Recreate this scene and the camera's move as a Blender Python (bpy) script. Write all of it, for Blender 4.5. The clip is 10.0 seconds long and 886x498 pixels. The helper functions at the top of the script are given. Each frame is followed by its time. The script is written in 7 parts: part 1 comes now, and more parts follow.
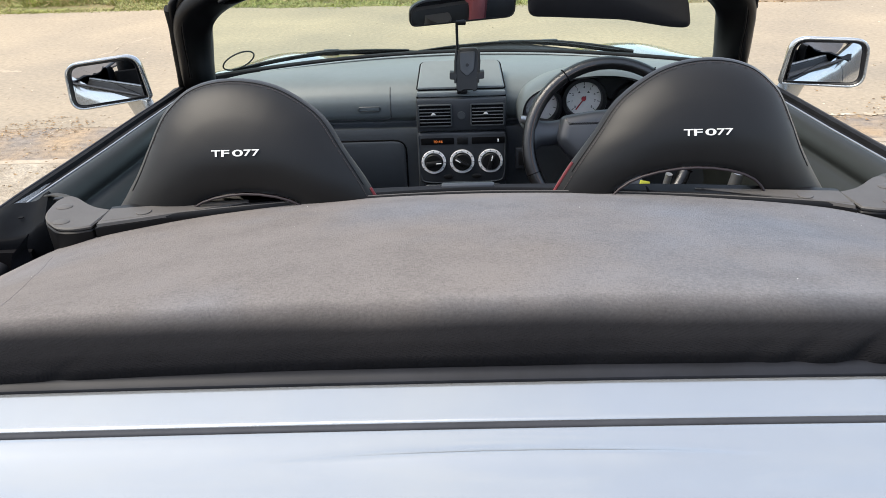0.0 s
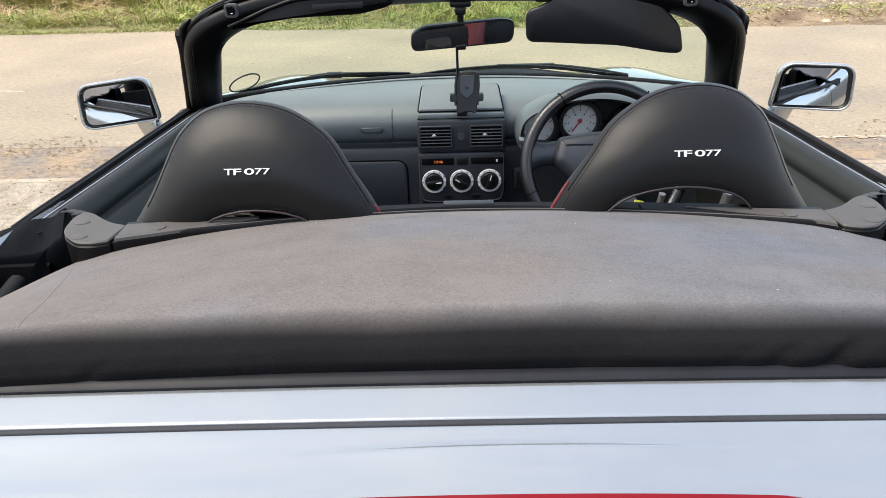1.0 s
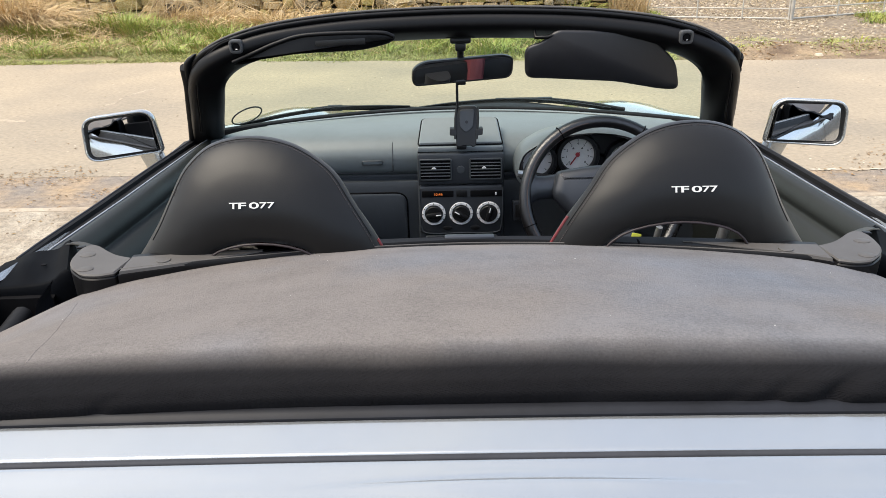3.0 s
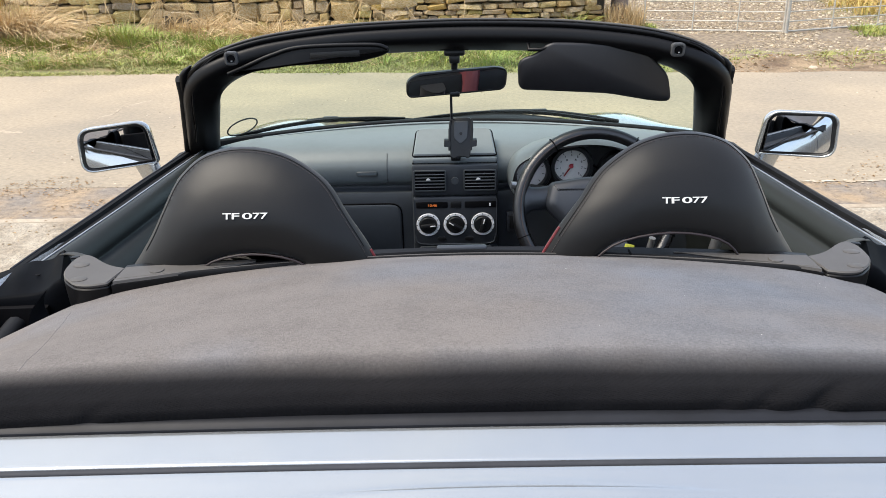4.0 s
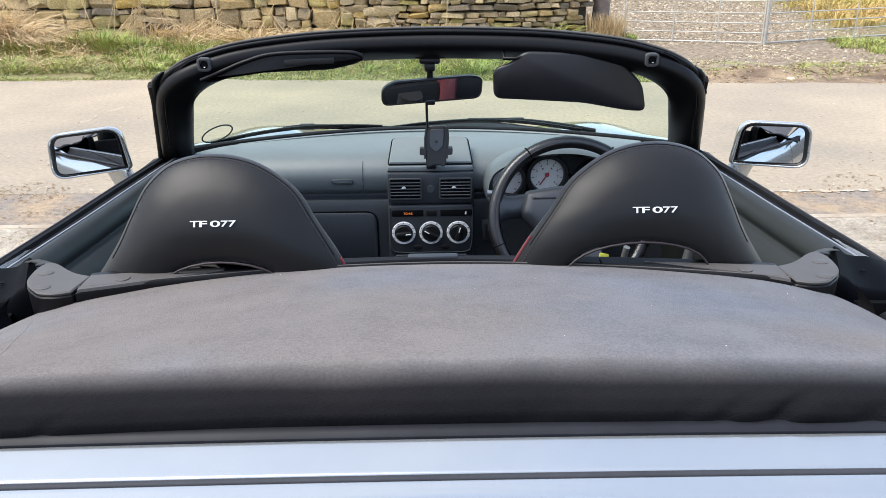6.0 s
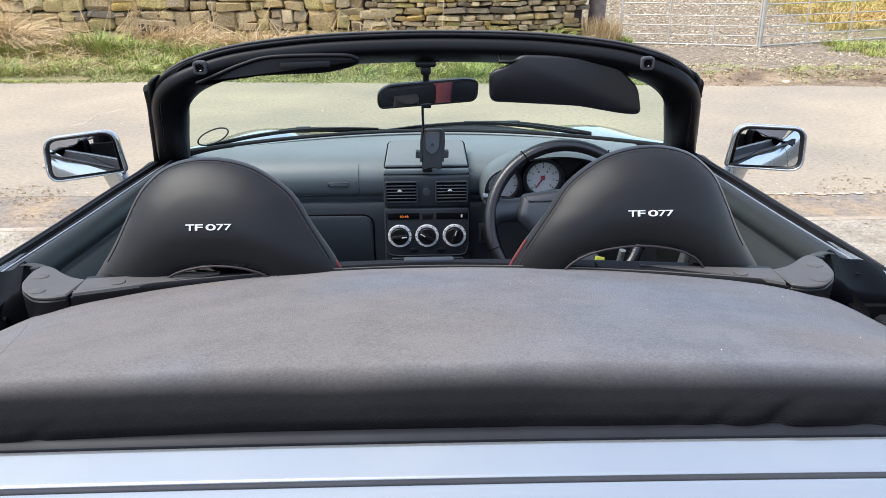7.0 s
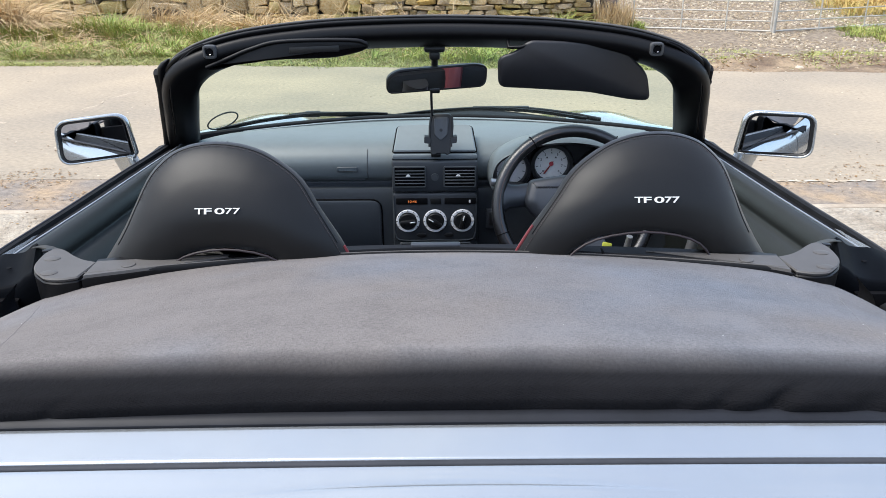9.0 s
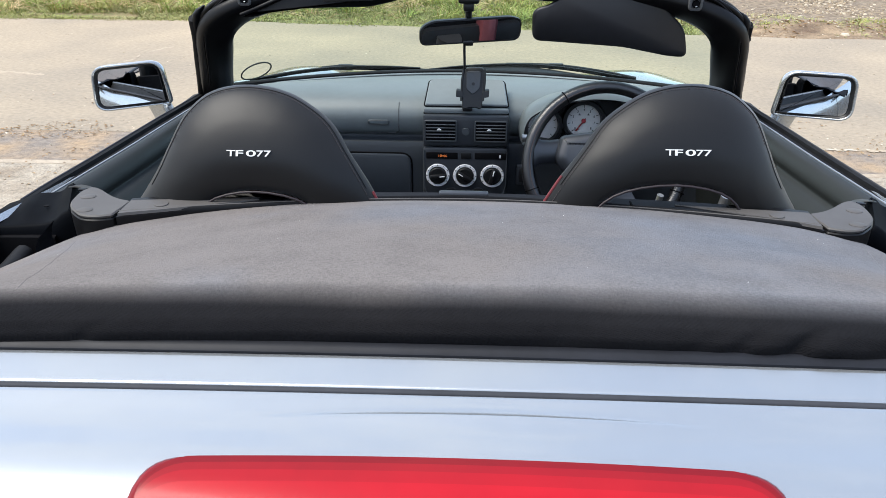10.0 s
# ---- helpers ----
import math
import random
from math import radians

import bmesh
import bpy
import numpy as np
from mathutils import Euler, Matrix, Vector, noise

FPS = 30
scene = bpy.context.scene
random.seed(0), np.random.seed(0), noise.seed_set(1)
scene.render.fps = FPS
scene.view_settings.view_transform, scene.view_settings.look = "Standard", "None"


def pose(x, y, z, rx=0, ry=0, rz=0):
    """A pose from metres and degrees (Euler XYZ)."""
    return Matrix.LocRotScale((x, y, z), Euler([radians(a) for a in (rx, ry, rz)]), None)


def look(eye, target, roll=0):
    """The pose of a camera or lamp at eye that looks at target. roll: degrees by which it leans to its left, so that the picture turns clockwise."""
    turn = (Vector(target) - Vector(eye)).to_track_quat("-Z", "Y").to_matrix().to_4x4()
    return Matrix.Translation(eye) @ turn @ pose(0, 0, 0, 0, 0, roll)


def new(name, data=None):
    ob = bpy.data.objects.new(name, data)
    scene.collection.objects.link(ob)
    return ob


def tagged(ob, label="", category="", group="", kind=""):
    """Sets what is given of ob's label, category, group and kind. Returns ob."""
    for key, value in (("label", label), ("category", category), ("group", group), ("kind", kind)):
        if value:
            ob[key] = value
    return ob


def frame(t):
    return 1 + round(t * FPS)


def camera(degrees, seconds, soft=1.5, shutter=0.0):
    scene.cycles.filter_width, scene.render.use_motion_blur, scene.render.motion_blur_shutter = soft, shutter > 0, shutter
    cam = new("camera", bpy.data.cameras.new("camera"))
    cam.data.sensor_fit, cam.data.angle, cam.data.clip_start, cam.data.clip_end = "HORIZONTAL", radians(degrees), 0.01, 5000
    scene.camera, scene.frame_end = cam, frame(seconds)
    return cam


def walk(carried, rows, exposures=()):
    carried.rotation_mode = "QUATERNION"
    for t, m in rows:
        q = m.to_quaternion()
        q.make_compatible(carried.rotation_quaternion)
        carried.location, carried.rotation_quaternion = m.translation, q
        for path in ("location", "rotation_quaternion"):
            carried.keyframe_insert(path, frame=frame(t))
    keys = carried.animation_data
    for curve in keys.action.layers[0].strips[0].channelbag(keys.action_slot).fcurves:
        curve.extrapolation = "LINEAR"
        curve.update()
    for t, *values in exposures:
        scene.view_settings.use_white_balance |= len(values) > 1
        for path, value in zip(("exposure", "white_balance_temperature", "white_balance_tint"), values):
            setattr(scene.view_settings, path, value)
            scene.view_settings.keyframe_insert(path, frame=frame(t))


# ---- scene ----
from mathutils.bvhtree import BVHTree

cam = camera(58.2, 10.0, soft=0.75)
PATH = [
    (0, (-0.02, 0.047, 1.384), (-0.06, 1.85, 0.518), -1.9),
    (0.5, (-0.02, 0.021, 1.391), (-0.056, 1.835, 0.548), -1.8),
    (1, (-0.026, -0.004, 1.399), (-0.058, 1.82, 0.58), -1.6),
    (1.5, (-0.027, -0.01, 1.4), (-0.057, 1.824, 0.603), -1.5),
    (2, (-0.035, -0.01, 1.405), (-0.061, 1.832, 0.627), -1.3),
    (2.5, (-0.039, -0.013, 1.406), (-0.062, 1.835, 0.642), -1.2),
    (3, (-0.033, -0.017, 1.412), (-0.055, 1.836, 0.66), -1.3),
    (4.5, (-0.02, -0.025, 1.413), (-0.026, 1.842, 0.697), -1.0),
    (5, (-0.011, -0.021, 1.412), (-0.004, 1.848, 0.7), -0.8),
    (5.5, (-0.007, -0.017, 1.411), (0.013, 1.853, 0.701), -0.6),
    (7, (-0.006, -0.016, 1.413), (0.033, 1.856, 0.711), -0.4),
    (7.5, (-0.003, -0.016, 1.413), (0.038, 1.857, 0.714), -0.3),
    (8, (-0.008, -0.018, 1.411), (0.032, 1.854, 0.708), -0.2),
    (8.5, (-0.007, -0.018, 1.413), (0.027, 1.85, 0.699), -0.3),
    (9, (-0.001, -0.024, 1.416), (0.013, 1.835, 0.679), -0.3),
    (9.5, (0.002, -0.031, 1.411), (-0.023, 1.815, 0.641), -0.2),
    (10, (0.003, -0.04, 1.394), (-0.057, 1.784, 0.575), 0.4),
]
EXPOSURES = ((0, 0.66, 6120, 9), (2.5, 0.60, 6280, 9), (5, 0.63, 5880, 9), (7.5, 0.67, 5620, 9), (9, 0.62, 5640, 9), (10, 0.57, 5720, 8))
walk(cam, [(t, look(eye, target, roll)) for t, eye, target, roll in PATH], EXPOSURES)

# ---- light: hazy daylight with a veiled sun high on the left ----
SUN_EL, SUN_AZ = 60.0, -108.0      # degrees up; degrees from straight ahead, to the right
world = bpy.data.worlds.new("daylight")
scene.world = world
world.use_nodes = True
wt = world.node_tree
sky = wt.nodes.new("ShaderNodeTexSky")
sky.sky_type, sky.sun_disc = "NISHITA", False
sky.sun_elevation, sky.sun_rotation = radians(SUN_EL), radians(SUN_AZ)
sky.air_density, sky.dust_density = 1.0, 0.8
cloud = wt.nodes.new("ShaderNodeTexNoise")
cloud.inputs["Scale"].default_value, cloud.inputs["Detail"].default_value = 6.6, 9.0
cloud.inputs["Roughness"].default_value = 0.63
ramp = wt.nodes.new("ShaderNodeValToRGB")
ramp.color_ramp.elements[0].position, ramp.color_ramp.elements[1].position = 0.43, 0.72
ramp.color_ramp.elements[0].color = (0.32, 0.32, 0.32, 1)      # thin haze between the clouds
mixw = wt.nodes.new("ShaderNodeMix")
mixw.data_type = "RGBA"
mixw.inputs["B"].default_value = (4.25, 4.08, 3.86, 1)
side = wt.nodes.new("ShaderNodeTexCoord")
axes = wt.nodes.new("ShaderNodeSeparateXYZ")
tilt = wt.nodes.new("ShaderNodeMath")
tilt.operation = "MULTIPLY_ADD"
tilt.inputs[1].default_value = -0.16
wt.links.new(side.outputs["Generated"], axes.inputs["Vector"])
wt.links.new(axes.outputs["X"], tilt.inputs[0])
wt.links.new(cloud.outputs["Fac"], tilt.inputs[2])
wt.links.new(tilt.outputs[0], ramp.inputs["Fac"])
wt.links.new(ramp.outputs["Color"], mixw.inputs["Factor"])
wt.links.new(sky.outputs["Color"], mixw.inputs["A"])
wt.links.new(mixw.outputs["Result"], wt.nodes["Background"].inputs["Color"])
wt.nodes["Background"].inputs["Strength"].default_value = 0.232
sun = new("sun", bpy.data.lights.new("sun", "SUN"))
sun.data.energy, sun.data.angle, sun.data.color = 3.7, radians(40), (1.0, 0.87, 0.70)
el, az = radians(SUN_EL), radians(SUN_AZ)
sun.matrix_world = look((0, 0, 0), (-math.sin(az) * math.cos(el), -math.cos(az) * math.cos(el), -math.sin(el)))


# ---- materials ----
def mat(name, color, rough=0.5, metal=0.0, vary=0.12, scale=6.0, fine=120.0, bump=0.1, depth=0.001, other=None, mixat=0.5,
        coat=0.0, sheen=0.0, spec=0.5, island=None, rvary=0.1):
    """Principled surface with stains at two scales and a fine relief; other: a second colour that the large noise lets through."""
    m = bpy.data.materials.new(name)
    m.use_nodes = True
    nt = m.node_tree
    n, l = nt.nodes, nt.links
    b = n["Principled BSDF"]
    tc = n.new("ShaderNodeTexCoord")
    big, small = n.new("ShaderNodeTexNoise"), n.new("ShaderNodeTexNoise")
    for tex, s, d in ((big, scale, 5.0), (small, fine, 3.0)):
        tex.inputs["Scale"].default_value, tex.inputs["Detail"].default_value = s, d
        l.new(tc.outputs["Object"], tex.inputs["Vector"])
    base = n.new("ShaderNodeMix")
    base.data_type = "RGBA"
    c2 = other or tuple(min(1, c * (1 - 2 * vary)) for c in color)
    base.inputs["A"].default_value, base.inputs["B"].default_value = (*color, 1), (*c2, 1)
    r = n.new("ShaderNodeMapRange")
    r.inputs["From Min"].default_value, r.inputs["From Max"].default_value = mixat - 0.17, mixat + 0.17
    l.new(big.outputs["Fac"], r.inputs["Value"])
    l.new(r.outputs["Result"], base.inputs["Factor"])
    hue = n.new("ShaderNodeHueSaturation")
    r2 = n.new("ShaderNodeMapRange")
    r2.inputs["From Min"].default_value, r2.inputs["From Max"].default_value = 0.32, 0.68
    r2.inputs["To Min"].default_value, r2.inputs["To Max"].default_value = 1 - vary, 1 + vary
    mid = n.new("ShaderNodeTexNoise")
    mid.inputs["Scale"].default_value, mid.inputs["Detail"].default_value = math.sqrt(scale * fine), 4.0
    l.new(tc.outputs["Object"], mid.inputs["Vector"])
    both_n = n.new("ShaderNodeMix")
    both_n.inputs["Factor"].default_value = 0.5
    l.new(small.outputs["Fac"], both_n.inputs["A"])
    l.new(mid.outputs["Fac"], both_n.inputs["B"])
    l.new(both_n.outputs["Result"], r2.inputs["Value"])
    l.new(r2.outputs["Result"], hue.inputs["Value"])
    l.new(base.outputs["Result"], hue.inputs["Color"])
    col = hue.outputs["Color"]
    if island:
        ri = n.new("ShaderNodeObjectInfo" if island[0] == "object" else "ShaderNodeNewGeometry")
        out = ri.outputs["Random"] if island[0] == "object" else ri.outputs["Random Per Island"]
        cr = n.new("ShaderNodeValToRGB")
        cr.color_ramp.interpolation = "LINEAR"
        while len(cr.color_ramp.elements) < len(island[1]):
            cr.color_ramp.elements.new(0.5)
        for i, c in enumerate(island[1]):
            cr.color_ramp.elements[i].position, cr.color_ramp.elements[i].color = i / (len(island[1]) - 1), (*c, 1)
        l.new(out, cr.inputs["Fac"])
        mul = n.new("ShaderNodeMix")
        mul.data_type, mul.blend_type = "RGBA", "MULTIPLY"
        mul.inputs["Factor"].default_value = 1.0
        l.new(cr.outputs["Color"], mul.inputs["A"])
        l.new(col, mul.inputs["B"])
        col = mul.outputs["Result"]
    l.new(col, b.inputs["Base Color"])
    rr = n.new("ShaderNodeMapRange")
    rr.inputs["To Min"].default_value, rr.inputs["To Max"].default_value = max(0.0, rough - rvary), min(1.0, rough + rvary)
    l.new(big.outputs["Fac"], rr.inputs["Value"])
    l.new(rr.outputs["Result"], b.inputs["Roughness"])
    b.inputs["Metallic"].default_value = metal
    b.inputs["Coat Weight"].default_value, b.inputs["Coat Roughness"].default_value = coat, 0.06
    b.inputs["Sheen Weight"].default_value = sheen
    b.inputs["Specular IOR Level"].default_value = spec
    if bump:
        bp = n.new("ShaderNodeBump")
        bp.inputs["Strength"].default_value, bp.inputs["Distance"].default_value = bump, depth
        l.new(small.outputs["Fac"], bp.inputs["Height"])
        l.new(bp.outputs["Normal"], b.inputs["Normal"])
    return m


def ribbed(m, size, strength, depth, turn=(0, 0, 0)):
    """Adds the fine diagonal weave of a woven cloth to a material's relief."""
    n, l = m.node_tree.nodes, m.node_tree.links
    tc = n.new("ShaderNodeTexCoord")
    mp = n.new("ShaderNodeMapping")
    mp.inputs["Rotation"].default_value = [radians(a) for a in turn]
    w = n.new("ShaderNodeTexWave")
    w.inputs["Scale"].default_value, w.inputs["Distortion"].default_value = size, 3.5
    w.inputs["Detail"].default_value, w.inputs["Detail Scale"].default_value = 3.0, 5.0
    l.new(tc.outputs["Object"], mp.inputs["Vector"])
    l.new(mp.outputs["Vector"], w.inputs["Vector"])
    old = [x for x in n if x.bl_idname == "ShaderNodeBump"][0]
    bp = n.new("ShaderNodeBump")
    bp.inputs["Strength"].default_value, bp.inputs["Distance"].default_value = strength, depth
    l.new(w.outputs["Fac"], bp.inputs["Height"])
    l.new(old.outputs["Normal"], bp.inputs["Normal"])
    l.new(bp.outputs["Normal"], n["Principled BSDF"].inputs["Normal"])
    return m


def glow(name, color, strength):
    m = bpy.data.materials.new(name)
    m.use_nodes = True
    b = m.node_tree.nodes["Principled BSDF"]
    b.inputs["Base Color"].default_value = (*color, 1)
    b.inputs["Emission Color"].default_value, b.inputs["Emission Strength"].default_value = (*color, 1), strength
    return m


def clear_glass(name, tint, gloss=0.06):
    """A thin pane: light goes straight through, tinted, with a faint mirror sheen."""
    m = bpy.data.materials.new(name)
    m.use_nodes = True
    n, l = m.node_tree.nodes, m.node_tree.links
    n.remove(n["Principled BSDF"])
    t, g, mx = n.new("ShaderNodeBsdfTransparent"), n.new("ShaderNodeBsdfGlossy"), n.new("ShaderNodeMixShader")
    t.inputs["Color"].default_value = (*tint, 1)
    g.inputs["Roughness"].default_value = 0.02
    mx.inputs["Fac"].default_value = gloss
    l.new(t.outputs["BSDF"], mx.inputs[1])
    l.new(g.outputs["BSDF"], mx.inputs[2])
    l.new(mx.outputs["Shader"], n["Material Output"].inputs["Surface"])
    return m


def dusted(m, color, other):
    """Lightens a cloth's flat by a mesh value: dust plus painted light, warm left, cool right."""
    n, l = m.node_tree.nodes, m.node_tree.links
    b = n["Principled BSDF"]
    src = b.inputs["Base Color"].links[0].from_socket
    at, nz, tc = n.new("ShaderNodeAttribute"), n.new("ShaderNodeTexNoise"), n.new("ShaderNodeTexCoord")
    at.attribute_name = "dust_and_light"
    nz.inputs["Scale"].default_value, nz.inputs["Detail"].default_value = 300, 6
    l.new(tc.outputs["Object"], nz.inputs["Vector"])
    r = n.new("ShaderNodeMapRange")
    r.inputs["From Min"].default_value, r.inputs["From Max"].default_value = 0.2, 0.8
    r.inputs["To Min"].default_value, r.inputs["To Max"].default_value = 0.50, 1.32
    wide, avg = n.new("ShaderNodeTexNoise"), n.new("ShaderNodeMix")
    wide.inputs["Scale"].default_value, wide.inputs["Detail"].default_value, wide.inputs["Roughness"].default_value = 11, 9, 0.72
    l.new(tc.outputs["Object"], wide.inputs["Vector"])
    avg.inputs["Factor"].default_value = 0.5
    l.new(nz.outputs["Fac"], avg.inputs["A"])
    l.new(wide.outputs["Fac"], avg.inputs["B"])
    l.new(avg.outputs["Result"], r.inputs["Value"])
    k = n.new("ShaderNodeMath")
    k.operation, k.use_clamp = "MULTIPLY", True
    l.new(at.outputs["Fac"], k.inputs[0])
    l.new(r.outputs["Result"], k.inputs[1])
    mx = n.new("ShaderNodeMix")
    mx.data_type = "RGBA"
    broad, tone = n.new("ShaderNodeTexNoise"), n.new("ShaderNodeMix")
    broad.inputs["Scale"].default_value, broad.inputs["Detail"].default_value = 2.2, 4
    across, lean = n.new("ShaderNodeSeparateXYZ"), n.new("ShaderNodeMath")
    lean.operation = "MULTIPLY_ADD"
    lean.inputs[1].default_value = 0.22      # warm light on the left, cool sky on the right, put into the colour
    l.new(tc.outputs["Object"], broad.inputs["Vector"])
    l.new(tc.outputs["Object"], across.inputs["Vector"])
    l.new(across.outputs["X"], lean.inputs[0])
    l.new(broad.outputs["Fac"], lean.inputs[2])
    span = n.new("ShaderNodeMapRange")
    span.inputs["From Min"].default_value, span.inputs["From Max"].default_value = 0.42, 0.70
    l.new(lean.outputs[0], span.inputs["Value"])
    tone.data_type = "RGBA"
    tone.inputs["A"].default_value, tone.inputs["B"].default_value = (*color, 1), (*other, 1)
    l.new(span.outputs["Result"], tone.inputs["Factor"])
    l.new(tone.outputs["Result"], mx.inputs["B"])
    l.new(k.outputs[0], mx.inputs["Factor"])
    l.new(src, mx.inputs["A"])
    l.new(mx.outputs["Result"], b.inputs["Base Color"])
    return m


SILVER = mat("silver_paint", (0.455, 0.47, 0.472), 0.25, 0.75, vary=0.02, scale=3, fine=900, bump=0.015, depth=0.0002, coat=1.0, rvary=0.02)
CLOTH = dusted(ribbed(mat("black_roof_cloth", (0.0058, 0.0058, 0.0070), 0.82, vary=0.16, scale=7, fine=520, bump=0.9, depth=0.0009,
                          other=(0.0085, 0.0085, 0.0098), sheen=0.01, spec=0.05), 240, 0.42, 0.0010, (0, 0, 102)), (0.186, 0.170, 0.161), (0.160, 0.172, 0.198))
LEATHER = mat("black_leather", (0.0030, 0.0030, 0.0034), 0.43, vary=0.14, scale=5, fine=620, bump=0.22, depth=0.0004, sheen=0.13, spec=0.30, rvary=0.06)
FRAME_VINYL = mat("black_frame_vinyl", (0.0040, 0.0040, 0.0048), 0.42, vary=0.12, scale=5, fine=420, bump=0.2, depth=0.0005, spec=0.23, rvary=0.05)
BOW = mat("bow_plastic", (0.0055, 0.0055, 0.0062), 0.46, vary=0.15, scale=8, fine=300, bump=0.1, depth=0.0003, spec=0.2)
VISOR = mat("visor_vinyl", (0.020, 0.020, 0.023), 0.42, vary=0.10, scale=6, fine=500, bump=0.2, depth=0.0004, spec=0.4, rvary=0.05)
BOLSTER_RED = mat("worn_red_leather", (0.20, 0.036, 0.042), 0.55, vary=0.15, scale=20, fine=500, bump=0.25, depth=0.0005)
RED_LEATHER = mat("red_leather", (0.17, 0.046, 0.052), 0.45, vary=0.12, scale=6, fine=400, bump=0.2, depth=0.0005)
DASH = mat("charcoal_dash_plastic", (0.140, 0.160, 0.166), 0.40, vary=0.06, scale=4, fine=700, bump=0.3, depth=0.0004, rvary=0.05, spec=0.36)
HOOD = mat("binnacle_plastic", (0.054, 0.061, 0.067), 0.42, vary=0.06, scale=4, fine=700, bump=0.3, depth=0.0004, rvary=0.05)
CONSOLE = mat("console_plastic", (0.034, 0.038, 0.044), 0.36, vary=0.08, scale=8, fine=500, bump=0.1, depth=0.0003, rvary=0.05)
DASH_LOW = mat("darker_dash_plastic", (0.044, 0.050, 0.057), 0.40, vary=0.06, scale=4, fine=700, bump=0.3, depth=0.0004, rvary=0.05, spec=0.35)
PAD = mat("grey_lid_plastic", (0.165, 0.184, 0.19), 0.36, vary=0.05, scale=4, fine=700, bump=0.15, depth=0.0003, rvary=0.05, spec=0.5)
CATCH = mat("catch_plastic", (0.0032, 0.0038, 0.0052), 0.62, vary=0.12, scale=9, fine=260, bump=0.08, depth=0.0004, spec=0.03)
CLOTH_BLACK = mat("black_lining_cloth", (0.02, 0.02, 0.024), 0.8, vary=0.2, scale=14, fine=400, bump=0.4, depth=0.0008, spec=0.2)
SOCKET = mat("grey_socket_plastic", (0.075, 0.078, 0.082), 0.5, vary=0.1, scale=20, fine=300, bump=0.05, depth=0.0003)
TRIM = mat("matt_black_plastic", (0.011, 0.0113, 0.012), 0.42, vary=0.15, scale=8, fine=300, bump=0.12, depth=0.0004, spec=0.38)
VENT = mat("vent_edge_highlight", (0.14, 0.147, 0.155), 0.3, vary=0.1, scale=8, fine=300, bump=0.05, depth=0.0003)
WHEEL_LEATHER = mat("worn_wheel_leather", (0.0050, 0.0050, 0.0058), 0.30, vary=0.2, scale=12, fine=420, bump=0.7, depth=0.0007, spec=0.75)
GREY_TRIM = mat("dusty_and_highlight_grey", (0.078, 0.073, 0.069), 0.6, vary=0.08, scale=9, fine=350, bump=0.15, depth=0.0004)
RUBBER = mat("black_rubber", (0.010, 0.010, 0.011), 0.6, vary=0.2, scale=12, fine=200, bump=0.12, depth=0.0005, spec=0.16)
ROOF_SEAL = mat("dark_rubber_seal", (0.014, 0.015, 0.019), 0.50, vary=0.15, scale=10, fine=200, bump=0.06, depth=0.0004, spec=0.25)
SEAL = mat("grey_rubber_seal", (0.040, 0.042, 0.049), 0.7, vary=0.1, scale=10, fine=200, bump=0.06, depth=0.0004, spec=0.2)
DOOR_CARD = mat("grey_door_vinyl", (0.019, 0.0215, 0.0205), 0.52, vary=0.08, scale=4, fine=500, bump=0.25, depth=0.0005, spec=0.30)
BRIGHT = mat("pale_waist_bead", (0.22, 0.235, 0.26), 0.28, 0.2, vary=0.08, scale=8, fine=200, bump=0.04, depth=0.0003)
ALU = mat("brushed_alloy", (0.62, 0.63, 0.64), 0.3, 0.9, vary=0.05, scale=6, fine=300, bump=0.05, depth=0.0002)
PAD_BLACK = mat("airbag_vinyl", (0.020, 0.023, 0.029), 0.36, vary=0.08, scale=8, fine=500, bump=0.15, depth=0.0003, spec=0.65)
RING = mat("white_dial_ring", (0.88, 0.88, 0.87), 0.35, 0.0, vary=0.05, scale=20, fine=300, bump=0.03, depth=0.0002)
DIAL_FACE = mat("pale_gauge_face", (0.72, 0.70, 0.67), 0.5, vary=0.05, scale=20, fine=300, bump=0.0)
# near-black for windows and seams; paints in the shade of gaps, holes, wells
DARK = mat("near_black_void", (0.004, 0.004, 0.005), 0.8, vary=0.2, scale=10, fine=100, bump=0.05, spec=0.1)
THREAD = mat("white_thread", (0.72, 0.72, 0.70), 0.6, vary=0.06, scale=40, fine=900, bump=0.4, depth=0.0004)
PIPING = mat("dark_piping", (0.022, 0.014, 0.016), 0.5, vary=0.1, scale=30, fine=600, bump=0.2, depth=0.0003)
STITCH = mat("dark_stitching", (0.055, 0.042, 0.042), 0.9, vary=0.1, scale=40, fine=900, bump=0.2, depth=0.0003)
RED_STITCH = mat("red_stitching", (0.45, 0.05, 0.06), 0.7, vary=0.1, scale=40, fine=900, bump=0.2, depth=0.0003)
RED_PAINT = mat("red_needle", (0.26, 0.015, 0.015), 0.4, vary=0.05, scale=20, fine=200, bump=0.0)
INK = mat("black_print", (0.01, 0.01, 0.01), 0.5, vary=0.05, scale=20, fine=200, bump=0.0)
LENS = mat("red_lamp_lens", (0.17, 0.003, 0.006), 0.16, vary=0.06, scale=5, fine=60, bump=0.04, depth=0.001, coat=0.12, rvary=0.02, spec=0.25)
LENS_MID = mat("red_lamp_middle_band", (0.30, 0.004, 0.009), 0.20, vary=0.05, scale=5, fine=60, bump=0.0, coat=0.12, rvary=0.02, spec=0.25)
LENS_TOP = mat("red_lamp_upper_band", (0.24, 0.004, 0.008), 0.20, vary=0.05, scale=5, fine=60, bump=0.0, coat=0.12, rvary=0.02, spec=0.25)
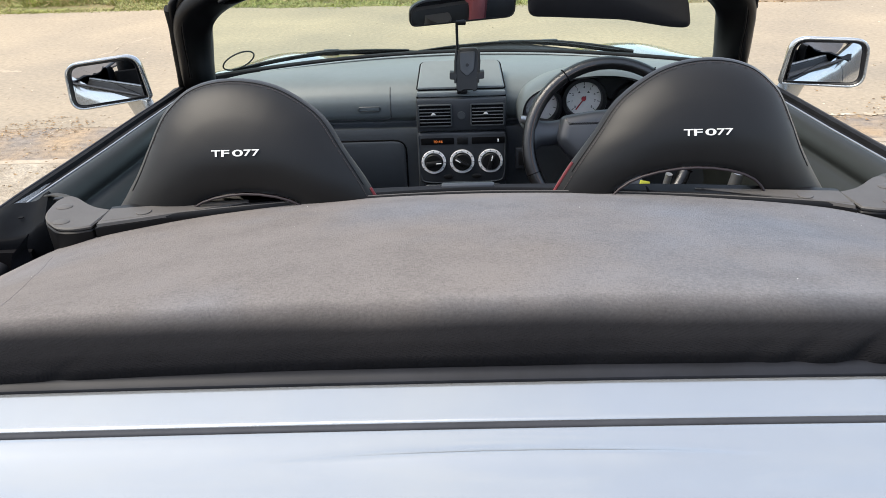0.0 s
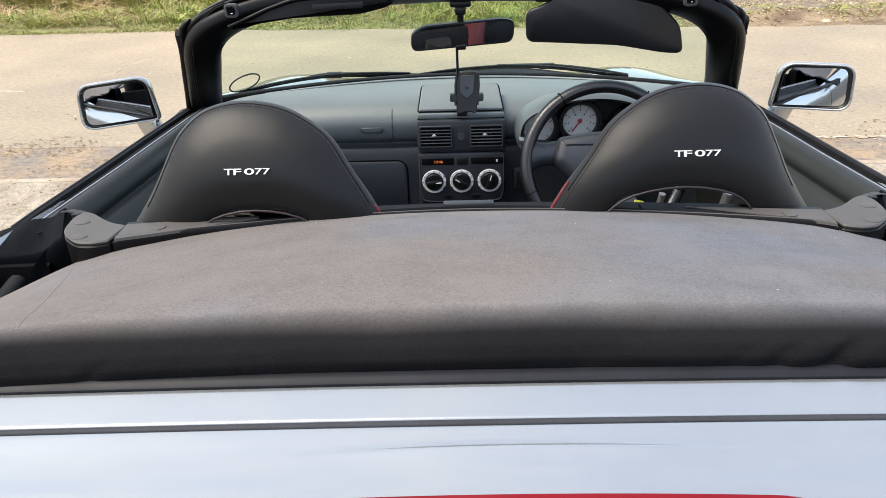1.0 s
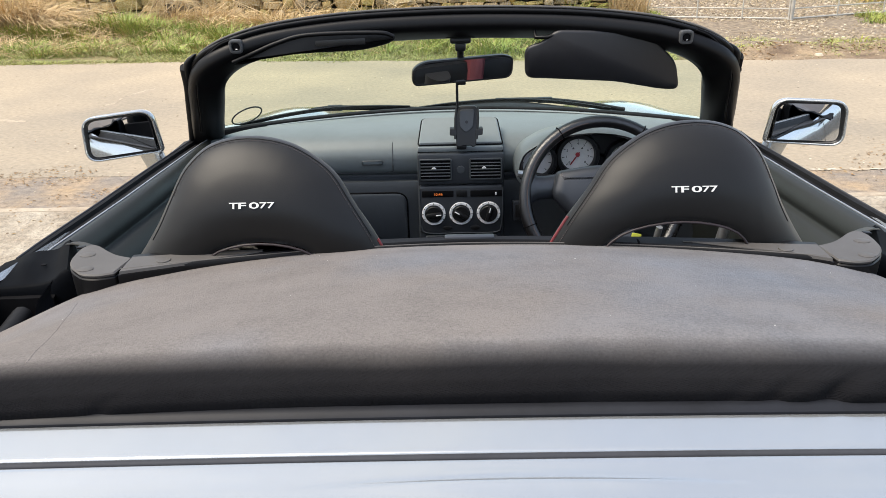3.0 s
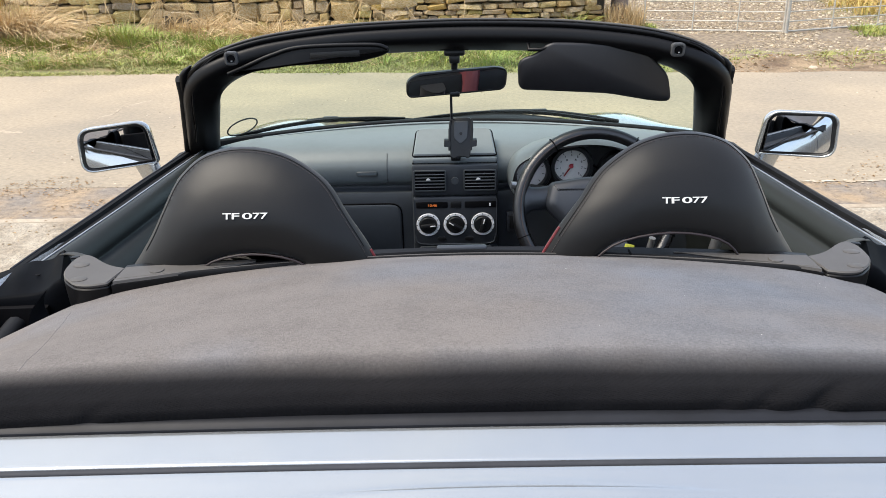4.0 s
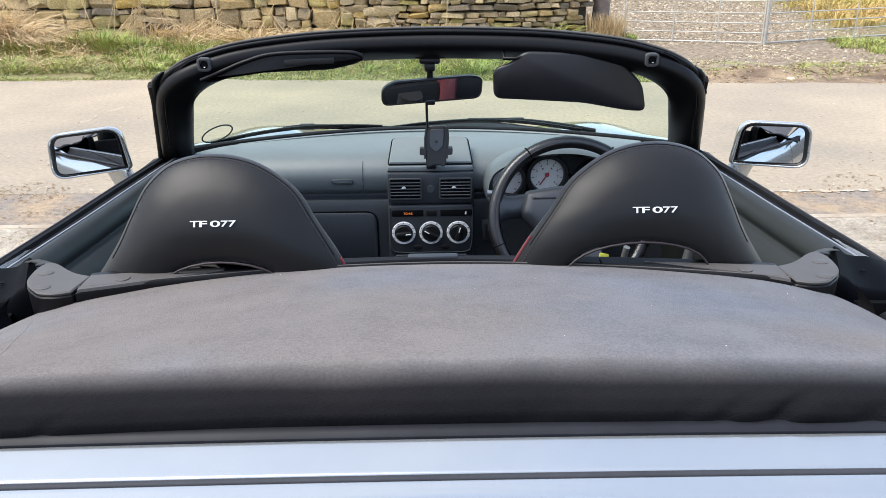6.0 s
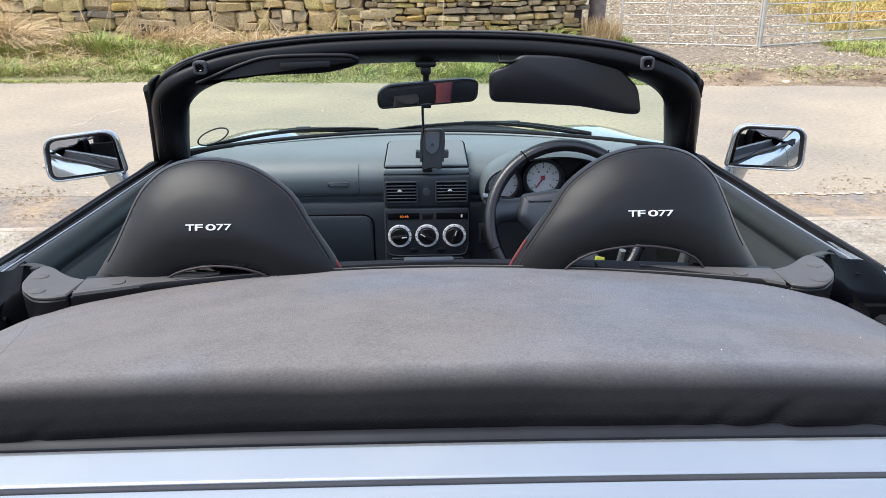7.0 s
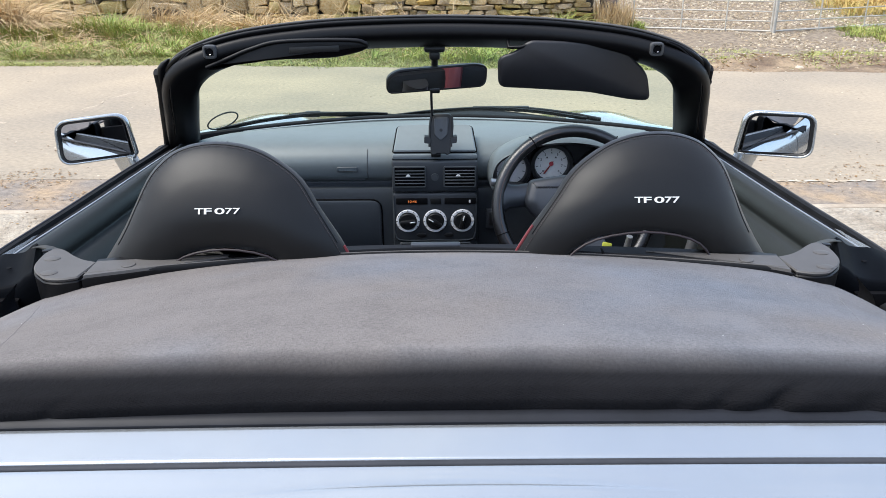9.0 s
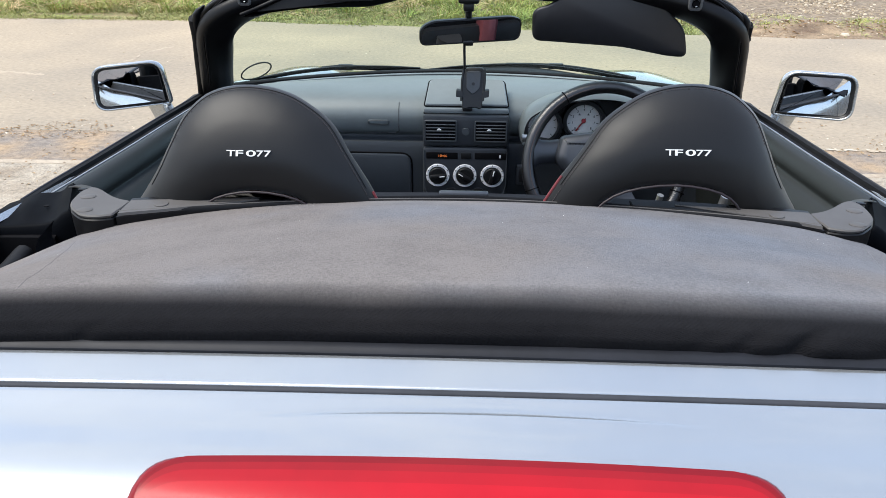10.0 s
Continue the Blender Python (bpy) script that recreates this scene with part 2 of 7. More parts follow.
LENS_MAIN = mat("red_lamp_main_band", (0.36, 0.004, 0.010), 0.22, vary=0.05, scale=5, fine=60, bump=0.0, coat=0.12, rvary=0.02, spec=0.25)
MIRROR = mat("mirror_glass", (0.80, 0.82, 0.84), 0.01, 1.0, vary=0.01, scale=5, fine=50, bump=0.0, rvary=0.0)
GLASS = clear_glass("green_tinted_glass", (0.82, 0.92, 0.85))
ORANGE = glow("orange_display", (1.0, 0.26, 0.05), 0.11)
CARPET = mat("black_carpet", (0.009, 0.009, 0.010), 0.95, vary=0.2, scale=10, fine=300, bump=0.5, depth=0.002, spec=0.1)
TYRE = mat("tyre_rubber", (0.02, 0.02, 0.02), 0.8, vary=0.2, scale=10, fine=100, bump=0.3)
HEADLAMP = mat("headlamp_cover", (0.75, 0.77, 0.80), 0.08, 0.3, vary=0.02, scale=5, fine=50, bump=0.0, coat=1.0, rvary=0.02)
HIVIS = mat("yellow_cloth", (0.36, 0.38, 0.03), 0.7, vary=0.1, scale=20, fine=200, bump=0.2)
ASPHALT = mat("sun_bleached_asphalt", (0.382, 0.310, 0.214), 0.9, vary=0.26, scale=0.55, fine=1500, bump=0.3, depth=0.0008, other=(0.255, 0.217, 0.164), rvary=0.05)
OLD_ASPHALT = mat("grey_patched_asphalt", (0.205, 0.175, 0.145), 0.9, vary=0.42, scale=4.5, fine=130, bump=0.9, depth=0.006, other=(0.32, 0.235, 0.145), mixat=0.53, rvary=0.05)
CONCRETE = mat("worn_concrete", (0.37, 0.325, 0.255), 0.9, vary=0.36, scale=5.0, fine=70, bump=1.0, depth=0.012, other=(0.25, 0.205, 0.15), rvary=0.05)
EDGING = mat("edging_concrete", (0.40, 0.34, 0.26), 0.9, vary=0.2, scale=4.0, fine=120, bump=0.6, depth=0.004, other=(0.31, 0.25, 0.18), rvary=0.05)
SAND = mat("pale_sand", (0.40, 0.33, 0.245), 0.95, vary=0.25, scale=20, fine=160, bump=0.6, depth=0.004, other=(0.36, 0.30, 0.22))
LITTER = mat("dead_leaves", (1, 1, 1), 0.85, vary=0.2, scale=9, fine=60, bump=0.0, island=("island", [(0.30, 0.17, 0.07), (0.42, 0.26, 0.11), (0.20, 0.13, 0.07), (0.50, 0.36, 0.18)]))
LINE = mat("worn_road_paint", (0.60, 0.55, 0.46), 0.8, vary=0.3, scale=14, fine=90, bump=0.6, depth=0.004, other=(0.36, 0.29, 0.20), mixat=0.40)
STONE_TONES = ("object", [(0.70, 0.55, 0.29), (0.44, 0.37, 0.25), (0.74, 0.56, 0.20), (0.27, 0.245, 0.21), (0.76, 0.63, 0.40), (0.56, 0.50, 0.20), (0.80, 0.69, 0.50), (0.38, 0.31, 0.22)])
STONE = mat("lichened_sandstone", (1, 1, 1), 0.9, vary=0.46, scale=12, fine=60, bump=0.9, depth=0.014, other=(0.74, 0.57, 0.30), island=STONE_TONES, rvary=0.05)
STONE_REST = mat("lichened_sandstone_upper", (1, 1, 1), 0.9, vary=0.46, scale=12, fine=60, bump=0.9, depth=0.014, other=(0.74, 0.57, 0.30), island=("island", STONE_TONES[1]), rvary=0.05)
RENDER = mat("grey_rendered_wall", (0.22, 0.20, 0.175), 0.9, vary=0.15, scale=1.5, fine=40, bump=0.5, depth=0.006, other=(0.15, 0.135, 0.12))
EARTH_CORE = mat("dark_wall_core", (0.085, 0.070, 0.050), 0.95, vary=0.3, scale=8, fine=40, bump=0.8, depth=0.01)
GALV = mat("galvanised_steel", (0.58, 0.545, 0.48), 0.55, 0.35, vary=0.12, scale=8, fine=120, bump=0.1, depth=0.001)
WOOD = mat("weathered_post", (0.24, 0.19, 0.16), 0.85, vary=0.25, scale=7, fine=50, bump=0.8, depth=0.006)
GRASS = mat("verge_grass", (1, 1, 1), 0.7, vary=0.15, scale=1.3, fine=20, bump=0.0, other=(1.0, 0.80, 0.62), mixat=0.52, island=("island", [(0.21, 0.30, 0.058), (0.28, 0.37, 0.075), (0.37, 0.44, 0.10), (0.15, 0.20, 0.045), (0.48, 0.42, 0.17)]))
TURF = mat("short_turf", (1, 1, 1), 0.75, vary=0.18, scale=1.1, fine=20, bump=0.0, other=(0.86, 0.92, 0.60), mixat=0.5, island=("island", [(0.36, 0.35, 0.13), (0.30, 0.33, 0.11), (0.44, 0.38, 0.18), (0.24, 0.27, 0.09)]))
STRAW = mat("dry_straw", (1, 1, 1), 0.8, vary=0.15, scale=2, fine=20, bump=0.0, island=("island", [(0.70, 0.50, 0.25), (0.54, 0.38, 0.18), (0.80, 0.62, 0.36), (0.38, 0.26, 0.13)]))
PASTURE = mat("rough_pasture_grass", (1, 1, 1), 0.8, vary=0.15, scale=0.35, fine=12, bump=0.0, other=(0.62, 0.86, 0.50), mixat=0.55, island=("island", [(0.60, 0.35, 0.115), (0.50, 0.34, 0.11), (0.70, 0.46, 0.19), (0.42, 0.33, 0.10), (0.58, 0.32, 0.11)]))
PEBBLE = mat("pale_gravel", (1, 1, 1), 0.9, vary=0.2, scale=12, fine=90, bump=0.5, depth=0.004, island=("island", [(0.30, 0.235, 0.155), (0.43, 0.35, 0.24), (0.20, 0.155, 0.105), (0.76, 0.66, 0.50), (0.34, 0.265, 0.17), (0.52, 0.41, 0.27)]))


# ---- building helpers ----
WORLD = {}


def thing(name, at, label, category, group="", kind=""):
    e = new(name)
    e.empty_display_size = 0.1
    e.location = at
    WORLD[e.name] = Matrix.Translation(at)
    return tagged(e, label, category, group, kind)


def link(name, me, material, parent=None, label="", smooth=40):
    if material is not None:
        me.materials.append(material)
    if smooth:
        me.polygons.foreach_set("use_smooth", [True] * len(me.polygons))
        me.set_sharp_from_angle(angle=radians(smooth))
    ob = new(name, me)
    if parent is not None:
        ob.parent = parent
        ob.matrix_parent_inverse = WORLD.get(parent.name, Matrix()).inverted()
    if label:
        ob["label"] = label
    return ob


def part(name, bm, material, parent=None, label="", smooth=40):
    bmesh.ops.recalc_face_normals(bm, faces=bm.faces)
    me = bpy.data.meshes.new(name)
    bm.to_mesh(me)
    bm.free()
    return link(name, me, material, parent, label, smooth)


def ring_loft(bm, rings, closed=True, caps=True):
    """Skins rings of equal length one after another."""
    vs = [[bm.verts.new(p) for p in r] for r in rings]
    n = len(vs[0])
    for a, b in zip(vs, vs[1:]):
        for i in range(n if closed else n - 1):
            j = (i + 1) % n
            bm.faces.new((a[i], a[j], b[j], b[i]))
    if caps:
        bm.faces.new(vs[0][::-1])
        bm.faces.new(vs[-1])
    return vs


def loft(rings, closed=True, caps=True):
    bm = bmesh.new()
    ring_loft(bm, rings, closed, caps)
    return bm


def sheet(fn, nu, nv, thick=0.0, bm=None):
    """A surface fn(u, v), u and v from 0 to 1; with thick, a slab of that thickness below it."""
    bm = bm or bmesh.new()
    top = [[Vector(fn(i / nu, j / nv)) for j in range(nv + 1)] for i in range(nu + 1)]
    g = [[bm.verts.new(p) for p in row] for row in top]
    for i in range(nu):
        for j in range(nv):
            bm.faces.new((g[i][j], g[i + 1][j], g[i + 1][j + 1], g[i][j + 1]))
    if thick:
        def nrm(i, j):
            a = top[min(i + 1, nu)][j] - top[max(i - 1, 0)][j]
            b = top[i][min(j + 1, nv)] - top[i][max(j - 1, 0)]
            return a.cross(b).normalized()
        h = [[bm.verts.new(top[i][j] - nrm(i, j) * thick) for j in range(nv + 1)] for i in range(nu + 1)]
        for i in range(nu):
            for j in range(nv):
                bm.faces.new((h[i][j], h[i][j + 1], h[i + 1][j + 1], h[i + 1][j]))
        for i in range(nu):
            bm.faces.new((g[i][0], h[i][0], h[i + 1][0], g[i + 1][0]))
            bm.faces.new((g[i][nv], g[i + 1][nv], h[i + 1][nv], h[i][nv]))
        for j in range(nv):
            bm.faces.new((g[0][j], g[0][j + 1], h[0][j + 1], h[0][j]))
            bm.faces.new((g[nu][j], h[nu][j], h[nu][j + 1], g[nu][j + 1]))
    return bm


def smooth_path(pts, n):
    """Catmull-Rom through the points, n steps a span."""
    p = [Vector(q) for q in pts]
    p = [2 * p[0] - p[1], *p, 2 * p[-1] - p[-2]]
    out = []
    for i in range(1, len(p) - 2):
        for k in range(n):
            t = k / n
            a, b, c, d = p[i - 1], p[i], p[i + 1], p[i + 2]
            out.append(0.5 * (2 * b + (c - a) * t + (2 * a - 5 * b + 4 * c - d) * t * t + (3 * b - a - 3 * c + d) * t ** 3))
    out.append(p[-2].copy())
    return out


def tube(pts, prof, up=(0, 0, 1), closed=False, bm=None):
    """Sweeps a profile of (side, up) pairs, or a circle of the given radius, along points."""
    bm = bm or bmesh.new()
    pts = [Vector(p) for p in pts]
    if not isinstance(prof, (list, tuple)):
        r = prof
        prof = [(r * math.cos(a), r * math.sin(a)) for a in np.linspace(0, 2 * math.pi, 10, endpoint=False)]
    up = Vector(up)
    rings = []
    n = len(pts)
    for i, p in enumerate(pts):
        a = pts[(i - 1) % n] if closed or i else p
        b = pts[(i + 1) % n] if closed or i < n - 1 else p
        t = (b - a).normalized()
        s = t.cross(up)
        s = s.normalized() if s.length > 1e-5 else t.orthogonal().normalized()
        w = s.cross(t)
        rings.append([p + s * u + w * v for u, v in prof])
    if closed:
        rings.append(rings[0])
        vs = [[bm.verts.new(q) for q in r] for r in rings[:-1]]
        vs.append(vs[0])
        m = len(prof)
        for a, b in zip(vs, vs[1:]):
            for i in range(m):
                bm.faces.new((a[i], a[(i + 1) % m], b[(i + 1) % m], b[i]))
    else:
        ring_loft(bm, rings)
    return bm


def squircle(a, b, n=20, e=0.6):
    return [(a * abs(math.cos(t)) ** e * (1 if math.cos(t) >= 0 else -1), b * abs(math.sin(t)) ** e * (1 if math.sin(t) >= 0 else -1))
            for t in np.linspace(0, 2 * math.pi, n, endpoint=False)]


def rounded(pts, r, n=5):
    """A polygon of (u, v) with its corners rounded."""
    out = []
    m = len(pts)
    for i in range(m):
        p, a, b = Vector(pts[i]), Vector(pts[i - 1]), Vector(pts[(i + 1) % m])
        da, db = a - p, b - p
        k = min(r[i] if isinstance(r, (list, tuple)) else r, 0.45 * da.length, 0.45 * db.length)
        s, e = p + da.normalized() * k, p + db.normalized() * k
        for t in np.linspace(0, 1, n):
            out.append(tuple((1 - t) ** 2 * s + 2 * t * (1 - t) * p + t * t * e))
    return out


def inset(pts, d):
    m = len(pts)
    area = sum(pts[i][0] * pts[(i + 1) % m][1] - pts[(i + 1) % m][0] * pts[i][1] for i in range(m))
    sgn = 1 if area > 0 else -1
    out = []
    for i in range(m):
        a, b = Vector(pts[i - 1]), Vector(pts[(i + 1) % m])
        t = (b - a).normalized()
        out.append((pts[i][0] - sgn * t.y * d, pts[i][1] + sgn * t.x * d))
    return out


def pillow(outline, levels, place, bm=None):
    """Skins an outline into a solid: levels of (depth, inset), place(u, v, depth) gives the point."""
    bm = bm or bmesh.new()
    ring_loft(bm, [[place(u, v, d) for u, v in inset(outline, k)] for d, k in levels])
    return bm


def block(c, s, r=0.004, turn=(0, 0, 0), bm=None, seg=2):
    """A box with rounded edges."""
    own = bmesh.new()
    bmesh.ops.create_cube(own, size=1)
    bmesh.ops.scale(own, vec=s, verts=own.verts)
    if r:
        bmesh.ops.bevel(own, geom=own.edges[:], offset=min(r, min(s) * 0.45), segments=seg, profile=0.5, affect="EDGES")
    bmesh.ops.transform(own, matrix=pose(*c, *turn), verts=own.verts)
    if bm is None:
        return own
    me = bpy.data.meshes.new("tmp")
    own.to_mesh(me)
    own.free()
    bm.from_mesh(me)
    bpy.data.meshes.remove(me)
    return bm


def disc(c, normal, r, h, n=32, r2=None, bm=None, chamfer=0.15):
    """A short round piece with a softened front edge."""
    bm = bm or bmesh.new()
    nv = Vector(normal).normalized()
    a = nv.orthogonal().normalized()
    if abs(nv.z) < 0.9:
        a = nv.cross((0, 0, 1)).normalized()
    b = nv.cross(a)
    r2 = r2 or r
    lv = [(0, r), (h * (1 - chamfer), r2), (h, r2 - h * chamfer)]
    ring_loft(bm, [[Vector(c) + nv * d + a * q * math.cos(t) + b * q * math.sin(t) for t in np.linspace(0, 2 * math.pi, n, endpoint=False)] for d, q in lv])
    return bm


def annulus(c, normal, r1, r2, h, n=36, bm=None):
    bm = bm or bmesh.new()
    nv = Vector(normal).normalized()
    a = nv.cross((0, 0, 1)).normalized()
    b = nv.cross(a)
    rows = []
    for t in np.linspace(0, 2 * math.pi, n, endpoint=False):
        e = a * math.cos(t) + b * math.sin(t)
        rows.append([bm.verts.new(Vector(c) + e * q + nv * d) for q, d in ((r1, 0), (r1, h * 0.8), (r1 + 0.15 * (r2 - r1), h), (r2 - 0.15 * (r2 - r1), h), (r2, h * 0.8), (r2, 0))])
    for i in range(n):
        x, y = rows[i], rows[(i + 1) % n]
        for k in range(6):
            bm.faces.new((x[k], y[k], y[(k + 1) % 6], x[(k + 1) % 6]))
    return bm


def annulus_box(c, w, h, t):
    """A rectangular bezel with rounded corners."""
    out = rounded([(-w / 2, -h / 2), (w / 2, -h / 2), (w / 2, h / 2), (-w / 2, h / 2)], 0.006, 4)
    bm = bmesh.new()
    rings = [[(c[0] + u, c[1] + d, c[2] + v) for u, v in inset(out, k)] for d, k in ((0.004, 0), (-0.003, 0), (-0.004, 0.001), (-0.004, t * 0.6), (-0.002, t * 0.7), (0.004, t * 0.7))]
    ring_loft(bm, rings, caps=False)
    return bm


def words(name, text, size, m, material, parent, extrude=0.0006, wide=0.0, label="", spacing=1.0):
    """Lettering of the given letter height; wide: its whole width, where that is known."""
    cu = bpy.data.curves.new(name, "FONT")
    cu.body, cu.size, cu.extrude, cu.align_x, cu.align_y = text, size, extrude, "CENTER", "CENTER"
    cu.space_character = spacing
    cu.offset = size * 0.010
    tmp = bpy.data.objects.new("tmp", cu)
    scene.collection.objects.link(tmp)
    bpy.context.view_layer.update()
    me = bpy.data.meshes.new_from_object(tmp.evaluated_get(bpy.context.evaluated_depsgraph_get()))
    bpy.data.objects.remove(tmp)
    me.materials.clear()
    xs, ys = [v.co.x for v in me.vertices], [v.co.y for v in me.vertices]
    w, h = max(xs) - min(xs), max(ys) - min(ys)
    mid = Matrix.Translation((-(max(xs) + min(xs)) / 2, -(max(ys) + min(ys)) / 2, 0))
    k = size / h
    me.transform(m @ Matrix.Diagonal((wide / w if wide else k, k, 1, 1)) @ mid)
    me.name = name
    return link(name, me, material, parent, label, 0)


def raw(name, verts, faces, material, parent=None, label="", smooth=0):
    me = bpy.data.meshes.new(name)
    me.from_pydata(verts, [], faces)
    me.update()
    return link(name, me, material, parent, label, smooth)


# ---- the ground ----
def lerp_table(x, table):
    return float(np.interp(x, [a for a, _ in table], [b for _, b in table]))


def ground_height(x, y):
    """The lie of the land: level round the car, a low verge before the wall, rising behind the gate."""
    h = -0.012
    if y > 9.2:
        left = min(1, max(0, (3.0 - x) / 1.5))
        s = min(1, (y - 9.2) / 2.6)
        h += left * 0.13 * s * s * (3 - 2 * s) + (1 - left) * 0.02 * s
        h += 0.03 * min(1, (y - 9.2) / 1.5) * noise.noise((x * 0.8, y * 0.9, 0))
    edge = lerp_table(x, [(3, 8.78), (4.6, 8.6), (9, 8.3), (60, 8.0)])
    if x > 2.6 and y > edge:      # low earth bank beside the track's mouth
        k = min(1, (x - 2.6) / 0.8)
        h += k * (0.075 + 0.13 * noise.noise((x * 0.8, 2, 0)) + 0.07 * noise.noise((x * 2.3, y * 2, 0)) + 0.03 * noise.noise((x * 6.1, y * 5, 0))) * math.exp(-((y - edge - 0.75) / 0.50) ** 2)
    if y > 13.2:
        h += 0.032 * (min(y, 60) - 13.2)
    return h


def axis(*spans):
    out = []
    for a, b, n in spans:
        out += list(np.linspace(a, b, n, endpoint=False))
    return out + [spans[-1][1]]


def build_ground():
    xs = axis((-600, -40, 6), (-40, -10, 10), (-10, 12, 88), (12, 40, 10), (40, 600, 6))
    ys = axis((-600, -30, 6), (-30, 8, 14), (8, 20, 96), (20, 60, 20), (60, 600, 6))
    verts = [(x, y, ground_height(x, y)) for y in ys for x in xs]
    n = len(xs)
    faces = [(j * n + i, j * n + i + 1, (j + 1) * n + i + 1, (j + 1) * n + i) for j in range(len(ys) - 1) for i in range(n - 1)]
    ob = raw("ground", verts, faces, None, smooth=60)
    stony, grassy = [], []
    for x, y, z in verts:
        k = noise.noise((x * 0.5, y * 0.5, 3)) * 1.2
        track = 1 if (2.6 < x + 0.3 * k < 6.6 + 0.15 * (y - 13) + k) and y > 9.6 + 0.5 * k else 0
        if y > 21 + k:
            track = 0
        stony.append(float(track))
        grassy.append(0.0 if track or (2.6 < x and y < 11.6 + k) else 1.0)
    for key, values in (("stony", stony), ("grassy", grassy)):
        ob.data.attributes.new(key, "FLOAT", "POINT").data.foreach_set("value", values)
    m = mat("bare_earth", (0.130, 0.085, 0.050), 0.95, vary=0.4, scale=2.3, fine=40, bump=1.0, depth=0.03, other=(0.33, 0.245, 0.15))
    nd, l = m.node_tree.nodes, m.node_tree.links
    b = nd["Principled BSDF"]
    src = b.inputs["Base Color"].links[0].from_socket
    for key, c1, c2 in (("grassy", (0.15, 0.15, 0.055), (0.25, 0.19, 0.09)), ("stony", (0.31, 0.245, 0.165), (0.15, 0.115, 0.08))):
        at = nd.new("ShaderNodeAttribute")
        at.attribute_name = key
        nz = nd.new("ShaderNodeTexNoise")
        nz.inputs["Scale"].default_value, nz.inputs["Detail"].default_value = 5.0 if key == "grassy" else 14, 6
        tc = nd.new("ShaderNodeTexCoord")
        l.new(tc.outputs["Object"], nz.inputs["Vector"])
        rp = nd.new("ShaderNodeValToRGB")
        rp.color_ramp.elements[0].position, rp.color_ramp.elements[1].position = 0.38, 0.62
        rp.color_ramp.elements[0].color, rp.color_ramp.elements[1].color = (*c1, 1), (*c2, 1)
        l.new(nz.outputs["Fac"], rp.inputs["Fac"])
        mx = nd.new("ShaderNodeMix")
        mx.data_type = "RGBA"
        l.new(at.outputs["Fac"], mx.inputs["Factor"])
        l.new(src, mx.inputs["A"])
        l.new(rp.outputs["Color"], mx.inputs["B"])
        src = mx.outputs["Result"]
    l.new(src, b.inputs["Base Color"])
    ob.data.materials.append(m)
    tagged(ob, "bare earth and rough grass running out to fields", "ground", kind="structure")
    return ob


def strip_sheet(name, y0, y1, x0, x1, z, material, label, category, wob0, wob1, step=0.5, thick=0.02):
    """A level paved strip along x with uneven edges."""
    nx = int((x1 - x0) / step)

    def f(u, v):
        x = x0 + u * (x1 - x0)
        a = y0(x) + wob0 * noise.noise((x * 1.7, 5, 0)) + wob0 * 0.5 * noise.noise((x * 6.1, 5, 0))
        b = y1(x) + wob1 * noise.noise((x * 1.3, 9, 0)) + wob1 * 0.5 * noise.noise((x * 5.3, 9, 0))
        return (x, a + (b - a) * v, z)
    return tagged(part(name, sheet(f, nx, 8, thick), material, smooth=30), label, category, kind="structure")


build_ground()
road_far = lambda x: lerp_table(x, [(-60, 9.7), (-5, 9.48), (-3.3, 9.47), (0, 9.15), (3, 8.78), (4.6, 8.6), (9, 8.3), (60, 8.0)])
strip_sheet("road", lambda x: 4.62 + 0.16 * min(1, max(0, (1.0 - x) / 2)), road_far, -60, 60, 0.0, ASPHALT, "sun-bleached tan asphalt lane crossing ahead of the car", "road", 0.02, 0.12, 0.3)
strip_sheet("road_shoulder", lambda x: 4.12, lambda x: 5.05, -60, 60, -0.0015, OLD_ASPHALT, "patched grey asphalt shoulder along the lane edge", "road", 0.01, 0.02, 0.3)
strip_sheet("pavement", lambda x: -14, lambda x: 4.125, -25, 25, 0.004, CONCRETE, "worn crumbly pale concrete forecourt under the car", "pavement", 0.1, 0.015, 0.4, 0.03)
strip_sheet("kerb", lambda x: 4.105, lambda x: 4.165, -25, 25, 0.0058, EDGING, "narrow flush concrete edging strip of the forecourt", "kerb", 0.004, 0.004, 0.25, 0.03)


def road_line():
    """What is left of the painted edge line: crumbled flakes of paint."""
    rnd = random.Random(31)
    v, f = [], []
    x = 1.7
    while x < 14:
        ln = rnd.uniform(0.02, 0.14)
        keep = noise.noise((x * 1.9, 3, 0)) + rnd.uniform(-0.35, 0.35) > -0.22
        if keep:
            mid, w = 4.628 + 0.012 * noise.noise((x * 2.3, 7, 0)) + rnd.uniform(-0.01, 0.01), rnd.uniform(0.010, 0.034)
            n, k = 9, len(v)
            for q in range(n):
                t, r = math.tau * q / n, rnd.uniform(0.65, 1.15)
                v.append((x + 0.6 * ln * r * math.cos(t), mid + w * r * math.sin(t), 0.003))
            v.append((x, mid, 0.0042))
            f += [(k + q, k + (q + 1) % n, k + n) for q in range(n)]
            for _ in range(rnd.randint(0, 2)):      # loose crumbs beside it
                cx, cy, r = x + rnd.uniform(-0.1, 0.1), mid + rnd.uniform(-0.09, 0.09), rnd.uniform(0.004, 0.010)
                k = len(v)
                v += [(cx - r, cy, 0.003), (cx, cy - r, 0.003), (cx + r, cy, 0.003), (cx, cy + r, 0.003), (cx, cy, 0.006)]
                f += [(k + q, k + (q + 1) % 4, k + 4) for q in range(4)]
        x += ln * rnd.uniform(0.7, 1.0)
    tagged(raw("road_line", v, f, LINE), "worn crumbling white edge line on the lane", "road marking", kind="structure")


road_line()


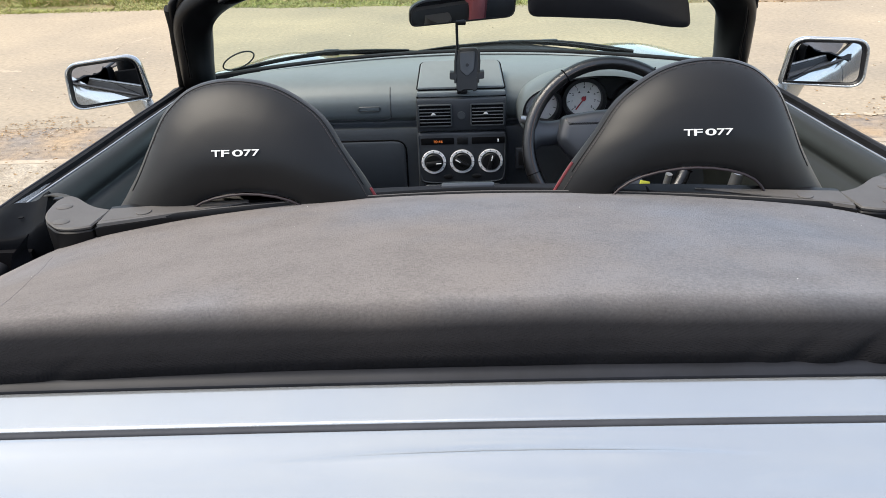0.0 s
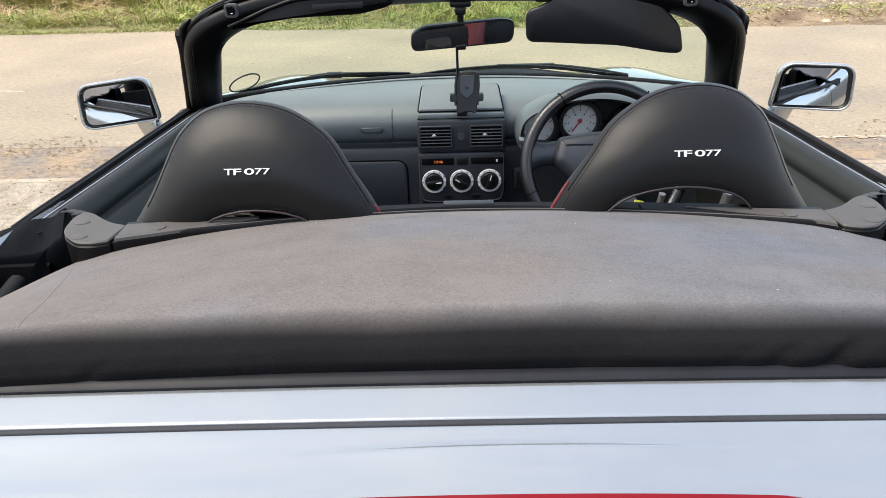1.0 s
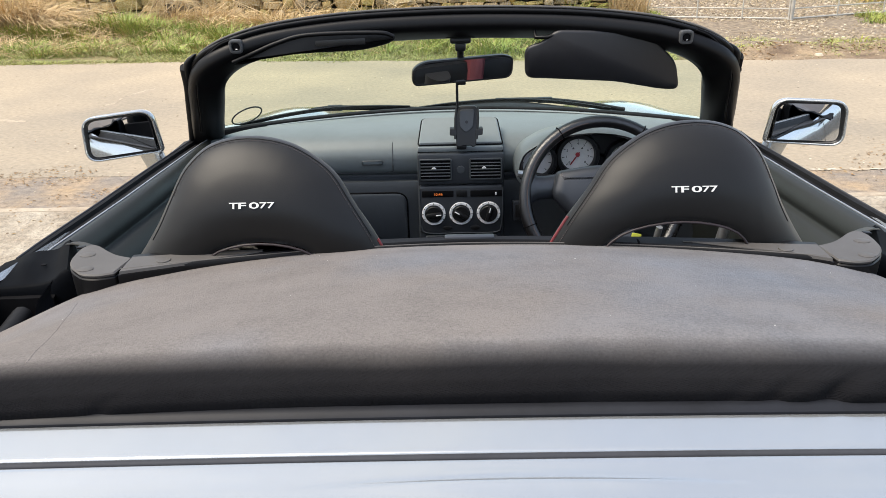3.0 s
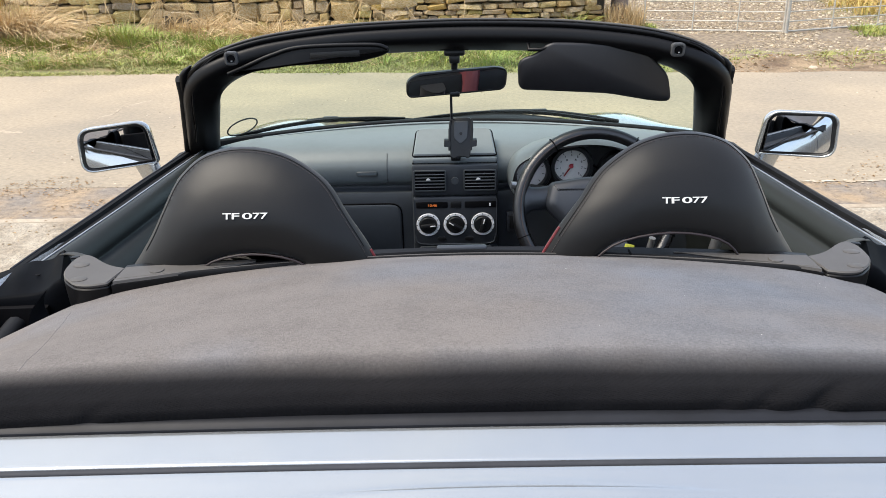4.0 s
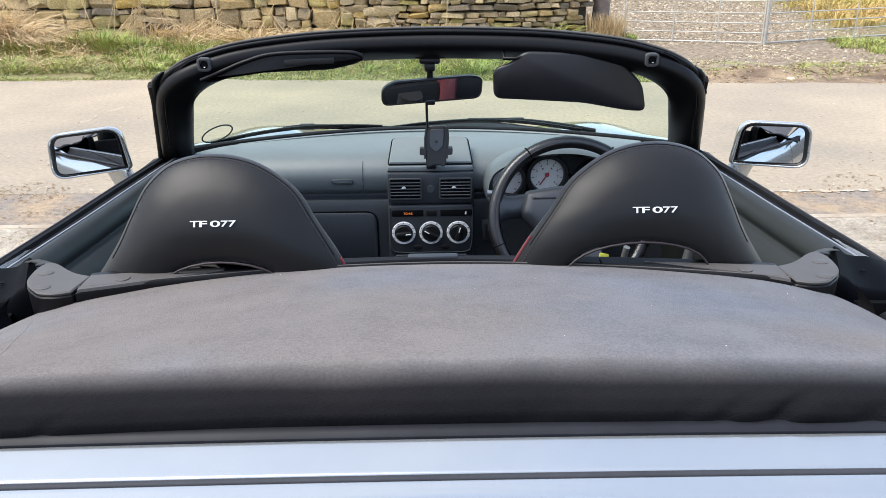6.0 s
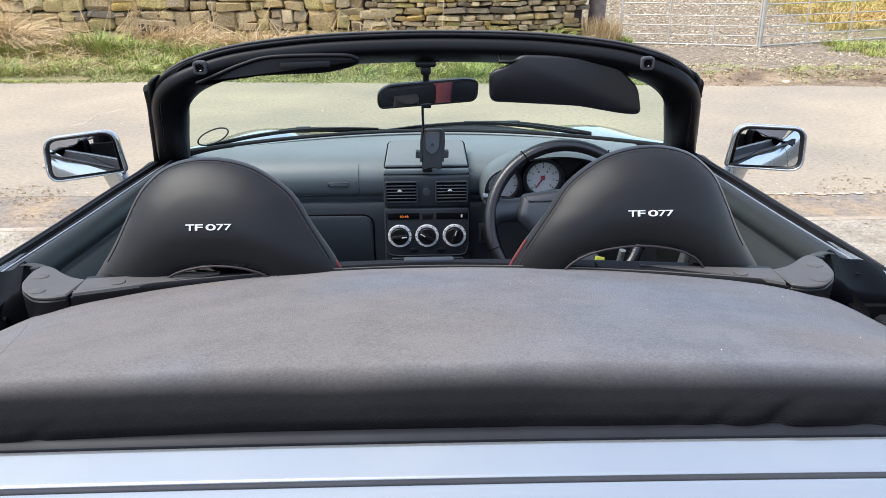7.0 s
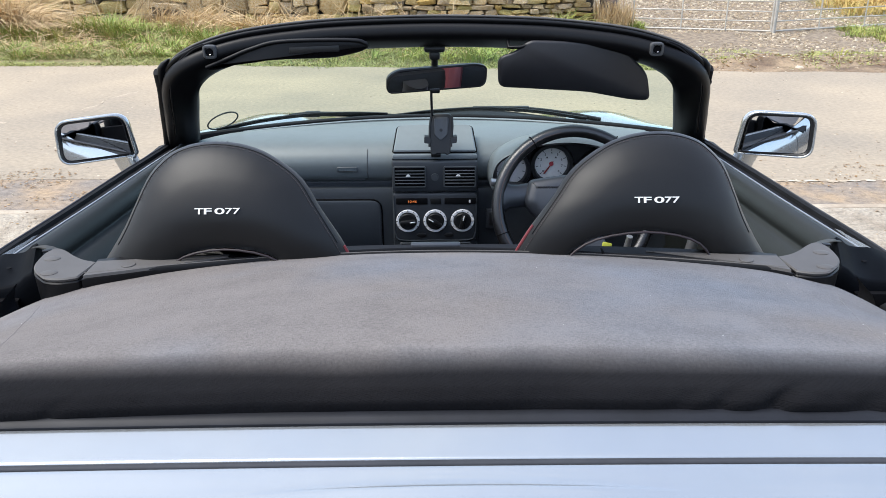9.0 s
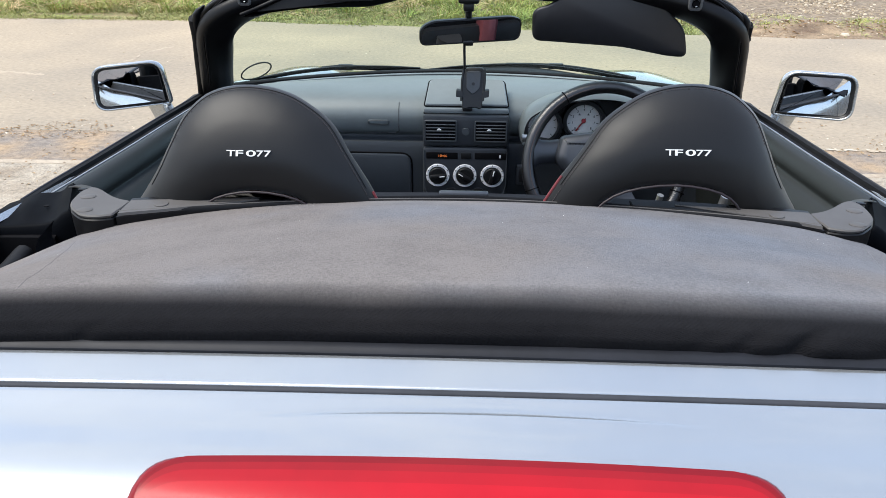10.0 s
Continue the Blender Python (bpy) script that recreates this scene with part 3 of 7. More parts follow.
def rear_wall():
    """Unseen plain wall that closes the forecourt behind the camera, added to darken what faces it."""
    rows = []
    for x in np.linspace(-24, 24, 33):
        rows.append([(x, -13.4, -0.1), (x, -13.4, 2.1), (x, -13.8, 2.2), (x, -13.8, -0.1)])
    tagged(part("wall_unseen_south", loft(rows), RENDER, smooth=30), "unseen grey rendered wall added behind the camera to cut light", "wall", kind="structure")


rear_wall()


# ---- the car: an open two-seat roadster, nose to the lane ----
car = thing("convertible_car", (0, 2.1, 0), "silver two-seat convertible with black soft top folded down", "car")


def both(f):
    """Runs f for the left (-1) and the right (+1) side."""
    for s in (-1, 1):
        f(s)


# -- bodywork --
REAR_AXLE, FRONT_AXLE, WHEEL_R = 0.93, 3.38, 0.29
SIDE_X = [(0.22, 0.66), (0.3, 0.735), (0.5, 0.79), (0.9, 0.835), (1.4, 0.83), (2.1, 0.82), (2.8, 0.835), (3.4, 0.83), (3.8, 0.76), (4.02, 0.62)]
SHOULDER = [(0.22, 0.80), (0.3, 0.88), (0.5, 0.945), (0.8, 0.93), (1.1, 0.90), (1.4, 0.875), (2.1, 0.868), (2.4, 0.850), (2.6, 0.80), (3.0, 0.738), (3.5, 0.645), (3.85, 0.56), (4.02, 0.50)]


def flank(y, v, s):
    """A point of the car's side: v = 0 at the sill, 1 at the shoulder's edge."""
    w, top = lerp_table(y, SIDE_X), lerp_table(y, SHOULDER)
    u = lerp_table(v, [(0, 0.93), (0.25, 0.985), (0.55, 1.0), (0.8, 0.99), (0.93, 0.972), (1, 0.945)])
    return Vector((s * w * u, y, 0.17 + (top - 0.17) * lerp_table(v, [(0, 0), (0.8, 0.84), (0.93, 0.97), (1, 1)])))


def side_panel(name, y0, y1, s, nu=30, label=""):
    bm = sheet(lambda u, v: flank(y0 + (y1 - y0) * u, v, s), nu, 22, 0.012 * s)
    for yc in (REAR_AXLE, FRONT_AXLE):
        gone = []
        for f in bm.faces:
            c = f.calc_center_median()
            if math.hypot(c.y - yc, c.z - WHEEL_R) < 0.335:
                gone.append(f)
        bmesh.ops.delete(bm, geom=gone, context="FACES")
        for vtx in bm.verts:
            d = math.hypot(vtx.co.y - yc, vtx.co.z - WHEEL_R)
            if d < 0.352 and d > 0.2:
                k = 0.34 / d
                vtx.co.y, vtx.co.z = yc + (vtx.co.y - yc) * k, WHEEL_R + (vtx.co.z - WHEEL_R) * k
    return part(name, bm, SILVER, car, label, 50)


both(lambda s: side_panel("quarter_panel", 0.22, 1.285, s, 40))
both(lambda s: side_panel("front_wing", 2.16, 4.02, s, 56))


def lid_z(x, y):
    """The engine lid, with its low kick-up before the lamp."""
    line = [(0.22, 0.80), (0.27, 0.885), (0.34, 0.945), (0.42, 0.981), (0.455, 0.9895), (0.5, 0.9905), (0.536, 0.9977), (0.60, 1.0055)]
    z = sum(lerp_table(y + k, line) for k in np.linspace(-0.016, 0.016, 9)) / 9
    q = ((x - 0.02) / 0.18) ** 2
    if q < 1:      # crescent facet, tilted to mirror the dark roll into the camera's view; dies away below
        top, low = 0.528 - 0.021 * q, 0.5080 - 0.0020 * q
        k = max(0, top - low) / 0.020
        drop = 0.0042 * k * min(1, max(0, (top - y) / max(1e-5, top - low))) ** 2
        z += drop * (1 - min(1, max(0, (low - y) / 0.05))) ** 2
    return z - 0.003 * (x / 0.45) ** 2 - 1.2 * max(0, abs(x) - 0.5) ** 2


def deck_half(y):
    return lerp_table(y, SIDE_X) * 0.93 - 0.01


def deck_band(name, y0, y1, nv, label, edge=0.004):
    """A transverse body panel with rolled front and rear edges."""
    ys = [y0, y0 + 0.15 * edge, y0 + 0.4 * edge, y0 + 0.7 * edge, y0 + edge, *np.linspace(y0 + edge + 0.002, y1 - 0.006, nv), y1 - 0.002, y1 - 0.0006, y1]
    dz = [-1.1 * edge, -0.55 * edge, -0.22 * edge, -0.06 * edge, 0, *[0] * nv, 0, -0.0006, -0.006]
    m = len(ys) - 1

    def f(u, v):
        j = int(round(v * m))
        x = (2 * u - 1) * min(0.74, deck_half(min(max(ys[j], 0.3), 0.6)))
        return (x, ys[j], lid_z(x, ys[j]) + dz[j])
    return part(name, sheet(f, 110, m, 0.01), SILVER, car, label, 60)


deck_band("engine_lid", 0.285, 0.5358, 110, "silver engine lid with a shallow crescent facet")
deck_band("rear_deck_panel", 0.5426, 0.5865, 8, "narrow silver panel behind the folded roof", 0.003)
part("panel_gap_channel", block((0, 0.539, 0.979), (1.1, 0.03, 0.02), 0.002), DARK, car)
# added strip: stands in for the dark reflection on the panel's rolled edge
part("gap_strip", tube([(x, 0.5396, lid_z(x, 0.5396) - 0.0022) for x in np.linspace(-0.55, 0.55, 40)], squircle(0.0036, 0.0028, 12, 0.9)), SEAL, car, "half-round grey strip standing in for the panel's dark rolled edge")


def bumper(y0, dy, name):
    rows = []
    for z, k, w in ((0.20, 0.35, 0.94), (0.24, 0.0, 0.97), (0.45, -0.02, 1.0), (0.6, 0.02, 1.0), (0.74, 0.22, 0.97), (0.80, 0.5, 0.94)):
        rows.append([(x * w, y0 + dy * (k * 0.3 + 1.0 * (abs(x) / 0.72) ** 3 * 0.7), z if dy > 0 else min(z, 0.47)) for x in np.linspace(-0.72, 0.72, 25)])
    return part(name, loft(rows, closed=False, caps=False), SILVER, car)


bumper(0.16, 0.16, "rear_bumper")
bumper(4.10, -0.16, "front_bumper")


def bonnet_pt(u, v):
    y = 2.62 + (4.0 - 2.62) * v
    w = lerp_table(y, [(2.62, 0.74), (3.2, 0.72), (3.7, 0.64), (4.0, 0.50)])
    x = (2 * u - 1) * w
    top = lerp_table(y, SHOULDER)
    hump = 0.022 * max(0, 1 - ((abs(x) - 0.60) / 0.16) ** 2) * min(1, (4.0 - y) / 0.5)
    return (x, y, top - 0.02 + hump + 0.01 * (1 - (x / w) ** 2))


part("bonnet", sheet(bonnet_pt, 48, 20, 0.008), SILVER, car, "silver bonnet between raised wing crests", 60)


def wing_crest(s):
    """The raised top of the front wing, seen through the screen."""
    rows = []
    for y in np.linspace(2.36, 3.9, 26):
        x0 = lerp_table(y, [(2.36, 0.655), (2.5, 0.52), (2.7, 0.44), (3.2, 0.42), (3.9, 0.40)])
        x1 = lerp_table(y, SIDE_X) * 0.945
        zi = lerp_table(y, [(2.36, 0.842), (2.7, 0.808), (3.0, 0.752), (3.4, 0.67), (3.9, 0.52)])
        zo = lerp_table(y, SHOULDER)
        lift = lerp_table(y, [(2.36, 0.004), (2.5, 0.026), (2.62, 0.042), (2.75, 0.050), (2.95, 0.046), (3.2, 0.036), (3.6, 0.03), (3.9, 0.02)])
        lift *= 0.9
        rows.append([(s * (x0 + (x1 - x0) * t), y, zi * (1 - t) + zo * t + lift * math.sin(math.pi * t ** 0.8) ** 0.9) for t in np.linspace(0, 1, 15)])
    part("wing_crest", loft(rows, False, False), SILVER, car, "", 60)
    lamp = [[(s * (0.52 + 0.14 * t + 0.03 * r), 3.62 + 0.28 * r, 0.61 - 0.11 * r + 0.012 * math.sin(math.pi * t)) for t in np.linspace(0, 1, 7)] for r in np.linspace(0, 1, 6)]
    part("headlamp", loft(lamp, False, False), HEADLAMP, car, "clear headlamp cover")


both(wing_crest)


def cowl(u, v):
    x = (2 * u - 1) * (0.66 - 0.14 * v)
    yb = 2.475 - 0.26 * (x / 0.7) ** 2
    return (x, yb + (2.70 - yb) * v, 0.860 - 0.012 * (x / 0.64) ** 2 + 0.010 * math.sin(v * math.pi) - 0.075 * v * v + 0.026 * math.sin(math.pi * min(1, v * 1.1)) * math.exp(-((x - 0.14) / 0.24) ** 2))


part("cowl_panel", sheet(cowl, 30, 8, 0.006), TRIM, car, "black plastic scuttle panel below the windscreen")


def wheel(s, y, name):
    x = s * 0.735
    bm = bmesh.new()
    prof = [(-0.09, 0.20), (-0.095, 0.26), (-0.08, 0.285), (-0.03, 0.29), (0.03, 0.29), (0.08, 0.285), (0.095, 0.26), (0.09, 0.20)]
    ring_loft(bm, [[(x + a, y + r * math.cos(t), WHEEL_R + r * math.sin(t)) for t in np.linspace(0, 2 * math.pi, 40, endpoint=False)] for a, r in prof], caps=False)
    w = part("wheel", bm, TYRE, car, "road wheel with black tyre")
    part("rim", annulus((x + s * 0.03, y, WHEEL_R), (s, 0, 0), 0.165, 0.205, 0.055), ALU, w, "alloy rim")
    for k in range(5):
        a = k * math.tau / 5 + 0.3
        c = Vector((x + s * 0.06, y + 0.095 * math.cos(a), WHEEL_R + 0.095 * math.sin(a)))
        part("spoke", block(c, (0.025, 0.17, 0.04), 0.008, (math.degrees(a), 0, 0)), ALU, w)
    part("hub", disc((x + s * 0.03, y, WHEEL_R), (s, 0, 0), 0.05, 0.05), ALU, w)


for yy in (REAR_AXLE, FRONT_AXLE):
    both(lambda s: wheel(s, yy, "wheel"))
both(lambda s: part("sill", block((s * 0.74, 1.72, 0.22), (0.14, 0.95, 0.12), 0.03), SILVER, car))
part("floor_pan", block((0, 2.1, 0.20), (1.36, 3.3, 0.06), 0.01), CARPET, car, "black carpeted floor")
part("rear_bulkhead", block((0, 1.205, 0.545), (1.31, 0.03, 0.70), 0.006), CARPET, car, "black trimmed bulkhead behind the seats")
part("front_bulkhead", block((0, 2.50, 0.53), (1.42, 0.03, 0.62), 0.006), CARPET, car)
part("engine_bay_tray", block((0, 0.75, 0.66), (1.36, 0.86, 0.04), 0.01), DARK, car)


# -- high-mounted brake light in the engine lid --
def brake_light():
    out = rounded([(-0.246, 0.335), (0.246, 0.335), (0.246, 0.452), (0.11, 0.4575), (-0.11, 0.4575), (-0.246, 0.452)],
                  [0.02, 0.02, 0.036, 0.05, 0.05, 0.036], 8)

    def lens(x, y, d):
        return (x, y, lid_z(x, y) + d - 0.002)
    body = bmesh.new()
    lv = [(-0.016, -0.004), (0.000, -0.003), (0.006, 0.001), (0.0085, 0.006), (0.0078, 0.012)]
    ring_loft(body, [[lens(u, v, d) for u, v in inset(out, k)] for d, k in lv])
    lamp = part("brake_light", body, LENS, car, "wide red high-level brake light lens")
    # the lens face: its gradient put into bands of red, darker towards the top
    def edge(x):
        x = abs(x)
        y = 0.4545 - 0.0045 * (x / 0.215) ** 2
        if x > 0.206:
            y -= 0.034 - math.sqrt(max(0, 0.034 ** 2 - (x - 0.206) ** 2))
        return y
    for a, b, m in ((0.0, 0.42, LENS_MAIN), (0.42, 0.80, LENS_MAIN), (0.80, 0.885, LENS_MID), (0.885, 0.945, LENS_TOP), (0.945, 1.0, LENS)):
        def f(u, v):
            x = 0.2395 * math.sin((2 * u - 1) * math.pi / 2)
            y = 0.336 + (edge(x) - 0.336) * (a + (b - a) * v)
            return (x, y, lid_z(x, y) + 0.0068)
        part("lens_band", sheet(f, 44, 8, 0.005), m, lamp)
    rim = [Vector(lens(u, v, -0.0035)) for u, v in inset(out, -0.0055)]
    part("lamp_surround", tube(rim, 0.0028, closed=True), SILVER, lamp, "thin silver lip round the lens")


brake_light()
part("body_seal", loft([[(x, y, lid_z(x, 0.6) + dz) for y, dz in ((0.5870, -0.006), (0.5882, -0.0005), (0.5915, 0.0005), (0.5935, 0.0018), (0.5995, 0.0040), (0.602, 0.0035), (0.604, -0.02))] for x in np.linspace(-0.66, 0.66, 40)], closed=False, caps=False),
     ROOF_SEAL, car, "grey rubber strip sealing the folded roof")


# -- folded soft top --
TOP_Z = [(0.5985, 0.996), (0.5996, 1.0095), (0.6030, 1.0200), (0.6105, 1.0293), (0.622, 1.0356), (0.635, 1.0395), (0.65, 1.0415), (0.67, 1.0418), (0.70, 1.0405), (0.80, 1.026), (0.92, 1.004), (1.04, 0.977), (1.12, 0.954), (1.165, 0.9415), (1.182, 0.936)]
EDGE_LEFT = [(0, 0), (0.24, -0.0005), (0.33, -0.003), (0.386, -0.0045), (0.458, -0.0072), (0.519, -0.0098), (0.566, -0.018), (0.60, -0.027), (0.628, -0.036), (0.75, -0.078)]
EDGE_RIGHT = [(0, 0), (0.47, 0), (0.535, -0.002), (0.59, -0.012), (0.63, -0.026), (0.664, -0.042), (0.75, -0.080)]


def cloth_front(x):
    """Where the cloth's bowed front edge lies."""
    return 1.182 - 0.10 * (abs(x) / 0.55) ** 2.2


def cloth_z(x, y):
    s = (y - 0.5985) / (cloth_front(x) - 0.5985)
    z = lerp_table(0.5985 + s * 0.5835, TOP_Z)
    drop = sum(lerp_table(max(0, abs(x) + d), EDGE_LEFT if x < 0 else EDGE_RIGHT) for d in (-0.02, -0.01, 0, 0.01, 0.02)) / 5
    q = min(1, max(0, s))
    z += drop * q ** 0.5 - 0.010 * (abs(x) / 0.62) ** 2.2 * (1 - s) - 0.025 * (abs(x) / 0.5) ** 2.2 * math.sin(math.pi * q)
    z += 0.0012 * noise.noise((x * 3.5, y * 5, 1.3)) * min(1, max(0, (y - 0.6) / 0.08)) + 0.0006 * noise.noise((x * 9, y * 14, 4.3)) * min(1, max(0, (y - 0.6) / 0.08))
    return z


def dent(x, y):
    """How far the cloth is pressed in where it bunches on the rear roll."""
    low = min(1, max(0, (y - 0.5992) / 0.003))
    d = 0.0
    for cx, a, w, high in ((0.225, 0.003, 0.010, 0.604), (0.262, 0.005, 0.009, 0.606), (0.281, -0.0015, 0.012, 0.612), (0.312, 0.008, 0.010, 0.609), (0.338, -0.002, 0.014, 0.616), (0.40, 0.005, 0.02, 0.612),
                           (0.47, 0.005, 0.03, 0.630), (-0.352, 0.0045, 0.008, 0.602), (0.10, 0.002, 0.03, 0.625), (-0.15, 0.0015, 0.04, 0.625)):
        d += a * math.exp(-((x - cx - 2.2 * (y - 0.604)) / w) ** 2) * min(1, max(0, (high + 0.012 - y) / 0.02))
    return d * low


def build_soft_top():
    ys = smooth_path([(y, 0, 0) for y, _ in TOP_Z], 5)
    ys = [p.x for p in ys]
    xs = [0.73 * math.sin(a) for a in np.linspace(-math.pi / 2, math.pi / 2, 321)]

    def f(u, v):
        x, y = xs[int(round(u * 320))], ys[int(round(v * (len(ys) - 1)))]
        y = 0.5985 + (y - 0.5985) / 0.5835 * (cloth_front(x) - 0.5985)
        z = cloth_z(x, y)
        hang = (0.0025 + 0.0055 * (x / 0.37) ** 2) * max(0, 1 - (y - 0.5985) / 0.028) ** 0.7     # the roll bags over the seal, most at its ends
        if y < 0.6000:      # and tucks under itself
            k = (0.6000 - y) / 0.0015
            return (x, 0.6040 - hang + 0.010 * k ** 1.6, 1.0085 - 0.3 * hang - 0.012 * k + 0.3 * (cloth_z(x, 0.6000) - 1.0110))
        low = min(1, max(0, (1.0200 - lerp_table(y, TOP_Z)) / 0.0105))      # the roll turns under towards its foot
        return (x, y - hang + 0.0045 * low ** 1.3 + dent(x, y), z - 0.0025 * low - 0.3 * hang - 0.25 * dent(x, y))
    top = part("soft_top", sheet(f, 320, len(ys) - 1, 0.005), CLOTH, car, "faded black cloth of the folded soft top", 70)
    dust_and_light = []
    # the roll's shade is painted in by keeping this value low there
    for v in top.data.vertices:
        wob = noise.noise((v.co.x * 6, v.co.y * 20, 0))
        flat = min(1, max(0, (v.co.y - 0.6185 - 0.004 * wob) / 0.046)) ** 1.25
        roll = 0.03 * min(1, max(0, (v.co.z - 1.016 - 0.006 * wob) / 0.018))     # a faint part of it on the roll's upper side too
        dust_and_light.append(max(flat, roll) if v.co.y > 0.596 else 0.0)
    top.data.attributes.new("dust_and_light", "FLOAT", "POINT").data.foreach_set("value", dust_and_light)
    lie = BVHTree.FromPolygons([v.co for v in top.data.vertices], [p.vertices for p in top.data.polygons])
    for s in (-1, 1):
        seam = []
        for x, y, _ in smooth_path([(0.568, 1.005, 0), (0.545, 0.942, 0), (0.512, 0.852, 0), (0.485, 0.780, 0), (0.461, 0.705, 0), (0.447, 0.655, 0)], 8):
            seam.append(lie.ray_cast((s * x, y, 2), (0, 0, -1))[0] + Vector((0, 0, 0.0004)))
        ob = part("seam", tube(seam, [(-0.0016, -0.0006), (-0.0007, 0.0001), (0.0007, 0.0001), (0.0016, -0.0006)]), CLOTH, top)
        ob.data.attributes.new("dust_and_light", "FLOAT", "POINT").data.foreach_set("value", [1.0] * len(ob.data.vertices))
    verts, faces = [], []
    rnd = random.Random(5)
    for _ in range(20):     # crumbs of dust on the cloth
        x, y, r = rnd.uniform(-0.55, 0.55), rnd.uniform(0.66, 1.1), rnd.choice((0.0003, 0.0004, 0.0006))
        z = cloth_z(x, y) + 0.0006
        k = len(verts)
        verts += [(x - r, y, z), (x, y - r, z), (x + r, y, z), (x, y + r, z), (x, y, z + r)]
        faces += [(k, k + 1, k + 4), (k + 1, k + 2, k + 4), (k + 2, k + 3, k + 4), (k + 3, k, k + 4)]
    ob = raw("lint", verts, faces, THREAD, top, "specks of pale lint")
    ob["kind"] = "stuff"


build_soft_top()


# -- the roof's front bow, lying across behind the seats --
def bow_y(x):
    return 1.185 - 0.075 * (abs(x) / 0.5) ** 1.8


def bow_z(x):
    return 0.9435 + 0.001 * (abs(x) / 0.5) ** 2


def roof_bow():
    xs = np.linspace(-0.53, 0.53, 60)
    prof = [(-0.022, -0.05), (-0.021, -0.004), (-0.017, 0.0), (0.028, 0.0015), (0.034, -0.003), (0.034, -0.05)]
    depth = lambda x, dy: dy * ((0.45 + 0.55 * min(1, abs(x) / 0.4)) if dy < 0 else (0.03 + 0.97 * min(1, abs(x) / 0.5) ** 1.8))
    rings = [[(x, bow_y(x) + depth(x, dy), bow_z(x) + dz) for dy, dz in prof] for x in xs]
    bow = part("roof_bow", loft(rings), BOW, car, "black front bow of the folded roof")
    for s in (-1, 1):
        rear = lambda x: (0.011 if s > 0 else 0.0) * min(1, max(0, (0.53 - x) / 0.05)) + lerp_table(x, [(0.33, 1.137), (0.40, 1.110), (0.47, 1.084), (0.53, 1.064)])
        front = lambda x: lerp_table(x, [(0.33, 1.146), (0.40, 1.138), (0.53, 1.121)])
        plate = [[(s * x, rear(x), bow_z(x) - 0.003), (s * x, rear(x) + 0.001, bow_z(x) + 0.0015), (s * x, front(x) - 0.001, bow_z(x) + 0.0022), (s * x, front(x), bow_z(x) - 0.004)] for x in np.linspace(0.33, 0.528, 20)]
        part("bow_plate", loft(plate, False, False), GREY_TRIM, bow, "dusty grey cover plate")
        skirt = [[(s * x, rear(x) + 0.004, bow_z(x) - 0.05), (s * x, rear(x) + 0.0005, bow_z(x) - 0.045), (s * x, rear(x) - 0.0015, bow_z(x) - 0.007), (s * x, rear(x) - 0.001, bow_z(x) - 0.004), (s * x, rear(x) + 0.003, bow_z(x) - 0.003)] for x in np.linspace(0.30, 0.53, 20)]
        part("bow_skirt", loft(skirt, False, False), FRAME_VINYL, bow, "black skirt under the cover plate")
    lip = [(x, bow_y(x) - 0.0255, bow_z(x) - 0.008) for x in xs]
    part("weather_strip", tube(lip, squircle(0.005, 0.009, 10)), BOW, bow, "black rubber weather strip")
    # the rail's highlight line, put in as a thin grey tube
    part("bow_highlight", tube([(x, bow_y(x) - 0.0265, bow_z(x) + 0.0012) for x in xs], 0.0010), GREY_TRIM, bow, "thin grey tube for the highlight along the strip")
    part("latch_grip", block((-0.004, bow_y(0) + 0.001, bow_z(0) - 0.0005), (0.082, 0.016, 0.009), 0.004), PAD_BLACK, bow, "small black pull grip")
    for x0 in (-0.262, 0.262):
        part("joint", block((x0, bow_y(x0) - 0.008, bow_z(x0) - 0.002), (0.004, 0.036, 0.006), 0.001), DARK, bow)
    for x0 in (-0.475, 0.475):
        part("rivet", disc((x0, 1.106, bow_z(x0)), (0, 0, 1), 0.011, 0.0032, 20), GREY_TRIM, bow)


roof_bow()


def roof_bracket(s):
    """The broad hinge plate at each end of the bow."""
    out = rounded([(0.5285, 1.121), (0.554, 1.131), (0.577, 1.150), (0.599, 1.173), (0.618, 1.184), (0.6275, 1.165), (0.627, 1.138), (0.622, 1.110), (0.610, 1.086), (0.582, 1.057), (0.557, 1.054), (0.535, 1.063)],
                  [0.003, 0.02, 0.02, 0.02, 0.01, 0.02, 0.02, 0.02, 0.02, 0.02, 0.012, 0.003], 5)
    z = 0.9455
    b = part("roof_bracket", pillow(out, [(-0.006, 0.002), (-0.004, 0.0005), (-0.002, 0.0), (0, 0.002)], lambda u, v, d: (s * u, v, z + d)), GREY_TRIM, car, "dusty grey hinge plate of the folding roof")
    part("skirt", pillow(out, [(-0.08, 0.003), (-0.03, 0.0), (-0.0085, -0.0008), (-0.0065, 0.001)], lambda u, v, d: (s * u, v, z + d)), FRAME_VINYL, b, "black skirt of the hinge plate")
    for x, y in ((0.604, 1.135), (0.584, 1.078)):
        part("rivet", pillow([(0.0125 * math.cos(t), 0.010 * math.sin(t)) for t in np.linspace(0, math.tau, 20, endpoint=False)], [(-0.001, 0), (0.0006, 0), (0.0014, 0.0018)], lambda u, v, d: (s * (x + u), y + v, z + d)), GREY_TRIM, b)
    tab = bmesh.new()
    block((s * 0.632, 1.176, 0.9425), (0.012, 0.010, 0.003), 0.001, bm=tab)
    part("tab", tab, FRAME_VINYL, b)


both(roof_bracket)


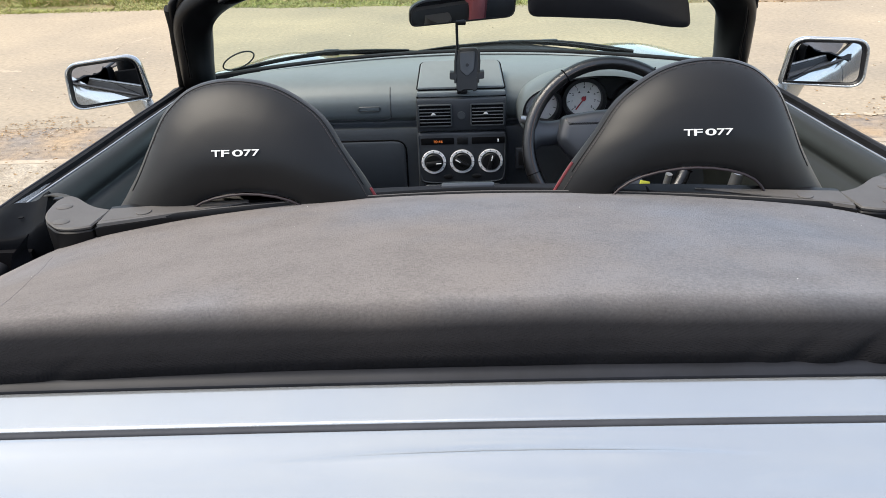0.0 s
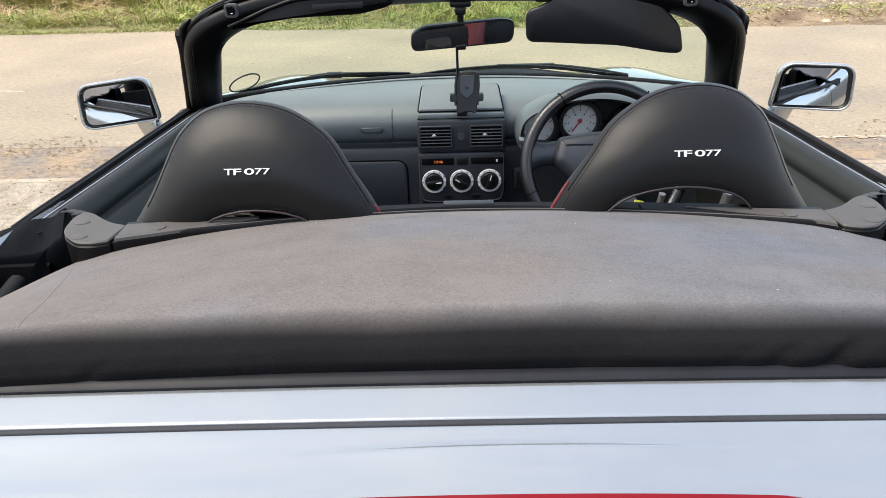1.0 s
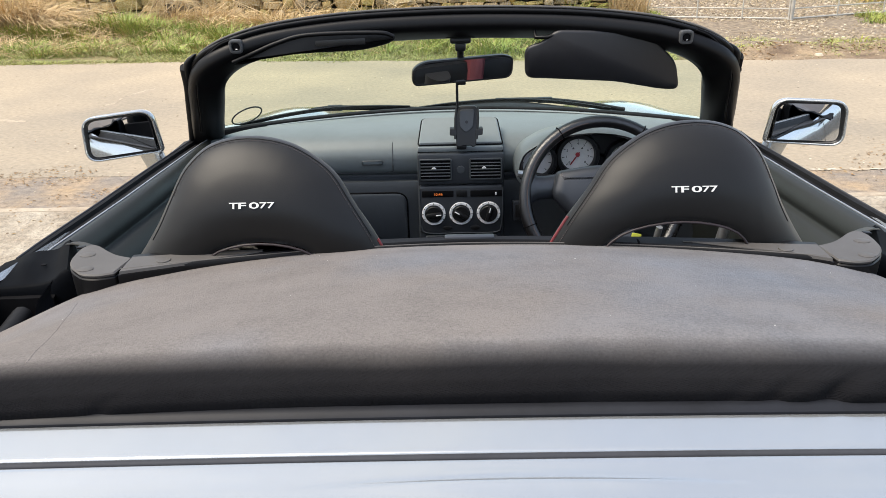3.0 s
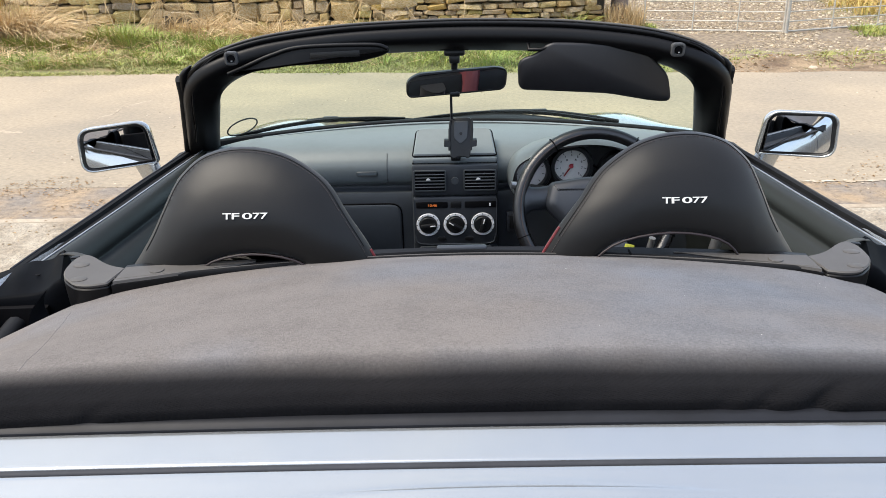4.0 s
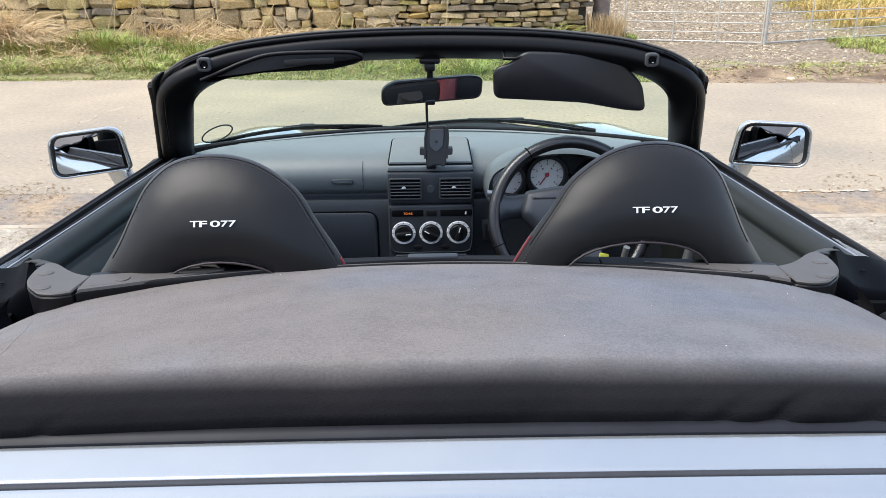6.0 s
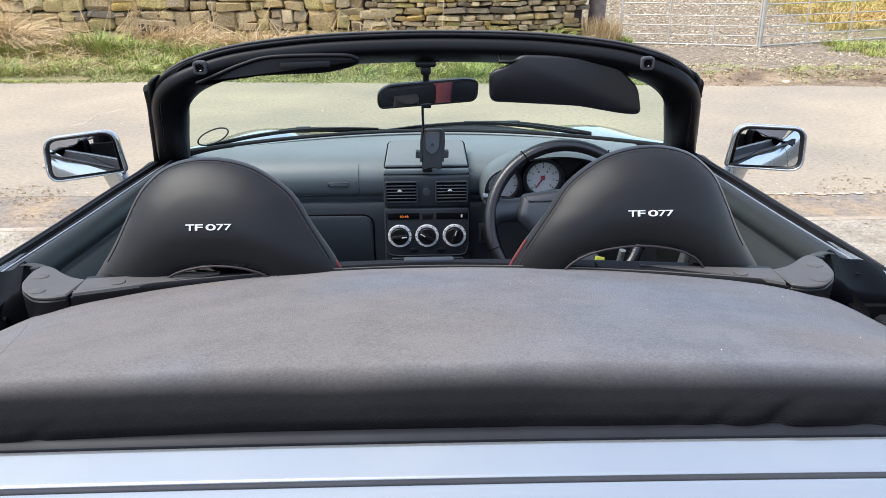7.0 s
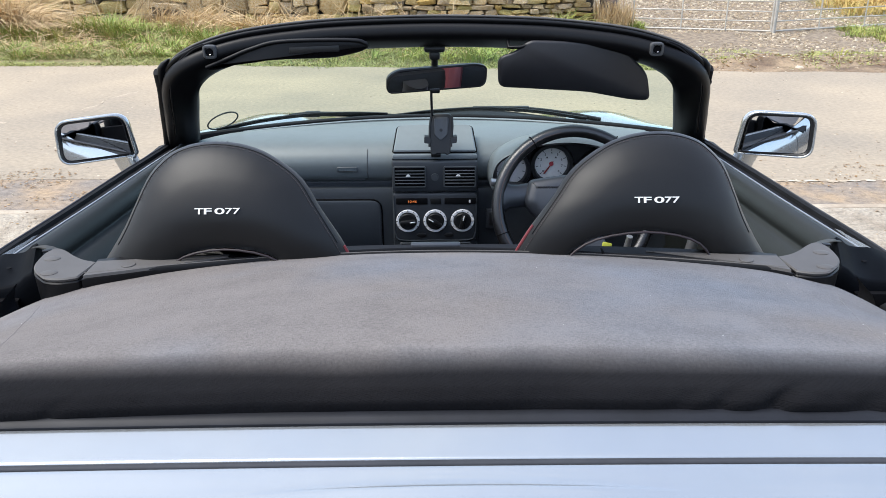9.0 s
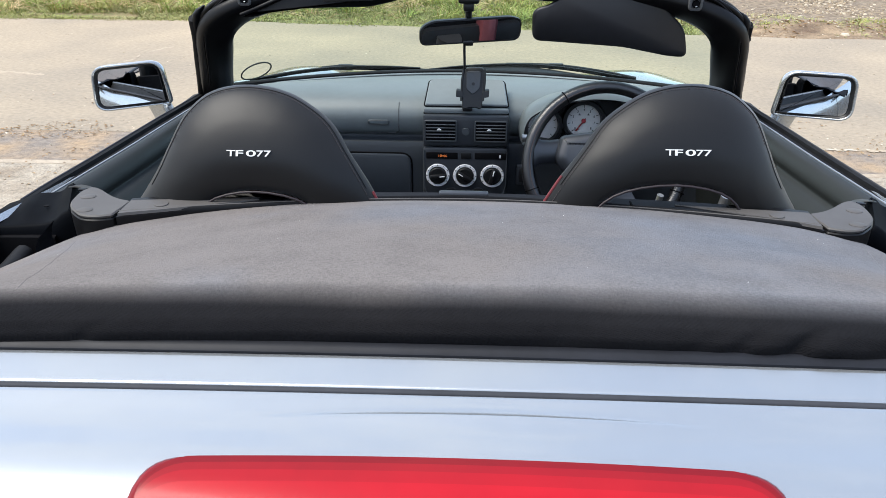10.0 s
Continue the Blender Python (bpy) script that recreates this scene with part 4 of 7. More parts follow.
def quarter_trim(s):
    """Black plastic catch housing between door and roof."""
    us = [-0.10, -0.095, -0.07, -0.03, 0.05, 0.12, 0.18, 0.26, 0.36, 0.46, 0.56, 0.66, 0.76, 0.86, 0.95, 1.0]
    ud = [-0.075, -0.018, -0.006, -0.001] + [0] * 12
    vs = [-0.045, -0.05, -0.035, -0.015, 0.0, 0.06, 0.14, 0.24, 0.35, 0.46, 0.58, 0.70, 0.82, 0.93, 1.0]
    vd = [-0.060, -0.022, -0.008, -0.002] + [0] * 11

    def saddle(i, j):
        u, v = us[i], vs[j]
        x = 0.660 + 0.044 * v + (0.150 - 0.030 * v) * u
        y = 1.160 + 0.118 * v - 0.010 * u * (1 - v)
        z = 0.894 + 0.017 * math.exp(-(max(0, u + 0.03) / 0.13) ** 2) + 0.007 * v - 0.036 * max(0, u - 0.5) * (0.4 + v)
        z -= 0.010 * math.sin(math.pi * min(1, max(0, u))) * (1 - 0.6 * v)
        z += 0.0065 * math.exp(-((u - 0.42 - 0.25 * v) / 0.09) ** 2) * math.sin(math.pi * min(1, max(0, v)))      # a soft pressed ridge
        return (s * x, y, z + ud[i] + vd[j] * (1 if ud[i] > -0.03 else 0.3))
    q = part("quarter_trim", sheet(lambda u, v: saddle(int(round(u * 15)), int(round(v * 14))), 15, 14, 0.003 * s), CATCH, car, "black moulded plastic catch housing", 60)
    part("screw_hole", disc((s * 0.722, 1.216, 0.8955), (0, 0, 1), 0.0045, 0.0015, 14), DARK, q)
    part("rear_flange", tube([(s * 0.622, 1.186, 0.9385), (s * 0.650, 1.222, 0.929), (s * 0.680, 1.255, 0.919), (s * 0.700, 1.270, 0.912)], squircle(0.007, 0.0020, 10)), FRAME_VINYL, q)
    part("housing_box", pillow(rounded([(0.668, 1.135), (0.80, 1.13), (0.80, 1.265), (0.705, 1.265)], 0.01, 4), [(0.79, 0.004), (0.87, 0.006)], lambda u, v, d: (s * u, v, d)), DARK, q)
    flap = [[(s * (0.655 + 0.010 * math.sin(5 * t) + 0.012 * w), 1.06 + 0.075 * w, 0.905 - 0.09 * t) for t in np.linspace(0, 1, 8)] for w in np.linspace(0, 1, 5)]
    part("well_flap", loft(flap, False, False), CLOTH_BLACK, q, "limp black cloth flap in the roof well", 70)
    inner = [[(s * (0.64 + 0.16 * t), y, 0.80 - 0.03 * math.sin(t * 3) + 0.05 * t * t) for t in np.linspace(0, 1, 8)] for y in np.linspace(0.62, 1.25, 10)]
    part("roof_well", loft(inner, False, False), DARK, car, "well beside the folded roof, its shade painted near-black")
    part("well_pipe", tube(smooth_path([(s * 0.71, 0.8, 0.835), (s * 0.70, 0.95, 0.85), (s * 0.715, 1.05, 0.845), (s * 0.72, 1.12, 0.85)], 5), 0.016), RUBBER, car)


both(quarter_trim)


# -- doors --
DOOR_OUT = [(1.28, 0.800), (1.36, 0.797), (1.57, 0.780), (1.84, 0.762), (2.09, 0.741), (2.16, 0.735)]
DOOR_IN = [(1.28, 0.754), (1.32, 0.752), (1.41, 0.744), (1.6, 0.727), (1.83, 0.711), (2.16, 0.685)]


def door(s):
    d = part("door", sheet(lambda u, v: flank(1.292 + (2.152 - 1.292) * u, v, s), 24, 22, 0.012 * s), SILVER, car, "silver door with grey vinyl inner panel", 50)
    ys = np.linspace(1.285, 2.155, 30)
    top = []
    for y in ys:
        xo, xi = lerp_table(y, DOOR_OUT), lerp_table(y, DOOR_IN)
        fx = abs(flank(y, 1, s).x)
        top.append([(s * fx, y, 0.868), (s * (xo + 0.004), y, 0.879), (s * xo, y, 0.882), (s * (xo - 0.006), y, 0.880), (s * (xo - 0.009), y, 0.872), (s * (xi + 0.012), y, 0.872), (s * (xi + 0.004), y, 0.884)])
    part("waist_seal", loft(top, False, False), RUBBER, d, "black rubber window slot seal")
    part("seal_bead", tube([(s * (lerp_table(y, DOOR_OUT) + 0.006), y, 0.880) for y in ys], 0.0024), SEAL, d, "dull outer waist bead")
    part("trim_strip", tube([(s * (lerp_table(y, DOOR_IN) + 0.001), y, 0.8885) for y in ys], squircle(0.0022, 0.0018, 10)), BRIGHT, d, "thin bright trim strip")
    card = []
    prof = [(0.004, 0.884), (-0.003, 0.889), (-0.012, 0.889), (-0.023, 0.884), (-0.033, 0.874), (-0.0385, 0.862), (-0.0385, 0.853), (-0.034, 0.846), (-0.036, 0.842), (-0.050, 0.839), (-0.066, 0.828),
            (-0.078, 0.808), (-0.086, 0.77), (-0.086, 0.70), (-0.07, 0.62), (-0.09, 0.56), (-0.10, 0.52), (-0.07, 0.48), (-0.06, 0.26)]
    for y in ys:
        xi = lerp_table(y, DOOR_IN)
        card.append([(s * (xi + dx), y, z) for dx, z in prof])
    part("door_card", loft(card, False, False), DOOR_CARD, d, "grey grained vinyl inner panel", 60)
    # where the door's sweep continues past the seat
    rear = []
    for y in np.linspace(1.266, 1.29, 4):
        rear.append([(s * (0.752 + dx), y, z) for dx, z in prof])
    part("rear_side_trim", loft(rear, False, False), DOOR_CARD, car)


both(door)


# -- door mirrors --
def door_mirror(s):
    out = rounded([(0.779, 0.876), (0.954, 0.876), (0.952, 0.992), (0.794, 0.992)], [0.011, 0.036, 0.034, 0.036], 12)
    cx, cz = 0.868, 0.932
    mn = MIRROR_N[s]

    def at(u, v, d):
        y = 1.967 - 0.40 * (u - cx)      # the housing is turned in towards the driver
        return (s * u, y + d, v + (0.010 if s > 0 else -0.060) * (u - cx))
    lv = [(0.006, 0.0064), (-0.001, 0.0060), (-0.0036, 0.0050), (-0.0044, 0.0032), (-0.0034, 0.0010), (0.002, -0.0008), (0.010, -0.0004)]
    shell = bmesh.new()
    rings = [[at(u, v, d) for u, v in inset(out, k)] for d, k in lv]
    rings += [[at(cx + k * (u - cx), cz + k * (v - cz), d) for u, v in out] for d, k in ((0.022, 0.96), (0.036, 0.86), (0.048, 0.70), (0.055, 0.50))]
    back = ring_loft(shell, rings, caps=False)[-1]
    shell.faces.new(back)
    m = part("door_mirror", shell, SILVER, car, "silver door mirror housing", 50)
    rim_bm = bmesh.new()
    ring_loft(rim_bm, [[at(u, v, d) for u, v in inset(out, k)] for d, k in ((0.008, 0.0056), (-0.0008, 0.0060), (-0.0020, 0.0078), (0.0005, 0.0106), (0.012, 0.0112))], caps=False)
    part("bezel", rim_bm, TRIM, m, "black inner bezel")
    # the glass is turned a little in its housing
    o2 = inset(out, 0.0108)
    n = Vector((-s * mn[0], mn[1], mn[2])).normalized()
    bm = bmesh.new()
    vs = []
    for u, v in o2:
        p = Vector(at(u, v, 0))
        p.y = 1.9668 - ((p.x - s * cx) * n.x + (p.z - cz) * n.z) / n.y
        vs.append(bm.verts.new(p))
    bm.faces.new(vs)
    me_ob = part("mirror_glass", bm, MIRROR, m, "mirror glass", 0)
    rim = [v.co.copy() for v in me_ob.data.vertices]
    part("glass_edge", tube(rim, 0.0012, closed=True), RUBBER, m)
    foot = []
    for t in np.linspace(0, 1, 7):
        c = Vector((s * (0.824 - 0.016 * t), 2.026 + 0.02 * t, 0.876 - 0.062 * t))
        a, b = 0.030 - 0.004 * t, 0.022 + 0.008 * t
        foot.append([c + Vector((u, v, 0)) for u, v in squircle(a, b, 18)])
    part("mirror_foot", loft(foot), SILVER, m)


MIRROR_N = {-1: (0.32, -0.95, 0.060), 1: (0.29, -0.95, 0.057)}
both(door_mirror)


# -- windscreen and its frame --
def frame_path():
    right = [(0, 1.872, 1.2085), (0.2, 1.864, 1.2045), (0.33, 1.851, 1.196), (0.44, 1.833, 1.182), (0.515, 1.818, 1.161), (0.566, 1.820, 1.131), (0.593, 1.842, 1.092), (0.622, 1.92, 1.03), (0.667, 2.05, 0.950), (0.712, 2.19, 0.866)]
    return smooth_path([(-x, y, z) for x, y, z in right[:0:-1]] + right, 7)


FRAME_SECTION = [(0.034, -0.030), (0.0395, -0.024), (0.0425, -0.016), (0.0432, -0.009), (0.0418, -0.003), (0.0385, -0.0005), (0.0340, 0.0002), (0.0340, 0.0022), (0.0385, 0.0032), (0.0420, 0.0056),
                 (0.0430, 0.0088), (0.0415, 0.0116), (0.0370, 0.0128), (0.0345, 0.0136), (0.0335, 0.0158), (0.0300, 0.0190), (0.018, 0.0208),
                 (-0.02, 0.021), (-0.036, 0.018), (-0.0405, 0.012), (-0.0405, -0.012), (-0.036, -0.026), (-0.02, -0.031), (0.02, -0.032)]


def screen_frame():
    path = frame_path()
    fr = part("windscreen_frame", tube(path, FRAME_SECTION, up=(0, 0.495, 0.87)), FRAME_VINYL, car, "black trimmed windscreen frame", 60)
    # outer weather strip on top of the header and down the pillars
    up = Vector((0, 0.495, 0.87))
    lip = []
    for i, p in enumerate(path):
        a, b = path[max(i - 1, 0)], path[min(i + 1, len(path) - 1)]
        t = (b - a).normalized()
        lip.append(p + up * 0.0165 + Vector((0, -0.016, 0.002)) * (abs(t.x)))
    part("header_seal", tube([q + Vector((0.034 * np.sign(q.x) * (1 - abs((path[min(i + 1, len(path) - 1)] - path[max(i - 1, 0)]).normalized().x)), 0, 0)) for i, q in enumerate(lip)], squircle(0.0075, 0.0048, 12), up=up), SEAL, fr, "ridged rubber roof seal")
    edge = []
    for i, p in enumerate(path):
        t = (path[min(i + 1, len(path) - 1)] - path[max(i - 1, 0)]).normalized()
        sd = t.cross(up).normalized()
        if p.z > 1.10:
            edge.append(p + sd * 0.0325 + sd.cross(t) * 0.0205)
    # the sky's highlight on this lip is put into its grey colour
    part("header_lip", tube(edge, 0.0028, up=up), GREY_TRIM, fr, "grey lip along the header, pale for its sky highlight")
    for s in (-1, 1):
        out = 0.007 if s < 0 else 0.0
        pil = [(s * 0.626, 1.818, 1.126), (s * 0.632, 1.845, 1.083), (s * 0.657, 1.915, 1.024), (s * 0.702, 2.045, 0.941), (s * 0.743, 2.16, 0.868)]
        pil = [(x - out, y, z) for x, y, z in pil]
        part("pillar_seal", tube(smooth_path(pil, 5), squircle(0.0085 + 0.5 * out, 0.012, 12), up=(0, 0.5, 0.87)), RUBBER, fr, "black rubber door seal")
        rings = []
        for x, y, z, k in ((0.596, 1.812, 1.156, 0.25), (0.606, 1.815, 1.148, 0.7), (0.614, 1.820, 1.136, 0.95), (0.619, 1.828, 1.120, 1.0), (0.623, 1.838, 1.102, 1.0), (0.627, 1.846, 1.086, 0.9), (0.629, 1.852, 1.076, 0.6)):
            rings.append([(s * x - 1.2 * out + 0.0125 * k * math.cos(q), y + 0.022 * k * math.sin(q), z) for q in np.linspace(0, math.tau, 16, endpoint=False)])
        part("corner_cap", loft(rings), BOW, fr, "black cap over the frame corner", 60)
        part("cap_lug", block((s * 0.636, 1.838, 1.092), (0.008, 0.016, 0.010), 0.003), TRIM, fr)
        # grey tube added as the highlight line on the black rubber
        part("pillar_highlight", tube([Vector(p) + Vector((-s * 0.010, -0.008, 0)) for p in smooth_path(pil, 5)], 0.0016, up=(0, 0.5, 0.87)), SEAL, fr, "thin grey tube for the highlight along the door seal")
        part("cap_hole", disc((s * 0.630, 1.8165, 1.122), (0, -1, 0), 0.004, 0.001, 12), DARK, fr)
        bend = [(s * 0.515, 1.7826, 1.1905), (s * 0.545, 1.7845, 1.178), (s * 0.572, 1.786, 1.156), (s * 0.592, 1.785, 1.131), (s * 0.604, 1.794, 1.101), (s * 0.6185, 1.828, 1.060), (s * 0.646, 1.915, 0.995), (s * 0.682, 2.02, 0.930)]
        part("trim_seam", tube(smooth_path(bend, 6), 0.0024, up=(0, 1, 0)), DARK, fr, "dark joint between frame and pillar trim")
        part("trim_piping", tube([p + Vector((-s * 0.0035, -0.001, -0.001)) for p in smooth_path(bend, 6)], 0.0022, up=(0, 1, 0)), RUBBER, fr)
        latch = [(-0.0145, -0.0150), (0.0145, -0.0150), (0.0145, 0.0150), (-0.0145, 0.0150)]
        cx, cy, cz = (-0.4998 if s < 0 else 0.4885), 1.7675, 1.1755
        sock = part("latch_socket", pillow(rounded(latch, 0.009, 6), [(0.016, 0), (0.001, 0.0), (0, 0.0015), (0.0, 0.0050), (0.005, 0.0060)], lambda u, v, d: (cx + u, cy + d - 0.2 * v, cz + v)), SOCKET, fr, "grey roof latch socket")
        part("socket_slot", disc((cx + 0.0005 * s, cy + 0.0065, cz), (0, -1, -0.2), 0.0085, 0.004, 20), DARK, sock)
        part("striker", tube([(cx - 0.0005, cy + 0.0015, cz - 0.006), (cx + 0.003, cy + 0.0015, cz - 0.005)], 0.0012), ALU, sock, "bright striker pin")
    # glass
    head = lambda x: Vector((x, 1.905 - 0.05 * (x / 0.6) ** 2, 1.197 - 0.05 * abs(x / 0.6) ** 2.6))

    def g(u, v):
        k = 2 * u - 1
        a = head(k * 0.575)
        b = Vector((k * 0.70, 2.485 - 0.27 * k * k, 0.866 + 0.004 * k * k))
        p = a.lerp(b, v)
        p += Vector((0, 0.5, 0.87)) * 0.02 * math.sin(math.pi * v)
        return p
    gl = part("windscreen", sheet(g, 24, 14), GLASS, car, "green-tinted windscreen glass", 60)
    gl.visible_shadow = False
    line = [g(u, 0.975) + Vector((0, -0.004, 0.001)) for u in np.linspace(0.0, 1.0, 40)]
    part("screen_seal", tube(line, squircle(0.014, 0.010, 10)), RUBBER, car, "black seal along the foot of the windscreen")


screen_frame()


def sun_visor(name, pts, place, label, vinyl):
    return part(name, pillow(rounded(pts, 0.02, 6), [(0.008, 0.006), (0.004, 0.001), (0, 0.0), (-0.005, 0.001), (-0.009, 0.006)], place), vinyl, car, label, 60)


# folded down on the driver's side
vr = sun_visor("sun_visor", [(0.142, 1.086), (0.138, 1.158), (0.178, 1.170), (0.205, 1.196), (0.405, 1.190), (0.482, 1.118), (0.499, 1.050), (0.455, 1.0525), (0.35, 1.073), (0.20, 1.083)],
               lambda u, v, d: (u * 1.012, 1.822 + d - 0.25 * (v - 1.17), v - 0.004), "black vinyl sun visor folded down", VISOR)
part("visor_clip", tube([(0.163, 1.83, 1.190), (0.163, 1.816, 1.176), (0.19, 1.814, 1.176), (0.21, 1.814, 1.182)], 0.004), FRAME_VINYL, vr)
# stowed on the passenger's side
vl = sun_visor("sun_visor", [(-0.520, 1.144), (-0.467, 1.166), (-0.414, 1.186), (-0.341, 1.203), (-0.19, 1.205), (-0.152, 1.198), (-0.148, 1.186), (-0.168, 1.176), (-0.225, 1.163), (-0.328, 1.160), (-0.429, 1.155), (-0.480, 1.139), (-0.505, 1.136)],
               lambda u, v, d: (u, 1.786 + d + 0.2 * (1.19 - v) - 0.05 * max(0, -u - 0.38), v - 0.004), "black vinyl sun visor stowed against the header", FRAME_VINYL)
part("visor_roll", tube(smooth_path([(-0.512, 1.776, 1.141), (-0.462, 1.776, 1.1605), (-0.410, 1.777, 1.1805), (-0.341, 1.777, 1.1965), (-0.19, 1.777, 1.1985), (-0.153, 1.779, 1.190)], 6), 0.0048), FRAME_VINYL, vl)
part("visor_label", block((-0.27, 1.7775, 1.179), (0.11, 0.002, 0.014), 0.0008, (0, -2, 0)), TRIM, vl)


# -- rear-view mirror --
def rear_view_mirror():
    c = Vector((0.003, 1.90, 1.0915))
    out = rounded([(-0.124, -0.030), (0.120, -0.026), (0.122, 0.024), (0.095, 0.032), (-0.095, 0.028), (-0.123, 0.013)], [0.018, 0.02, 0.018, 0.03, 0.04, 0.02], 6)
    n = Vector(RVM_N).normalized()
    sx = Vector((0, 0, 1)).cross(n).normalized() * -1
    sx = Vector((1, 0, 0)) - n * n.x
    sx.normalize()
    sz = Vector((0, 0, 1)) - n * n.z
    sz.normalize()
    at = lambda u, v, d: c + sx * u + sz * v - n * d
    m = part("rear_view_mirror", pillow(out, [(0.0, 0.005), (-0.002, 0.003), (0.0, 0.0), (0.012, 0.0), (0.026, 0.01), (0.032, 0.02)], at), TRIM, car, "black rear-view mirror")
    bm = bmesh.new()
    bm.faces.new([bm.verts.new(at(u, v, -0.0012)) for u, v in inset(out, 0.0042)])
    part("mirror_glass", bm, MIRROR, m, "mirror glass", 0)
    part("stem", tube([(-0.004, 1.905, 1.185), (-0.004, 1.91, 1.15), (-0.004, 1.92, 1.115)], 0.008), TRIM, m)
    b = bmesh.new()
    block((-0.004, 1.895, 1.176), (0.074, 0.05, 0.012), 0.005, bm=b)
    block((-0.004, 1.90, 1.164), (0.050, 0.04, 0.016), 0.006, bm=b)
    block((-0.004, 1.903, 1.148), (0.026, 0.03, 0.022), 0.006, bm=b)
    part("mount", b, TRIM, m)


RVM_N = (0.18, -0.98, -0.13)
rear_view_mirror()


# -- wipers --
def wiper(pts, blade):
    w = part("wiper", tube(smooth_path(pts, 6), squircle(0.011, 0.007, 10)), RUBBER, car, "black windscreen wiper arm")
    part("blade", tube(smooth_path(blade, 6), [(-0.004, -0.006), (0.004, -0.006), (0.006, 0.004), (-0.006, 0.004)]), RUBBER, w)
    k = len(pts) // 2
    part("bracket", block(pts[k], (0.05, 0.02, 0.018), 0.004), TRIM, w)


wiper([(-0.10, 2.60, 0.850), (-0.25, 2.57, 0.864), (-0.40, 2.53, 0.876), (-0.47, 2.50, 0.876)], [(-0.66, 2.34, 0.870), (-0.55, 2.43, 0.877), (-0.42, 2.50, 0.880), (-0.28, 2.535, 0.877), (-0.16, 2.55, 0.870)])
wiper([(0.54, 2.57, 0.842), (0.42, 2.58, 0.862), (0.28, 2.58, 0.878), (0.12, 2.56, 0.884)], [(-0.13, 2.53, 0.870), (0.0, 2.545, 0.881), (0.16, 2.55, 0.887), (0.32, 2.545, 0.878), (0.485, 2.52, 0.858)])


# -- dashboard --
def dash_profile(x):
    """(y, z) from the screen's foot over the top and down the face."""
    yb = 2.47 - 0.26 * (x / 0.7) ** 2
    k = yb - 2.09
    return [(yb, 0.868), (yb - 0.12 * k, 0.878), (yb - 0.42 * k, 0.893), (yb - 0.72 * k, 0.900), (2.09, 0.894), (2.052, 0.876), (2.033, 0.848), (2.040, 0.808), (2.066, 0.788), (2.050, 0.776), (2.02, 0.765), (2.03, 0.58)]


def build_dash():
    xs = np.linspace(-0.69, 0.69, 139)
    rows = []
    for x in xs:
        p = smooth_path([(0, y, z) for y, z in dash_profile(x)], 4)
        k = max(0, (abs(x) - 0.55) / 0.14)
        rows.append([(x, min(q.y, 2.47 - 0.26 * (x / 0.7) ** 2) - 0.05 * k * k, q.z - 0.015 * k * k) for q in p])
    cut = 8 * 4 + 1
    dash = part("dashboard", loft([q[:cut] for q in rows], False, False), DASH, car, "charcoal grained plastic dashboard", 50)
    part("lower_dashboard", loft([q[cut - 1:] + [(q[-1][0], q[-1][1] + 0.12, 0.50)] for q in rows], False, False), DASH_LOW, car, "darker lower dashboard", 50)
    # pale tube paints in the edge highlight along the dashboard's top
    part("dash_highlight_strip", tube([(x, 2.42 - 0.26 * (x / 0.7) ** 2, 0.8835) for x in np.linspace(-0.56, 0.60, 50)], squircle(0.006, 0.0022, 8)), PAD, dash, "pale strip for the highlight along the dashboard top")
    # passenger airbag cover lines and its badge bar
    def face(x, z):
        p = [q for q in smooth_path([(0, y, zz) for y, zz in dash_profile(x)], 6) if q.y < 2.2 and q.z > 0.79]
        p.sort(key=lambda q: q.z)
        return (x, float(np.interp(z, [q.z for q in p], [q.y for q in p])) - 0.0014, z)
    part("airbag_seam", tube([face(-0.186, z) for z in (0.880, 0.862, 0.84, 0.82, 0.806)] + [face(-0.195, 0.799)] + [face(x, 0.798) for x in (-0.22, -0.3, -0.42)], 0.0012), CONSOLE, dash)
    bx, by, bz = face(-0.24, 0.832)
    badge = part("airbag_badge", block((bx, by, bz), (0.052, 0.003, 0.009), 0.001, (-8, 0, 0)), DASH, dash, "small moulded lettering bar")
    part("badge_edge", annulus_box((bx, by - 0.0012, bz), 0.056, 0.0125, 0.0014), HOOD, badge)
    gb = rounded([(-0.55, 0.60), (-0.152, 0.60), (-0.152, 0.749), (-0.55, 0.749)], [0.01, 0.01, 0.03, 0.02], 6)
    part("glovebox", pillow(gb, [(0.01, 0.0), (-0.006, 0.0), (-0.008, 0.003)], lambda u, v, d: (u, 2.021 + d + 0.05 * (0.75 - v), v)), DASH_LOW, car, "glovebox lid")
    part("glovebox_gap", tube([(u, 2.019 + 0.05 * (0.75 - v), v) for u, v in inset(gb, -0.002)], 0.0022, closed=True), DARK, dash)
    return dash


dash = build_dash()
CX = -0.006


